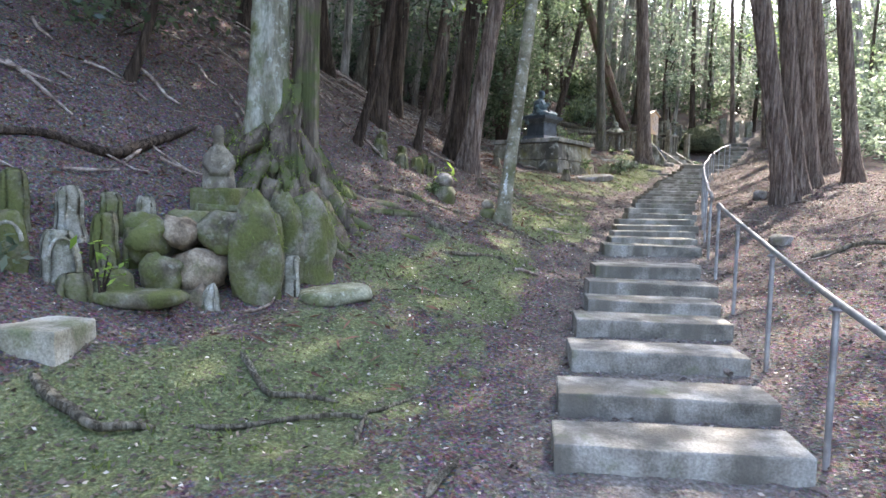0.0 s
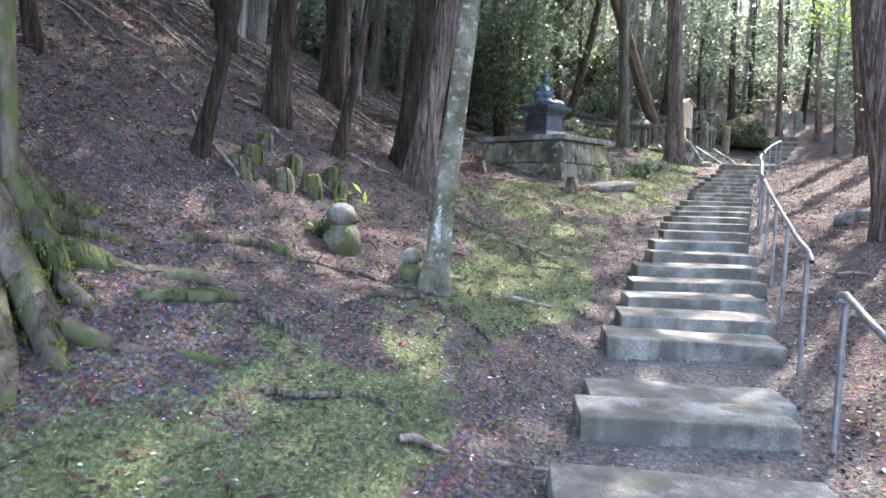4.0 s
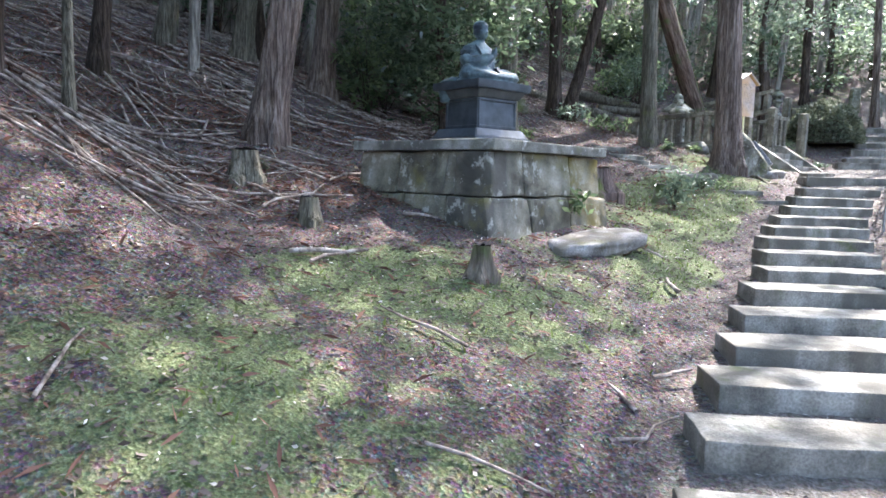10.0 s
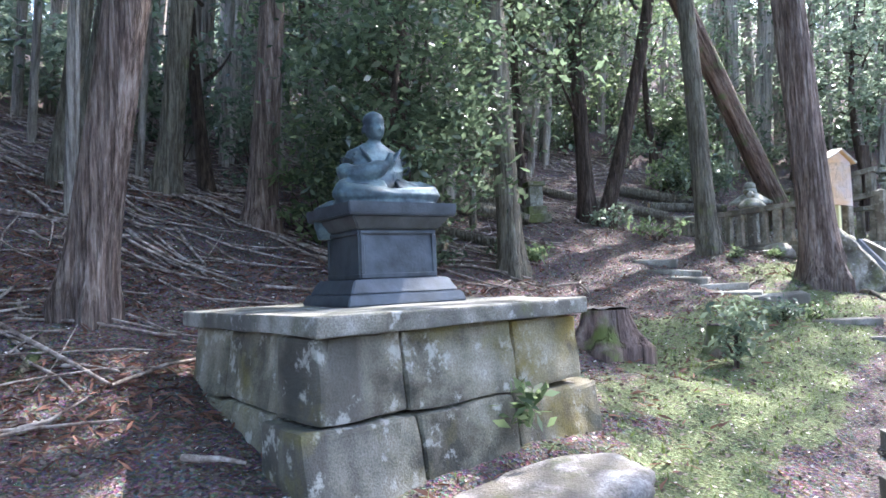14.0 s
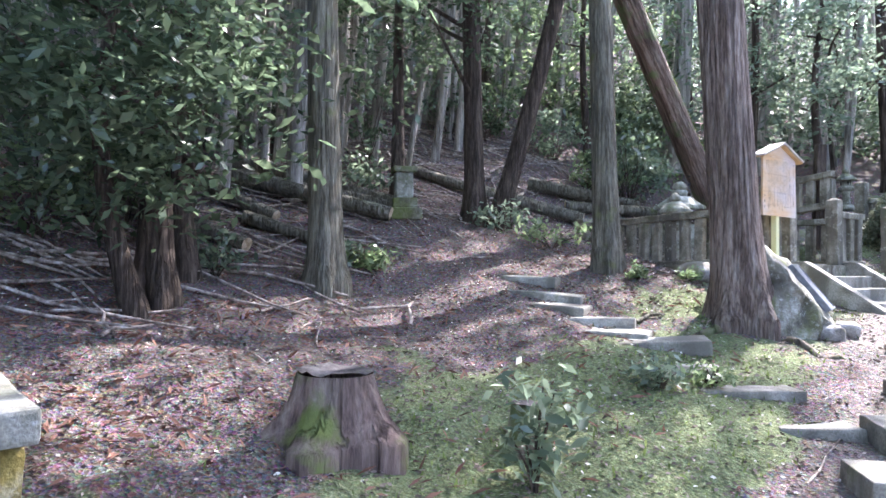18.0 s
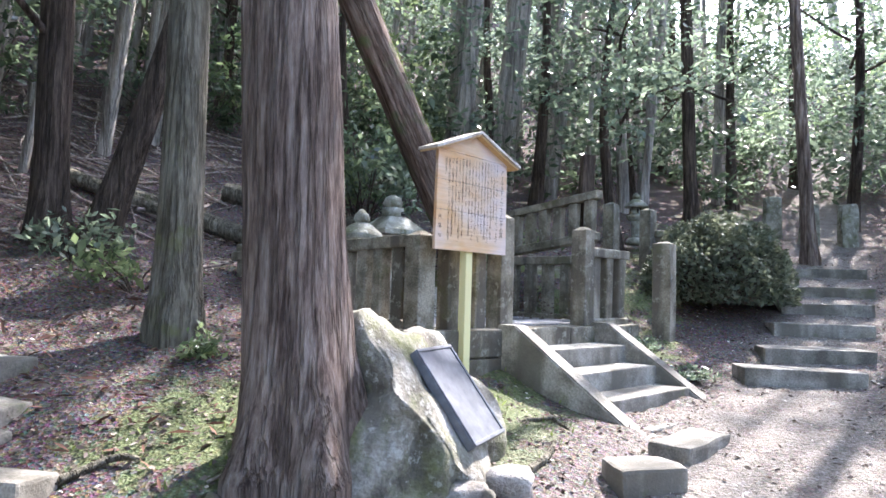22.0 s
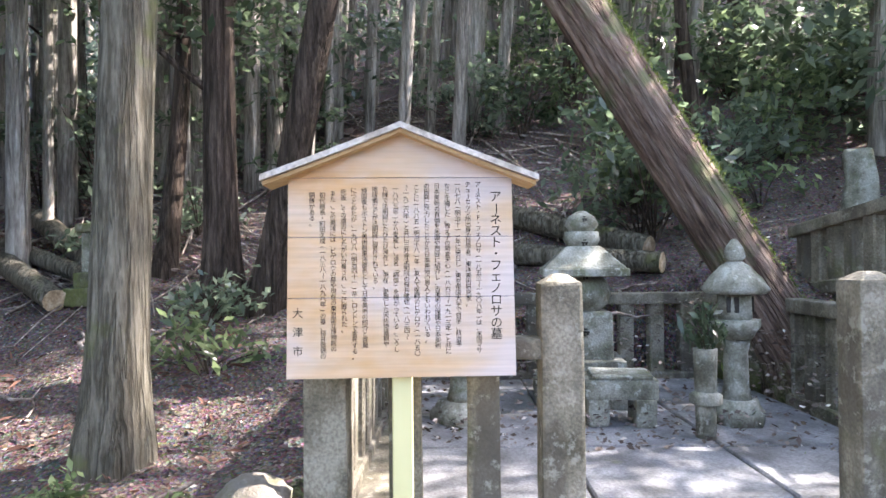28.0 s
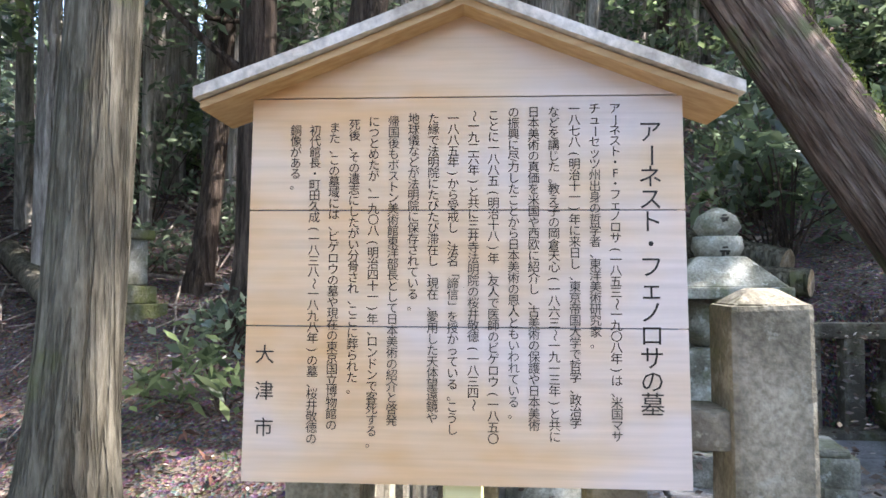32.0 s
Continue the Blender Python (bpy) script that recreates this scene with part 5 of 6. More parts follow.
def build_sign():
    m, nt, b = material("sign_wood", 0.42, spec=0.45)
    p = coords(nt, "Object")
    grain = noise_tex(nt, 5.0, 6.0, p, (0.5, 1, 14.0))
    blot = noise_tex(nt, 2.2, 4.0, p, (0.8, 1, 1.6))
    c = ramp(nt, blot, [(0.36, (0.64, 0.53, 0.48)), (0.5, (0.65, 0.47, 0.32)), (0.66, (0.62, 0.36, 0.16))])
    c = mix(nt, 0.45, c, ramp(nt, grain, [(0.3, g(0.72)), (0.7, g(1.15))]), "MULTIPLY")
    nt.links.new(c, b.inputs["Base Color"])
    bump(nt, b, grain, 0.12, 0.004)
    trim, nt, b = material("roof_wood", 0.6)
    p = coords(nt, "Object")
    gr = noise_tex(nt, 6.0, 5.0, p, (1.0, 12, 12))
    nt.links.new(ramp(nt, gr, [(0.3, (0.40, 0.24, 0.10)), (0.7, (0.56, 0.38, 0.20))]), b.inputs["Base Color"])
    edge = stained("roof_edge", (0.50, 0.44, 0.38), (0.40, 0.34, 0.28), (0.6, 0.55, 0.5), 8.0, 0.7)
    cream, nt, b = material("cream_post", 0.5)
    nt.links.new(ramp(nt, noise_tex(nt, 4.0, 4.0, coords(nt, "World"), (1, 1, 0.1)), [(0.3, (0.62, 0.56, 0.26)), (0.7, (0.72, 0.67, 0.36))]), b.inputs["Base Color"])
    ink, nt, b = material("ink", 0.7)
    b.inputs["Base Color"].default_value = (0.018, 0.014, 0.012, 1)
    seam, nt, b = material("seam", 0.8)
    b.inputs["Base Color"].default_value = (0.17, 0.18, 0.22, 1)
    t = thing("notice_board", "varnished wooden notice board with a gabled roof on a cream post", "notice board", SIGN_M)
    foot = ground_z(0.80, 25.81) - 0.1
    bm = bmesh.new()
    box(bm, -0.036, 0.036, 0.012, 0.075, foot, SIGN_EAVE, 0.004)
    part("post", bm, cream, t, "cream-painted square post")

    def width(z):
        return SIGN_W0 + (SIGN_W1 - SIGN_W0) * (z - SIGN_LOW) / (SIGN_EAVE - SIGN_LOW)

    cuts = (SIGN_LOW, SIGN_LOW + 0.275, SIGN_LOW + 0.482, SIGN_LOW + 0.685, SIGN_EAVE)
    for z0, z1 in zip(cuts, cuts[1:]):
        bm = bmesh.new()
        w0, w1 = width(z0), width(z1)
        if z1 == SIGN_EAVE:
            prof = [(-w0 / 2, z0 + 0.0012), (w0 / 2, z0 + 0.0012), (w1 / 2, z1), (0, SIGN_PEAK - 0.02), (-w1 / 2, z1)]
        else:
            prof = [(-w0 / 2, z0 + 0.0012), (w0 / 2, z0 + 0.0012), (w1 / 2, z1 - 0.0012), (-w1 / 2, z1 - 0.0012)]
        a = [bm.verts.new((x, -0.012, z)) for x, z in prof]
        c2 = [bm.verts.new((x, 0.012, z)) for x, z in prof]
        bm.faces.new(a)
        bm.faces.new(c2[::-1])
        for i in range(len(prof)):
            j = (i + 1) % len(prof)
            bm.faces.new((a[j], a[i], c2[i], c2[j]))
        bmesh.ops.recalc_face_normals(bm, faces=bm.faces[:])
        part("board", bm, m, t)
    bm = bmesh.new()
    box(bm, -SIGN_W1 / 2 + 0.01, SIGN_W1 / 2 - 0.01, -0.006, 0.011, SIGN_LOW + 0.02, SIGN_EAVE)
    part("backing", bm, seam, t)
    # the two roof boards
    half, rise = 0.466, 0.19
    for sx in (-1, 1):
        bm = bmesh.new()
        n = 8
        top = [(sx * half * k / n, SIGN_PEAK + 0.01 - rise * (k / n) + 0.012 * (k / n) ** 2 * (1 if k else 0)) for k in range(n + 1)]
        rows = [[bm.verts.new((x, y, z + dz)) for x, z in top] for y, dz in ((-0.08, 0.0), (0.10, 0.0), (0.10, -0.02), (-0.08, -0.02))]
        for r in range(4):
            for k in range(n):
                bm.faces.new((rows[r][k], rows[r][k + 1], rows[(r + 1) % 4][k + 1], rows[(r + 1) % 4][k]))
        for k in (0, n):
            bm.faces.new([rows[r][k] for r in range(4)])
        bmesh.ops.recalc_face_normals(bm, faces=bm.faces[:])
        part("roof_board", bm, edge, t)
        bm = bmesh.new()
        rows = [[bm.verts.new((x * 0.985, y, z - 0.021 - dz)) for x, z in top] for y, dz in ((-0.064, 0.0), (0.09, 0.0), (0.09, 0.013), (-0.064, 0.013))]
        for r in range(4):
            for k in range(n):
                bm.faces.new((rows[r][k], rows[r][k + 1], rows[(r + 1) % 4][k + 1], rows[(r + 1) % 4][k]))
        for k in (0, n):
            bm.faces.new([rows[r][k] for r in range(4)])
        bmesh.ops.recalc_face_normals(bm, faces=bm.faces[:])
        part("roof_soffit", bm, trim, t, "golden-brown underside of the roof")
    glyphs = {}
    # the writing, column by column from the right, top to bottom
    def column(text, u, top, size, step, mat=ink):
        z = top
        for ch in text:
            if ch != " ":
                key = (ch, size)
                if key not in glyphs:
                    cu = bpy.data.curves.new("character", "FONT")
                    cu.body, cu.size, cu.align_x, cu.align_y = ch, size, "CENTER", "CENTER"
                    cu.resolution_u = 2
                    tmp = bpy.data.objects.new("tmp", cu)
                    glyphs[key] = bpy.data.meshes.new_from_object(tmp)
                    bpy.data.objects.remove(tmp)
                    glyphs[key].materials.append(mat)
                me = glyphs[key]
                ob = part("character", me, None, writing)
                turn = 90 if ch in "ー〜()「」" else 0
                ob.matrix_local = Matrix.Translation((u, -0.0135, z)) @ pose(0, 0, 0, 90, 0, 0) @ pose(0, 0, 0, 0, 0, -turn)
            z -= step
    writing = part("writing", mesh_of("writing", [(0, -0.0125, 4.15), (0.001, -0.0125, 4.15), (0, -0.0125, 4.151)], [(0, 1, 2)]), ink, t, "columns of black brushed characters")
    w = SIGN_W0
    column("アーネスト・フェノロサの墓", w * 0.415, SIGN_LOW + 0.617, 0.043, 0.0395)
    body = (
        ("アーネスト・F・フェノロサ(一八五三〜一九〇八年)は、米国マサ", 0.338, 0.605), ("チューセッツ州出身の哲学者、東洋美術研究家。", 0.293, 0.605), ("一八七八(明治十一)年に来日し、東京帝国大学で哲学、政治学", 0.248, 0.605),
        ("などを講じた。教え子の岡倉天心(一八六三〜一九一三年)と共に", 0.202, 0.60), ("日本美術の真価を米国や西欧に紹介し、古美術の保護や日本美術", 0.157, 0.60), ("の振興に尽力したことから日本美術の恩人ともいわれている。", 0.112, 0.60),
        ("ことに一八八五(明治十八)年、友人で医師のビゲロウ(一八五〇", 0.067, 0.595), ("〜一九二六年)と共に三井寺法明院の桜井敬徳(一八三四〜", 0.022, 0.595), ("一八八五年)から受戒し、法名「諦信」を授かっている。こうし", -0.024, 0.59),
        ("た縁で法明院にたびたび滞在し、現在、愛用した天体望遠鏡や", -0.069, 0.59), ("地球儀などが法明院に保存されている。", -0.114, 0.59), ("帰国後もボストン美術館東洋部長として日本美術の紹介と啓発", -0.160, 0.585),
        ("につとめたが、一九〇八(明治四十一)年、ロンドンで客死する。", -0.205, 0.585), ("死後、その遺志にしたがい分骨され、ここに葬られた。", -0.250, 0.58), ("また、この墓域には、ビゲロウの墓や現在の東京国立博物館の", -0.296, 0.575),
        ("初代館長・町田久成(一八三八〜一八九八年)の墓、桜井敬徳の", -0.341, 0.57), ("銅像がある。", -0.386, 0.57))
    for text, u, top in body:
        column(text, w * u, SIGN_LOW + top + 0.055, 0.0215, min(0.0196, 0.59 / max(len(text), 1) if len(text) > 26 else 0.0196))
    column("大津市", -w * 0.45, SIGN_LOW + 0.222, 0.036, 0.064)


build_sign()

# ---- boulder with a dark plaque beside the cedar ----
BOULDER = stained("boulder_stone", (0.20, 0.185, 0.15), (0.085, 0.077, 0.06), (0.34, 0.325, 0.29), 5.5, 0.9, (0.13, 0.135, 0.06), 0.43, 55, 1.0, None, 0.3, (4.0, (0.12, 0.105, 0.085)), (0.42, 0.41, 0.37))


def build_boulder():
    c = Vector((1.07, 24.50, 3.0))
    nrm = Vector((0.78, -0.12, 0.61)).normalized()
    t = rock("memorial_boulder", Matrix.Translation((0.80, 24.47, 2.72)), (0.44, 0.46, 0.60), 8, BOULDER, "large rough mossy boulder set with a dark metal plaque", "boulder", 5, 0.42)
    for v in t.data.vertices:
        q = t.matrix_world @ v.co
        d = (q - c).dot(nrm)
        if d > -0.02:
            q -= nrm * (d + 0.02) * (0.97 + 0.06 * noise.noise(q * 9))
            q += nrm * 0.03 * noise.noise(q * 6)
            v.co = q - Vector((0.80, 24.47, 2.72))
    m, nt, b = material("plaque_metal", 0.45, 0.3)
    p = coords(nt, "World")
    # blue-grey base colour lightened to carry the sky's reflection
    nt.links.new(ramp(nt, noise_tex(nt, 14.0, 4.0, p), [(0.3, (0.085, 0.09, 0.105)), (0.7, (0.17, 0.18, 0.20))]), b.inputs["Base Color"])
    bm = bmesh.new()
    box(bm, -0.2, 0.2, -0.27, 0.27, -0.05, 0.0, 0.006, 1)
    rims = []
    for i in range(4):
        x0, x1, y0, y1 = ((-0.2, 0.2, 0.25, 0.27), (-0.2, 0.2, -0.27, -0.25), (-0.2, -0.18, -0.25, 0.25), (0.18, 0.2, -0.25, 0.25))[i]
        edge = bmesh.new()
        box(edge, x0, x1, y0, y1, -0.002, 0.008, 0.003)
        rims.append(edge)
    plaque = part("plaque", bm, m, t, "dark weathered metal plaque with sky reflection in its colour")
    for edge in rims:
        part("rim", edge, m, plaque)
    side = Vector((0, 0, 1)).cross(nrm).normalized()
    upv = nrm.cross(side)
    c = c + nrm * 0.035
    plaque.matrix_world = Matrix(((side.x, upv.x, nrm.x, c.x), (side.y, upv.y, nrm.y, c.y), (side.z, upv.z, nrm.z, c.z), (0, 0, 0, 1)))


build_boulder()


# ---- handrail ----
def build_handrail():
    m, nt, b = material("galvanised_pipe", 0.5, 0.7)
    p = coords(nt, "World")
    nt.links.new(ramp(nt, noise_tex(nt, 12.0, 5.0, p), [(0.3, (0.22, 0.22, 0.23)), (0.7, (0.45, 0.46, 0.48))]), b.inputs["Base Color"])
    for y0, y1 in ((1.0, 7.75), (8.85, 13.6), (14.7, 20.4), (21.0, 24.4)):
        t = thing("handrail", "galvanised pipe handrail on thin posts beside the steps", "handrail", group="handrails of the path")
        n = max(2, int(round((y1 - y0) / 1.35)) + 1)
        ys = np.linspace(y0, y1, n)
        side = 0.70
        top = [(float(path_x(y)) + side, y, float(path_z(y)) + 0.80) for y in np.linspace(y0, y1, 14)]
        top = [(top[0][0], y0 - 0.12, top[0][2] - 0.06)] + top + [(top[-1][0], y1 + 0.12, top[-1][2] - 0.02)]
        v, f = tube(top, np.full(len(top), 0.017), 12)
        part("rail", smooth(mesh_of("rail", v, f)), m, t)
        for y in ys:
            x, z = float(path_x(y)) + side, float(path_z(y))
            v, f = tube([(x, y, z - 0.3), (x, y, z + 0.3), (x, y, z + 0.79)], [0.016] * 3, 10)
            post = part("post", smooth(mesh_of("post", v, f)), m, t)
            me = smooth(turned([(0, 0), (0.032, 0), (0.034, 0.012), (0.026, 0.02), (0, 0.02)], 12, "flange"))
            part("clamp", me, m, t).matrix_local = Matrix.Translation((x, y, z + 0.755))


build_handrail()


# ---- stone figure, mossy stones and roots at the first bend ----
def seated_stone(m, k, mat, label):
    pieces = [loft([(0, -0.03, 0.0, 0.19, 0.16, 0.75), (0, -0.03, 0.06, 0.195, 0.16, 0.8), (0, -0.01, 0.12, 0.17, 0.13, 0.9)]),
              loft([(0, 0.01, 0.04, 0.19, 0.13, 0.85), (0, 0.01, 0.16, 0.182, 0.12, 0.85), (0, 0.01, 0.27, 0.172, 0.105, 0.85), (0, 0.01, 0.35, 0.150, 0.09, 0.9), (0, 0.01, 0.40, 0.115, 0.075, 1.0), (0, 0.005, 0.435, 0.068, 0.055, 1.0), (0, 0, 0.46, 0.045, 0.045, 1.0)]),
              loft([(0, 0, 0.43, 0.042, 0.045, 1.0), (0, 0, 0.475, 0.060, 0.068, 1.0), (0, 0, 0.54, 0.068, 0.078, 0.95), (0, 0, 0.60, 0.064, 0.072, 1.0), (0, 0, 0.635, 0.042, 0.05, 1.0), (0, 0, 0.645, 0.015, 0.015, 1.0)])]
    for sx in (-1, 1):
        pieces.append(tube([(sx * 0.125, 0.0, 0.35), (sx * 0.155, -0.05, 0.24), (sx * 0.09, -0.12, 0.17), (0, -0.135, 0.16)], [0.04, 0.05, 0.045, 0.035], 8))
    v, f = joined(pieces)
    v = v * np.array([0.84, 0.95, 1.0])
    return fused(solid("stone_statue", smooth(mesh_of("stone_statue", v * k, f)), mat, label, "statue", m))


def slab_stone(x, y, w, d, h, turn, seed, label, mat, tip=0.7, tilt=0.0):
    """An upright stone with a rounded, uneven head."""
    bm = bmesh.new()
    box(bm, -w / 2, w / 2, -d / 2, d / 2, -0.15, h, 0.05, 3, 0.035, seed, 4)
    for v in bm.verts:
        k = max(0, v.co.z / h)
        v.co.x *= 1 - (1 - tip) * k ** 2.2
        v.co.y *= 1 - (1 - tip) * k ** 2.2
    me = bm_mesh("standing_stone", bm, mat)
    for p in me.polygons:
        p.use_smooth = True
    return solid("standing_stone", me, mat, label, "stone", pose(*on_ground(x, y), tilt, 0, turn))


def root(points, r0, r1, label, mat, seed, lift=0.02, name="tree_root"):
    """A root or fallen branch that follows the ground through plan points."""
    P = np.array(points, float)
    t = np.linspace(0, 1, 26)
    k = np.linspace(0, 1, len(P))
    x, y = np.interp(t, k, P[:, 0]), np.interp(t, k, P[:, 1])
    for q in (x, y):
        q[1:-1] = (q[:-2] + 2 * q[1:-1] + q[2:]) / 4
        q[1:-1] = (q[:-2] + 2 * q[1:-1] + q[2:]) / 4
    rng = np.random.RandomState(seed)
    x += np.sin(t * 7 + seed) * r0 * 0.4
    y += np.cos(t * 6 + seed) * r0 * 0.4
    ends = np.clip(np.minimum(t, 1 - t) / 0.16, 0, 1)
    sink = 1.6 if name == "tree_root" else 0.4
    z = land(x, y) + relief(x, y) + lift + np.sin(t * 9 + seed) * r0 * 0.35 - (1 - ends) * r0 * sink - (r0 * 0.45 if name == "tree_root" else 0)
    v, f = tube(np.stack([x, y, z], 1), (r0 + (r1 - r0) * t) * (0.25 + 0.75 * ends ** 0.5), 10, 0.22, None, seed)
    return solid(name, smooth(mesh_of(name, v, f)), mat, label, "root" if name == "tree_root" else "branch")


BROWN_ROCK = stained("brown_rock", (0.20, 0.16, 0.115), (0.09, 0.07, 0.05), (0.30, 0.255, 0.19), 6.0, 0.92, (0.10, 0.115, 0.04), 0.36, 50, 1.0)
LICHEN_ROCK = stained("lichen_rock", (0.22, 0.22, 0.15), (0.11, 0.115, 0.06), (0.34, 0.35, 0.26), 6.0, 0.9, (0.13, 0.15, 0.06), 0.42, 60, 0.9, None, 0.3, None, (0.48, 0.50, 0.43))
PLATFORM_STONE = stained("platform_stone", (0.33, 0.31, 0.25), (0.17, 0.165, 0.11), (0.46, 0.44, 0.38), 3.0, 0.9, (0.13, 0.15, 0.06), 0.42, 70, 0.6)


def build_first_bend():
    rock("mossy_rock", pose(-3.55, 5.35, 0.72, 0, 0, 20), (0.42, 0.36, 0.40), 21, MOSSY_ROCK, "mossy rock under the seated stone figure", "rock", 3, 0.2, 0.7)
    rock("mossy_rock", pose(-3.78, 4.95, 0.62, 0, 0, 50), (0.30, 0.26, 0.34), 22, MOSSY_ROCK, "rough brown rock with mossy top beneath the stone figure", "rock", 3, 0.3)
    rock("mossy_rock", pose(-3.58, 4.85, 0.93, 0, 0, 10), (0.20, 0.17, 0.15), 23, MOSSY_ROCK, "small brown rock wedged among mossy stones", "rock", 3, 0.3)
    rock("mossy_rock", pose(-3.95, 4.75, 0.90, 0, 0, 10), (0.17, 0.15, 0.14), 24, MOSSY_ROCK, "small brown rock wedged among mossy stones", "rock", 3, 0.3)
    rock("mossy_rock", pose(-3.2, 5.35, 0.86, 0, 0, 30), (0.26, 0.22, 0.24), 25, MOSSY_ROCK, "round moss-covered rock behind the standing stones", "rock", 3, 0.2)
    rock("mossy_rock", pose(-3.35, 5.95, 0.75, 0, 0, 30), (0.5, 0.42, 0.42), 26, MOSSY_ROCK, "round moss-covered rock at the foot of the old tree", "rock", 3, 0.25)
    bm = bmesh.new()
    box(bm, -0.21, 0.21, -0.19, 0.19, 0.0, 0.06, 0.02, 2, 0.012, 3, 2)
    solid("base_slab", bm, MOSSY_ROCK, "thin mossy slab beneath the stone figure's lotus seat", "slab", pose(-3.72, 5.45, 1.06, 0, 0, 35))
    bm = bmesh.new()
    box(bm, -0.19, 0.19, -0.16, 0.16, -0.05, 0.15, 0.03, 2, 0.015, 12, 3)
    me = bm_mesh("lotus_seat", bm)
    solid("lotus_seat", me, MOSSY_ROCK, "square moss-grown stone seat under the figure", "pedestal", pose(-3.74, 5.48, 1.118))
    seated_stone(pose(-3.74, 5.48, 1.255, 0, 0, 38), 0.88, FENCE_STONE, "small weathered stone figure seated on a mossy pedestal")
    for x, y, w, d, h, turn, sd, label in ((-2.98, 4.86, 0.225, 0.16, 0.56, 38, 31, "tall tapering standing stone with moss and a pale stain"), (-2.84, 5.42, 0.26, 0.20, 0.44, 40, 32, "broad round-headed standing stone under thick moss"), (-2.93, 5.22, 0.17, 0.15, 0.50, 20, 37, "mossy boulder wedged between two standing stones")):
        standing = rock("standing_stone", pose(x, y, ground_z(x, y) + h * 0.42, 0, 0, turn), (w, d, h), sd, MOSSY_ROCK, label, "stone", 4, 0.34)
        for v in standing.data.vertices:
            k = max(0.0, v.co.z / h)
            v.co.x *= 1 - 0.42 * k ** 1.6
        top = np.array([v.co for v in standing.data.vertices if v.co.z > h * 0.05 and noise.noise(v.co * 5 + Vector((sd, 0, 0))) > -0.12])
        v, f = tufts(skin_points(top, 500, sd), 0.022, sd, 1.4)
        part("moss", mesh_of("moss", v, f), MOSS_GREEN, standing, "thin moss growth")["kind"] = "stuff"
    slab_stone(-2.80, 5.05, 0.16, 0.12, 0.30, 30, 33, "small dark upright stone between two mossy stones", OLD_STONE, 0.8)
    slab_stone(-3.13, 4.50, 0.15, 0.10, 0.17, 30, 34, "small pointed grey stone on the ground", OLD_STONE, 0.3)
    # rough rocks of the low wall under the figure
    for i, (x, y, z, r) in enumerate(((-3.34, 4.62, 0.62, 0.20), (-3.22, 4.78, 0.90, 0.19), (-3.46, 4.60, 0.90, 0.16), (-3.52, 4.42, 0.60, 0.17), (-3.30, 4.52, 0.40, 0.14), (-3.62, 4.40, 0.85, 0.15))):
        rock("wall_rock", pose(x, y, z, 10 * i, 5 * i, 47 * i), (r, r * 0.85, r * 0.8), 130 + i, (BROWN_ROCK, MOSSY_ROCK)[i % 2], "rough brown rock of the low wall under the figure", "rock", 3, 0.4, 0.0, "rocks of the low wall")
    # rows of small grave markers on the bank
    for i, (x, y, h, w, arched) in enumerate(((-3.95, 3.95, 0.34, 0.24, 1), (-3.86, 4.25, 0.40, 0.20, 0), (-4.15, 3.72, 0.36, 0.26, 1), (-3.78, 4.45, 0.26, 0.18, 0), (-4.2, 4.3, 0.36, 0.2, 0), (-4.1, 4.6, 0.30, 0.19, 0), (-4.35, 3.5, 0.34, 0.24, 1), (-4.45, 4.05, 0.38, 0.22, 0), (-4.0, 4.85, 0.28, 0.18, 0), (-3.66, 4.1, 0.17, 0.26, 0), (-3.76, 3.86, 0.16, 0.22, 0))):
        mark = slab_stone(x, y, w, 0.13, h, 52 + 5 * math.sin(i * 2.1), 40 + i, "small mossy grave marker with a carved arch" if arched else "small mossy grave marker in a row", MOSSY_ROCK if i % 4 else OLD_STONE, 0.72, 4 * math.sin(i))
        if arched:
            a = np.linspace(0.15, np.pi - 0.15, 9)
            v, f = tube(np.stack([np.cos(a) * w * 0.33, np.full(9, -0.062), h * 0.42 + np.sin(a) * h * 0.42], 1), np.full(9, 0.014), 6)
            part("arch", smooth(mesh_of("arch", v, f)), OLD_STONE, mark, "carved arched rim")
    # the corner of a low stone platform
    bm = bmesh.new()
    box(bm, -1.3, 0.0, -0.42, 0.0, -0.25, 0.15, 0.02, 2, 0.014, 6, 5)
    solid("stone_platform", bm, PLATFORM_STONE, "low stone platform with a pale worn top and mossy side", "platform", pose(-3.35, 3.62, ground_z(-3.35, 3.6) - 0.02, 0, 0, 14))
    rock("flat_stone", pose(-2.47, 5.2, ground_z(-2.47, 5.2) + 0.03, 3, -5, 40), (0.30, 0.20, 0.085), 35, LICHEN_ROCK, "flat lichen-pale stone in front of the standing stones", "stone", 3, 0.15, 0.6)
    rock("flat_stone", pose(-3.5, 4.12, ground_z(-3.5, 4.12) + 0.03, 0, 0, 20), (0.36, 0.17, 0.075), 36, MOSSY_ROCK, "flat mossy stone lying on the ground", "stone", 3, 0.15, 0.6)
    # stacked ball stones and small markers up the slope
    for i, (x, y, k) in enumerate(((-2.58, 8.95, 1.0), (-1.98, 9.0, 0.7))):
        b = on_ground(x, y)
        t = thing("ball_stone", "pale round stone balanced on a mossy stone base", "stone marker", pose(*b), "ball stones")
        part("base", smooth(turned([(0, -0.1), (0.15 * k, -0.1), (0.16 * k, 0.08 * k), (0.12 * k, 0.15 * k), (0, 0.16 * k)], 14, "base")), MOSSY_ROCK, t)
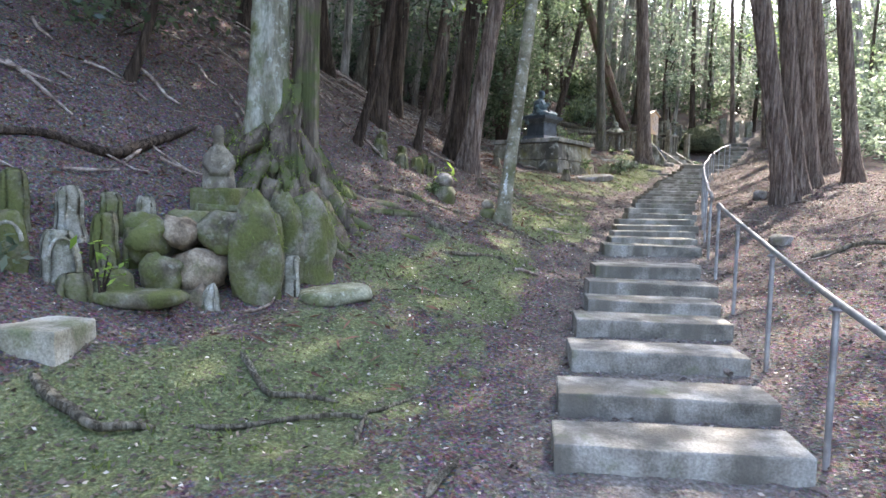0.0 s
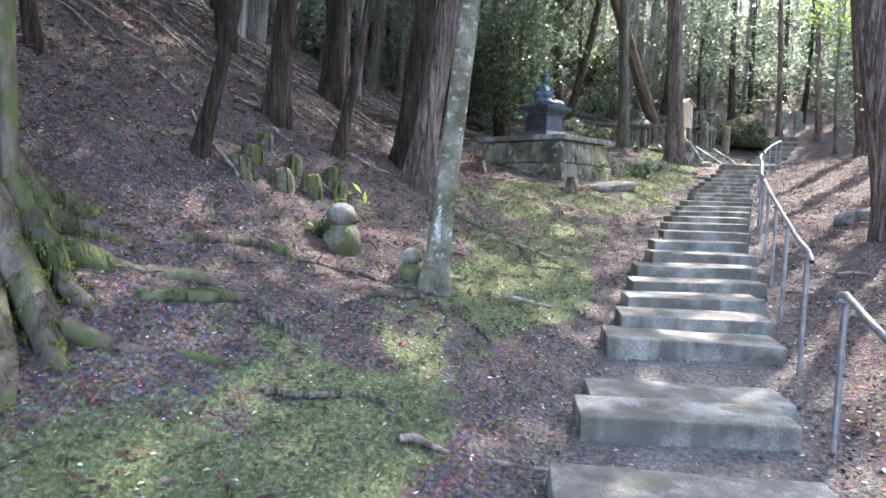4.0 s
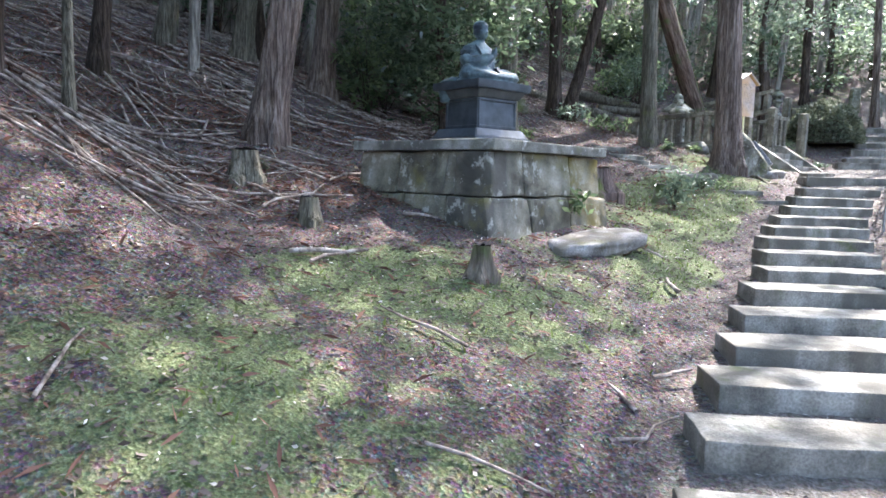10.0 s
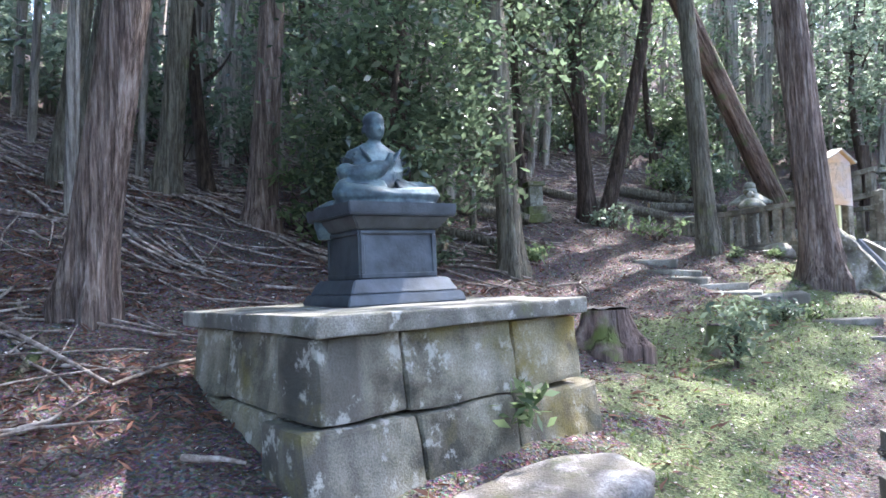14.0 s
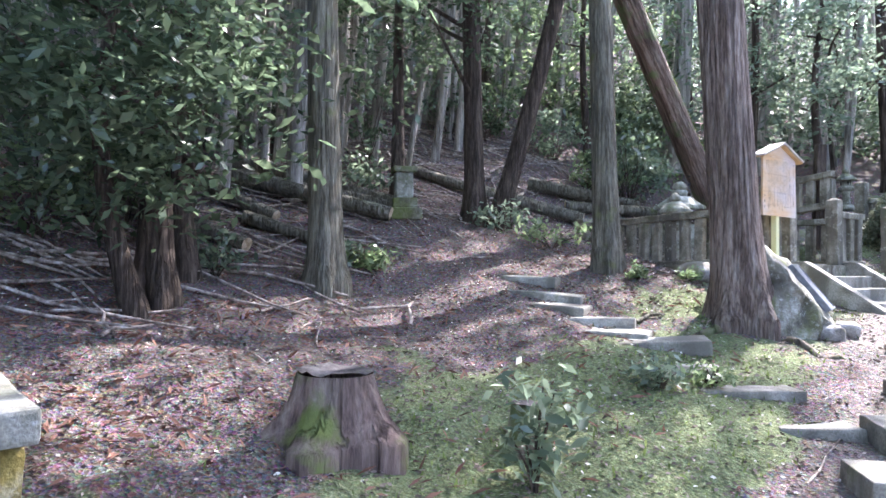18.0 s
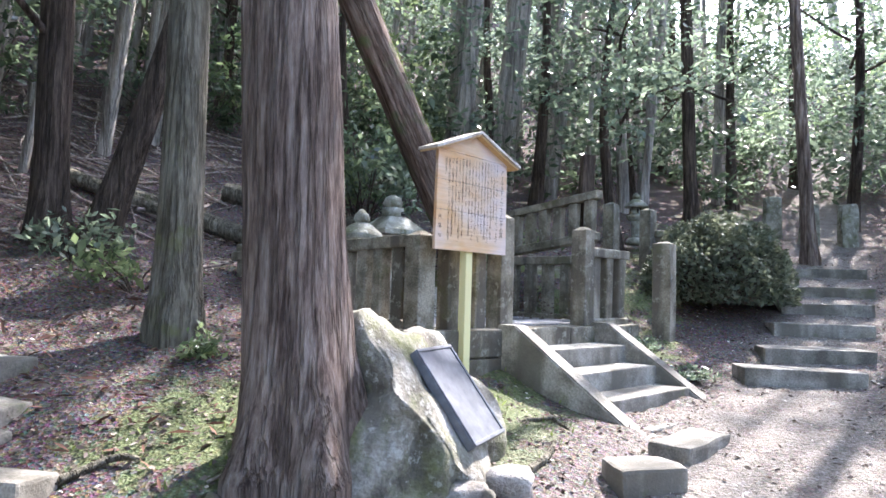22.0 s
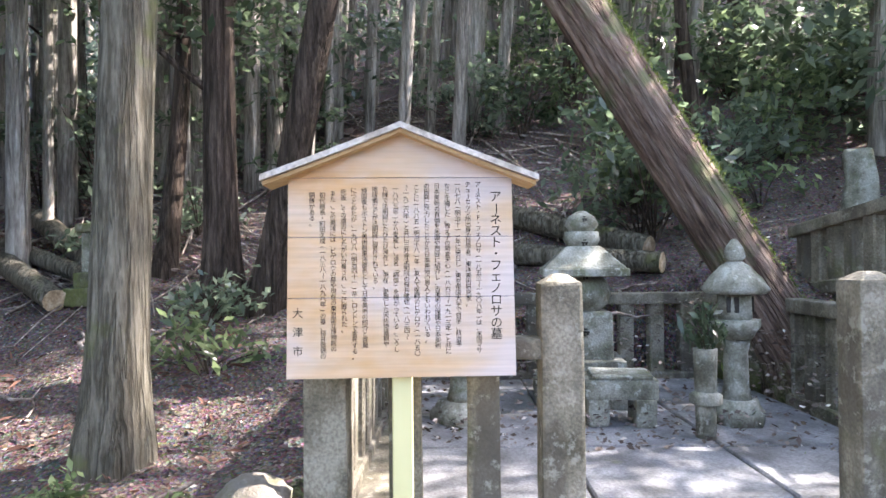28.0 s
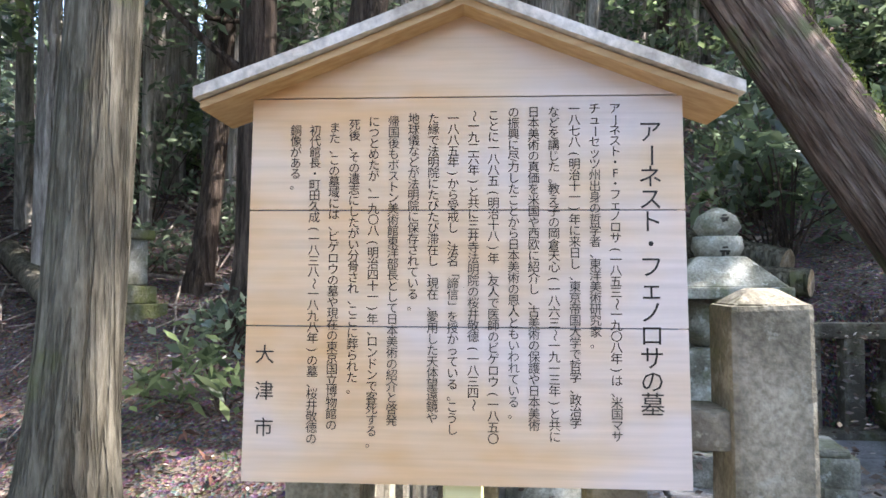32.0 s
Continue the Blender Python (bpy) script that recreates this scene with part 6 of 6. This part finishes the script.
        part("ball", smooth(turned([(0, 0.14 * k), (0.06 * k, 0.145 * k), (0.115 * k, 0.19 * k), (0.125 * k, 0.24 * k), (0.095 * k, 0.30 * k), (0.04 * k, 0.33 * k), (0, 0.333 * k)], 18, "ball")), PALE_ROCK, t)
    for i, (x, y) in enumerate(((-3.5, 8.9), (-3.3, 9.25), (-3.15, 9.5), (-3.65, 9.3), (-3.45, 9.7), (-3.05, 9.85), (-3.8, 9.75), (-3.25, 10.1))):
        slab_stone(x, y, 0.19, 0.13, 0.15 + 0.02 * (i % 3), 20 * i, 60 + i, "small mossy grave marker in a row", MOSSY_ROCK, 0.8, 3)
    # roots
    MB, GB = MOSSY_BARK, GREY_BARK
    for i, (pts, r0, r1, m) in enumerate((
            (((-3.5, 6.2), (-3.1, 6.0), (-2.7, 6.05), (-2.3, 6.3)), 0.13, 0.04, MB), (((-3.4, 6.5), (-2.95, 6.6), (-2.5, 6.9), (-2.1, 7.0)), 0.13, 0.03, MB), (((-3.5, 6.8), (-3.0, 7.3), (-2.6, 7.5)), 0.12, 0.05, MB),
            (((-3.45, 6.1), (-3.2, 5.8), (-2.9, 5.75), (-2.55, 5.85)), 0.12, 0.05, MB), (((-3.2, 7.6), (-2.9, 8.2), (-2.6, 8.4)), 0.10, 0.05, MB), (((-3.0, 7.0), (-2.6, 7.3), (-2.4, 7.7)), 0.09, 0.04, MB),
            (((-2.5, 7.7), (-2.3, 7.35), (-2.05, 7.4), (-1.9, 7.55)), 0.065, 0.05, GB), (((-2.1, 6.9), (-1.8, 7.0), (-1.55, 7.2), (-1.35, 7.1)), 0.05, 0.03, GB),
            (((-1.7, 8.7), (-1.45, 8.35), (-1.5, 8.0)), 0.05, 0.015, GB), (((-1.75, 8.7), (-1.9, 8.35), (-2.0, 8.1)), 0.05, 0.02, GB), (((-1.6, 8.7), (-1.3, 8.45), (-1.1, 8.2)), 0.04, 0.015, GB), (((-1.8, 8.8), (-2.3, 8.6), (-2.8, 8.2)), 0.03, 0.015, GB),
            (((-2.7, 11.45), (-2.2, 11.25), (-1.85, 11.35), (-1.5, 11.2), (-1.1, 10.8)), 0.09, 0.03, MB), (((-1.6, 11.3), (-1.4, 10.9), (-1.35, 10.4)), 0.045, 0.03, GB), (((-2.65, 11.3), (-2.45, 10.8), (-2.0, 10.4)), 0.06, 0.02, GB),
            (((-1.5, 10.9), (-1.2, 10.4), (-1.2, 10.0)), 0.035, 0.015, GB), (((-1.5, 10.3), (-1.1, 10.5), (-0.8, 10.9)), 0.03, 0.012, GB), (((-4.7, 17.0), (-4.2, 16.5), (-3.9, 16.1)), 0.07, 0.03, MB),
            (((1.27, 24.28), (1.47, 24.85), (1.52, 25.23)), 0.05, 0.02, GB), (((1.24, 25.28), (1.43, 25.58), (1.60, 25.33)), 0.03, 0.015, GB), (((0.78, 23.76), (1.09, 23.52), (1.35, 23.60)), 0.07, 0.03, MB), (((0.33, 23.71), (0.09, 23.40), (0.05, 23.03)), 0.08, 0.03, MB))):
        root(pts, r0 * (0.55 if m is GB else 0.8), r1 * 0.6, "twisting surface root over moss and litter" if m is GB else "thick moss-covered surface root", m, 300 + i)
    for i, (pts, r0) in enumerate(((((-2.6, 4.0), (-2.2, 3.7), (-1.8, 3.75)), 0.025), (((-2.4, 3.2), (-1.9, 3.5), (-1.5, 3.6)), 0.02), (((-3.3, 3.1), (-2.7, 2.9), (-2.5, 3.1)), 0.035), (((-1.0, 2.9), (-0.95, 3.3)), 0.02), (((-1.5, 3.3), (-1.6, 3.7), (-1.4, 4.0)), 0.015),
                                   (((-0.61, 23.13), (-0.43, 23.52), (-0.31, 23.72), (-0.18, 23.74)), 0.025), (((-4.5, 6.2), (-4.6, 5.2), (-4.88, 4.95), (-5.1, 4.4), (-5.6, 3.6)), 0.045), (((1.7, 8.0), (2.1, 8.3), (2.6, 8.2)), 0.04))):
        root(pts, r0, r0 * 0.5, "fallen bare branch on the ground", DARK_BARK if r0 == 0.045 else GREY_BARK, 340 + i, r0, "fallen_branch")


build_first_bend()


# ---- old slabs of the side path, logs and shrubs of the clearing ----
def build_clearing():
    rng = random.Random(5)
    for i, (x, y, w, d, turn, lift) in enumerate(((-1.66, 24.12, 0.62, 0.26, 5, 0.05), (-1.44, 23.78, 0.92, 0.24, 3, 0.06), (-1.12, 23.53, 0.52, 0.34, 0, 0.03), (-0.86, 23.34, 0.95, 0.26, 10, 0.06), (-0.5, 23.14, 0.58, 0.32, 4, 0.03), (-0.2, 22.97, 1.0, 0.25, 20, 0.06), (0.15, 22.6, 0.5, 0.34, 8, 0.02), (0.58, 22.38, 0.78, 0.25, 32, 0.05), (1.0, 22.03, 0.5, 0.32, 18, 0.03))):
        bm = bmesh.new()
        box(bm, -w / 2, w / 2, -d / 2, d / 2, -0.13, 0.0, 0.018, 2, 0.014, 70 + i, 2)
        solid("stone_slab", bm, STEP_STONE, "old grey stone slab half sunk in the mossy ground", "slab", pose(x, y, ground_z(x, y) + 0.012 + lift * 0.45, rng.uniform(-4, 4), rng.uniform(-4, 4), turn), "slabs of the side path")
    # blocks before the terrace steps
    for i, (x, y, w, d, h, turn) in enumerate(((2.27, 25.6, 0.6, 0.26, 0.07, 62), (1.98, 24.9, 0.36, 0.26, 0.12, 30))):
        bm = bmesh.new()
        box(bm, -w / 2, w / 2, -d / 2, d / 2, -0.1, h, 0.02, 2, 0.02, 90 + i, 2)
        solid("stone_block", bm, STEP_STONE, "rough grey stone block at the foot of the terrace", "block", pose(x, y, ground_z(x, y), 0, 0, turn))
    for i, (x, y, r) in enumerate(((1.36, 24.42, 0.13), (1.22, 24.18, 0.12), (2.35, 14.2, 0.16), (2.65, 14.3, 0.14), (-0.07, 25.49, 0.2), (1.6, 8.9, 0.12))):
        rock("loose_rock", pose(x, y, ground_z(x, y) + r * 0.3, 0, 0, 40 * i), (r, r * 0.8, r * 0.7), 95 + i, PALE_ROCK, "loose pale rock on the ground", "rock", 3, 0.3)
    # felled logs on the hillside
    for i, (x, y, l, r, turn) in enumerate(((-4.96, 24.25, 2.4, 0.12, 20), (-4.91, 24.62, 2.2, 0.10, 26), (-5.21, 24.77, 2.6, 0.13, 15), (-3.02, 27.88, 1.8, 0.12, 10), (-1.86, 28.85, 1.6, 0.11, 25), (-4.21, 23.33, 1.6, 0.09, 12), (-5.27, 22.29, 2.0, 0.10, 10), (-5.76, 23.33, 2.0, 0.10, 8), (-2.44, 29.14, 2.0, 0.13, 14), (-4.27, 27.63, 1.9, 0.1, 4))):
        t = thing("felled_log", "felled grey log lying on the hillside", "log", group="felled logs")
        a = np.array([x - l / 2 * math.cos(radians(turn)), y - l / 2 * math.sin(radians(turn)), 0])
        b = np.array([x + l / 2 * math.cos(radians(turn)), y + l / 2 * math.sin(radians(turn)), 0])
        a[2], b[2] = ground_z(a[0], a[1]) + r, ground_z(b[0], b[1]) + r
        u = np.linspace(0, 1, 8)[:, None]
        v, f = tube(a * (1 - u) + b * u, np.linspace(r, r * 0.85, 8), 12, 0.06, None, i)
        part("bark", smooth(mesh_of("bark", v, f)), GREY_BARK, t)
        for k, q in ((0, a), (-1, b)):
            ring = v[:12] if k == 0 else v[-12:]
            part("end_grain", mesh_of("end", np.concatenate([ring, [ring.mean(0)]]), np.stack([np.arange(12), (np.arange(12) + 1) % 12, np.full(12, 12)], 1)), END_GRAIN, t, "pale sawn end")
    # small stone monument up the slope
    b = on_ground(-3.86, 25.03)
    t = thing("stone_monument", "small mossy stone monument on a stepped base", "monument", pose(*b, 0, 0, 40))
    for name, w, h, z in (("base", 0.46, 0.16, -0.05), ("plinth", 0.34, 0.14, 0.11), ("shaft", 0.24, 0.36, 0.25), ("cap", 0.32, 0.08, 0.61)):
        bm = bmesh.new()
        box(bm, -w / 2, w / 2, -w / 2, w / 2, z, z + h, 0.015, 2, 0.008, int(w * 90), 2)
        part(name, bm, MOSSY_ROCK if name != "shaft" else OLD_STONE, t)


def shrub(x, y, r, h, seed, leaf, label, n=18, per=16, size=0.1, name="shrub", kind=""):
    b = on_ground(x, y)
    rng = np.random.RandomState(seed)
    t = thing(name, label, "shrub", pose(*b))
    pts, cl = crown_points((0, 0, h * 0.55), (r, r, h * 0.5), n, per, size * 0.9, rng, 0.3)
    pts[:, 2] = np.maximum(pts[:, 2], 0.03)
    v, f = leaf_arrays(pts, size, rng, 0.7, 2.3)
    part("leaves", mesh_of("leaves", v, f), leaf, t)
    tw = []
    for c in cl[:10]:
        tw.append(tube(np.array([[0, 0, -0.05], [c[0] * 0.4, c[1] * 0.4, c[2] * 0.5], c]), [0.010, 0.007, 0.004], 5))
    v, f = joined(tw)
    part("stem", mesh_of("stem", v, f), DARK_BARK, t)
    return t


def build_shrubs():
    for i, (x, y, r, h, lf, size) in enumerate((
            (-0.30, 20.35, 0.16, 0.62, 0, 0.10), (0.05, 22.00, 0.14, 0.22, 0, 0.07), (0.35, 22.3, 0.18, 0.16, 1, 0.06),
            (-0.62, 24.75, 0.09, 0.16, 1, 0.06), (-0.12, 25.12, 0.07, 0.14, 1, 0.06), (-1.92, 25.63, 0.5, 0.35, 1, 0.1), (-2.67, 25.72, 0.45, 0.4, 0, 0.1), (-4.70, 25.11, 0.5, 0.5, 0, 0.11), (-3.30, 23.44, 0.25, 0.2, 1, 0.09), (-5.18, 26.06, 0.6, 0.8, 0, 0.11),
            (-4.15, 3.35, 0.22, 0.22, 0, 0.10), (2.03, 27.76, 0.14, 0.12, 0, 0.05), (2.45, 27.36, 0.16, 0.10, 0, 0.05), (-2.58, 30.22, 0.6, 0.6, 1, 0.1), (-1.48, 31.00, 0.6, 0.5, 1, 0.1), (0.39, 29.95, 0.5, 0.35, 1, 0.09), (-2.7, 8.85, 0.06, 0.16, 1, 0.05),
            (-3.63, 23.13, 0.25, 0.3, 0, 0.1), (-4.12, 21.88, 0.3, 0.4, 0, 0.1))):
        shrub(x, y, r, h, 400 + i, (LEAF_SOFT, LEAF_MID, LEAF_BRIGHT)[lf], ("low glossy-leaved seedling shrub", "low green undergrowth plant", "small plant with bright fresh leaves")[lf], size=size)
    shrub(-3.62, 3.95, 0.09, 0.60, 480, LEAF_BRIGHT, "thin upright seedling with fresh yellow-green leaves", 5, 7, 0.07)
    shrub(-2.62, 9.25, 0.10, 0.42, 481, LEAF_BRIGHT, "thin seedling with fresh yellow-green leaves beside a ball stone", 3, 6, 0.09)
    rng = random.Random(15)
    for i in range(34):
        x, y = (rng.uniform(-8.5, -1.6), rng.uniform(29.6, 35)) if i < 18 else (rng.uniform(-9.5, -5.2), rng.uniform(20.5, 29))
        shrub(x, y, rng.uniform(0.5, 0.95), rng.uniform(0.8, 2.0), 500 + i, (LEAF_SOFT, LEAF_DARK, LEAF_MID)[i % 3], "evergreen bush on the litter-strewn hillside", 30, 22, 0.13)
    # spray growing out of the pedestal's joint
    rng = np.random.RandomState(9)
    c = BASE_M @ Vector((1.2, -0.16, 2.22))
    pts, _ = crown_points((0, 0, 0), (0.14, 0.14, 0.10), 9, 8, 0.05, rng)
    v, f = leaf_arrays(pts, 0.11, rng, 0.8, 2.6)
    solid("joint_plant", mesh_of("joint_plant", v, f), LEAF_MID, "leafy spray growing from the pedestal's joint", "plant", Matrix.Translation(c))
    # clipped dome beside the upper path
    b = on_ground(2.92, 30.3, -0.12)
    t = thing("clipped_bush", "broad clipped evergreen dome beside the upper steps", "bush", pose(*b))
    rng = np.random.RandomState(77)
    u = rng.normal(size=(15000, 3))
    u /= np.linalg.norm(u, axis=1)[:, None]
    u[:, 2] = np.abs(u[:, 2])
    rr = 0.82 + 0.18 * rng.rand(len(u)) + 0.07 * np.sin(u[:, 0] * 9) * np.sin(u[:, 1] * 8 + 1)
    v, f = leaf_arrays(u * rr[:, None] * np.array([0.95, 1.4, 1.12]), 0.07, rng, 0.8, 2.0)
    part("leaves", mesh_of("leaves", v, f), LEAF_GREY, t)
    v, f = loft([(0, 0, 0.0, 0.7, 1.0, 1.0), (0, 0, 0.4, 0.62, 0.9, 1.0), (0, 0, 0.7, 0.4, 0.55, 1.0)], 20)
    part("core", mesh_of("core", v, f), DARK_BARK, t)


def build_upper():
    """The second fenced plot up the slope, and its posts."""
    a, b = Vector((-0.30, 29.77)), Vector((1.52, 28.74))
    d = (b - a)
    ang = math.degrees(math.atan2(d.y, d.x))
    z = 3.92
    fence("stone_fence", Matrix.Translation((a.x, a.y, z)) @ pose(0, 0, 0, 0, 0, ang), d.length, "granite fence of the upper plot on a grassy bank", gap=0.2, h=0.52, slope=0.12)
    for x, y, h in ((1.60, 30.73, 0.85), (2.09, 30.66, 0.75)):
        stone_post(0, 0, h, 0.17, label="square granite post of the upper plot", m=Matrix.Translation((x, y, 3.98)), turn=ang)
    fence("stone_fence", Matrix.Translation((2.18, 30.67, 3.93)) @ pose(0, 0, 0, 0, 0, 35), 1.5, "granite fence of the upper plot behind the bush", gap=0.2, h=0.5)
    lantern(Matrix.Translation((1.93, 31.60, 4.3)), 0.8, "small stone lantern in the upper plot", 1.0)
    slab_stone(-0.6, 31.2, 0.28, 0.12, 0.6, 35, 81, "upright stone slab behind the leaning cedar", OLD_STONE, 0.85)
    bm = bmesh.new()
    box(bm, -0.075, 0.075, -0.06, 0.06, -0.2, 1.45, 0.01, 1, 0.01, 4, 2)
    solid("wooden_post", bm, DARK_BARK, "dark weathered wooden post behind the gate", "post", pose(1.34, 28.96, 3.70, 0, 2, 30))
    # bank of earth under the upper plot
    rock("earth_bank", pose(0.72, 30.99, 3.4, 0, 0, 35), (2.2, 1.6, 0.62), 85, MOSSY_ROCK, "mossy earth bank below the upper plot", "bank", 4, 0.12, 0.75)
    for x, y in ((4.78, 33.78), (4.27, 34.18), (5.34, 33.67)):
        slab_stone(x, y, 0.3, 0.2, 0.7, 20, 82 + int(x), "old grave stone beyond the upper path", OLD_STONE, 0.85)


LEAF_GREY = leafy("leaf_grey", (0.055, 0.068, 0.042), (0.15, 0.165, 0.11), 0.65, 0.35, 0.3)
END_GRAIN = stained("end_grain", (0.36, 0.27, 0.17), (0.24, 0.17, 0.10), (0.48, 0.39, 0.28), 14.0, 0.85)
build_clearing()
build_shrubs()
build_upper()


# ---- litter, moss and twigs on the ground ----
def scatter(n, x0, x1, y0, y1, rng, keep):
    x, y = rng.uniform(x0, x1, n), rng.uniform(y0, y1, n)
    k = rng.rand(n) < keep(path_x(y) - x, y)
    return x[k], y[k]


def build_litter():
    rng = np.random.RandomState(21)

    def lay(name, n, size, mat, label, keep, flat=0.12, long=2.0, up=0.012, box_=(-8.5, 5.5, 0.5, 33)):
        x, y = scatter(n, *box_, rng, keep)
        z = land(x, y) + relief(x, y) + up * (0.4 + rng.rand(len(x)))
        v, f = leaf_arrays(np.stack([x, y, z], 1), size, rng, flat, long)
        solid(name, mesh_of(name, v, f), mat, label, "litter", kind="stuff")

    lay("leaf_litter", 230000, 0.038, LITTER, "fallen brown leaves over the forest floor", lambda d, y: np.where(np.abs(d) < 0.55, 0.12, np.where(d < 0, 0.7, np.where(d < 2.5, 0.6, 0.9))))
    lay("pale_leaves", 42000, 0.03, PALE_LITTER, "scattered pale dry leaves and petals", lambda d, y: np.where(np.abs(d) < 0.6, 0.45, 0.55))
    lay("moss_tufts", 70000, 0.05, MOSS_BLADE, "low moss and grass tufts on the bank", lambda d, y: np.clip((d - 0.75) / 0.5, 0, 1) * np.clip((3.6 - d) / 1.6, 0.04, 1) * (0.2 + 0.25 * np.sin(d * 3.1 + np.sin(y * 1.9) * 1.5) * np.sin(y * 2.3 + 1) + sum(np.exp(-((path_x(y) - d - px) ** 2 + (y - py) ** 2) / (r * r)) for px, py, r in MOSS_PATCHES)), 2.5, 4.0, 0.02)
    lay("cedar_fronds", 85000, 0.11, RED_FROND, "fallen red-brown cedar fronds below the slope", lambda d, y: np.clip((d - 3.0) / 0.8, 0, 1) * np.exp(-((y - 17.6) / 3.2) ** 2) * (0.55 + 0.45 * np.sin(d * 2.3 + y)) + 0.10 * (d > 1.5), 0.25, 6.0, 0.03, (-8.5, 0.5, 4, 26))
    # fallen twigs and branches on the slope
    pieces, big = [], 0
    x, y = scatter(5200, -11.5, 4.5, 1, 31, rng, lambda d, y: np.where(d > 4.2, 0.8, np.where(np.abs(d) < 0.7, 0.04, 0.11)) * np.where((y > 14) & (d > 4), 1.0, 0.55) * np.where((y > 17.5) & (d < 6.0), 0.2, 1.0))
    for i in range(len(x)):
        l, a = rng.uniform(0.25, 1.5) * (1.2 if y[i] > 14 and x[i] < -3.5 else 0.5), rng.uniform(0, np.pi) if x[i] > -3.5 else rng.normal(0.3, 0.6)
        r = rng.uniform(0.005, 0.02)
        q = np.array([[x[i] + math.cos(a) * l * k + rng.normal() * 0.02, y[i] + math.sin(a) * l * k + rng.normal() * 0.02] for k in (-0.5, -0.15, 0.2, 0.5)])
        zz = land(q[:, 0], q[:, 1]) + relief(q[:, 0], q[:, 1]) + r + rng.uniform(0, 0.05) + np.array([0, 0.02, 0.02, 0.05]) * rng.rand()
        twig = tube(np.column_stack([q, zz]), [r, r, r * 0.8, r * 0.5], 6)
        if abs(x[i] + 1.47) < 0.9 and abs(y[i] - 15.35) < 0.9:
            continue  # clear of the small stump
        if l > 0.75 and r > 0.009 and big < 220 and x[i] < -3.2:
            big += 1
            solid("fallen_stick", smooth(mesh_of("fallen_stick", *twig)), TWIG, "dead grey stick lying on the litter", "stick", group="sticks on the slope")
        else:
            pieces.append(twig)
    v, f = joined(pieces)
    solid("fallen_twigs", mesh_of("fallen_twigs", v, f), TWIG, "dead twigs and branches strewn over the slope", "litter", kind="stuff")


LITTER = leafy("litter", (0.055, 0.04, 0.035), (0.20, 0.16, 0.135), 0.75, 0.1, 0.3)
RED_FROND = leafy("red_frond", (0.07, 0.034, 0.026), (0.24, 0.125, 0.09), 0.8, 0.1, 0.2)
PALE_LITTER = leafy("pale_litter", (0.34, 0.27, 0.22), (0.66, 0.61, 0.55), 0.6, 0.15, 0.4)
MOSS_BLADE = leafy("moss_blade", (0.055, 0.078, 0.024), (0.17, 0.215, 0.066), 0.7, 0.35, 0.2)
TWIG = stained("twig", (0.25, 0.20, 0.17), (0.11, 0.08, 0.065), (0.42, 0.37, 0.33), 12.0, 0.9)
build_litter()
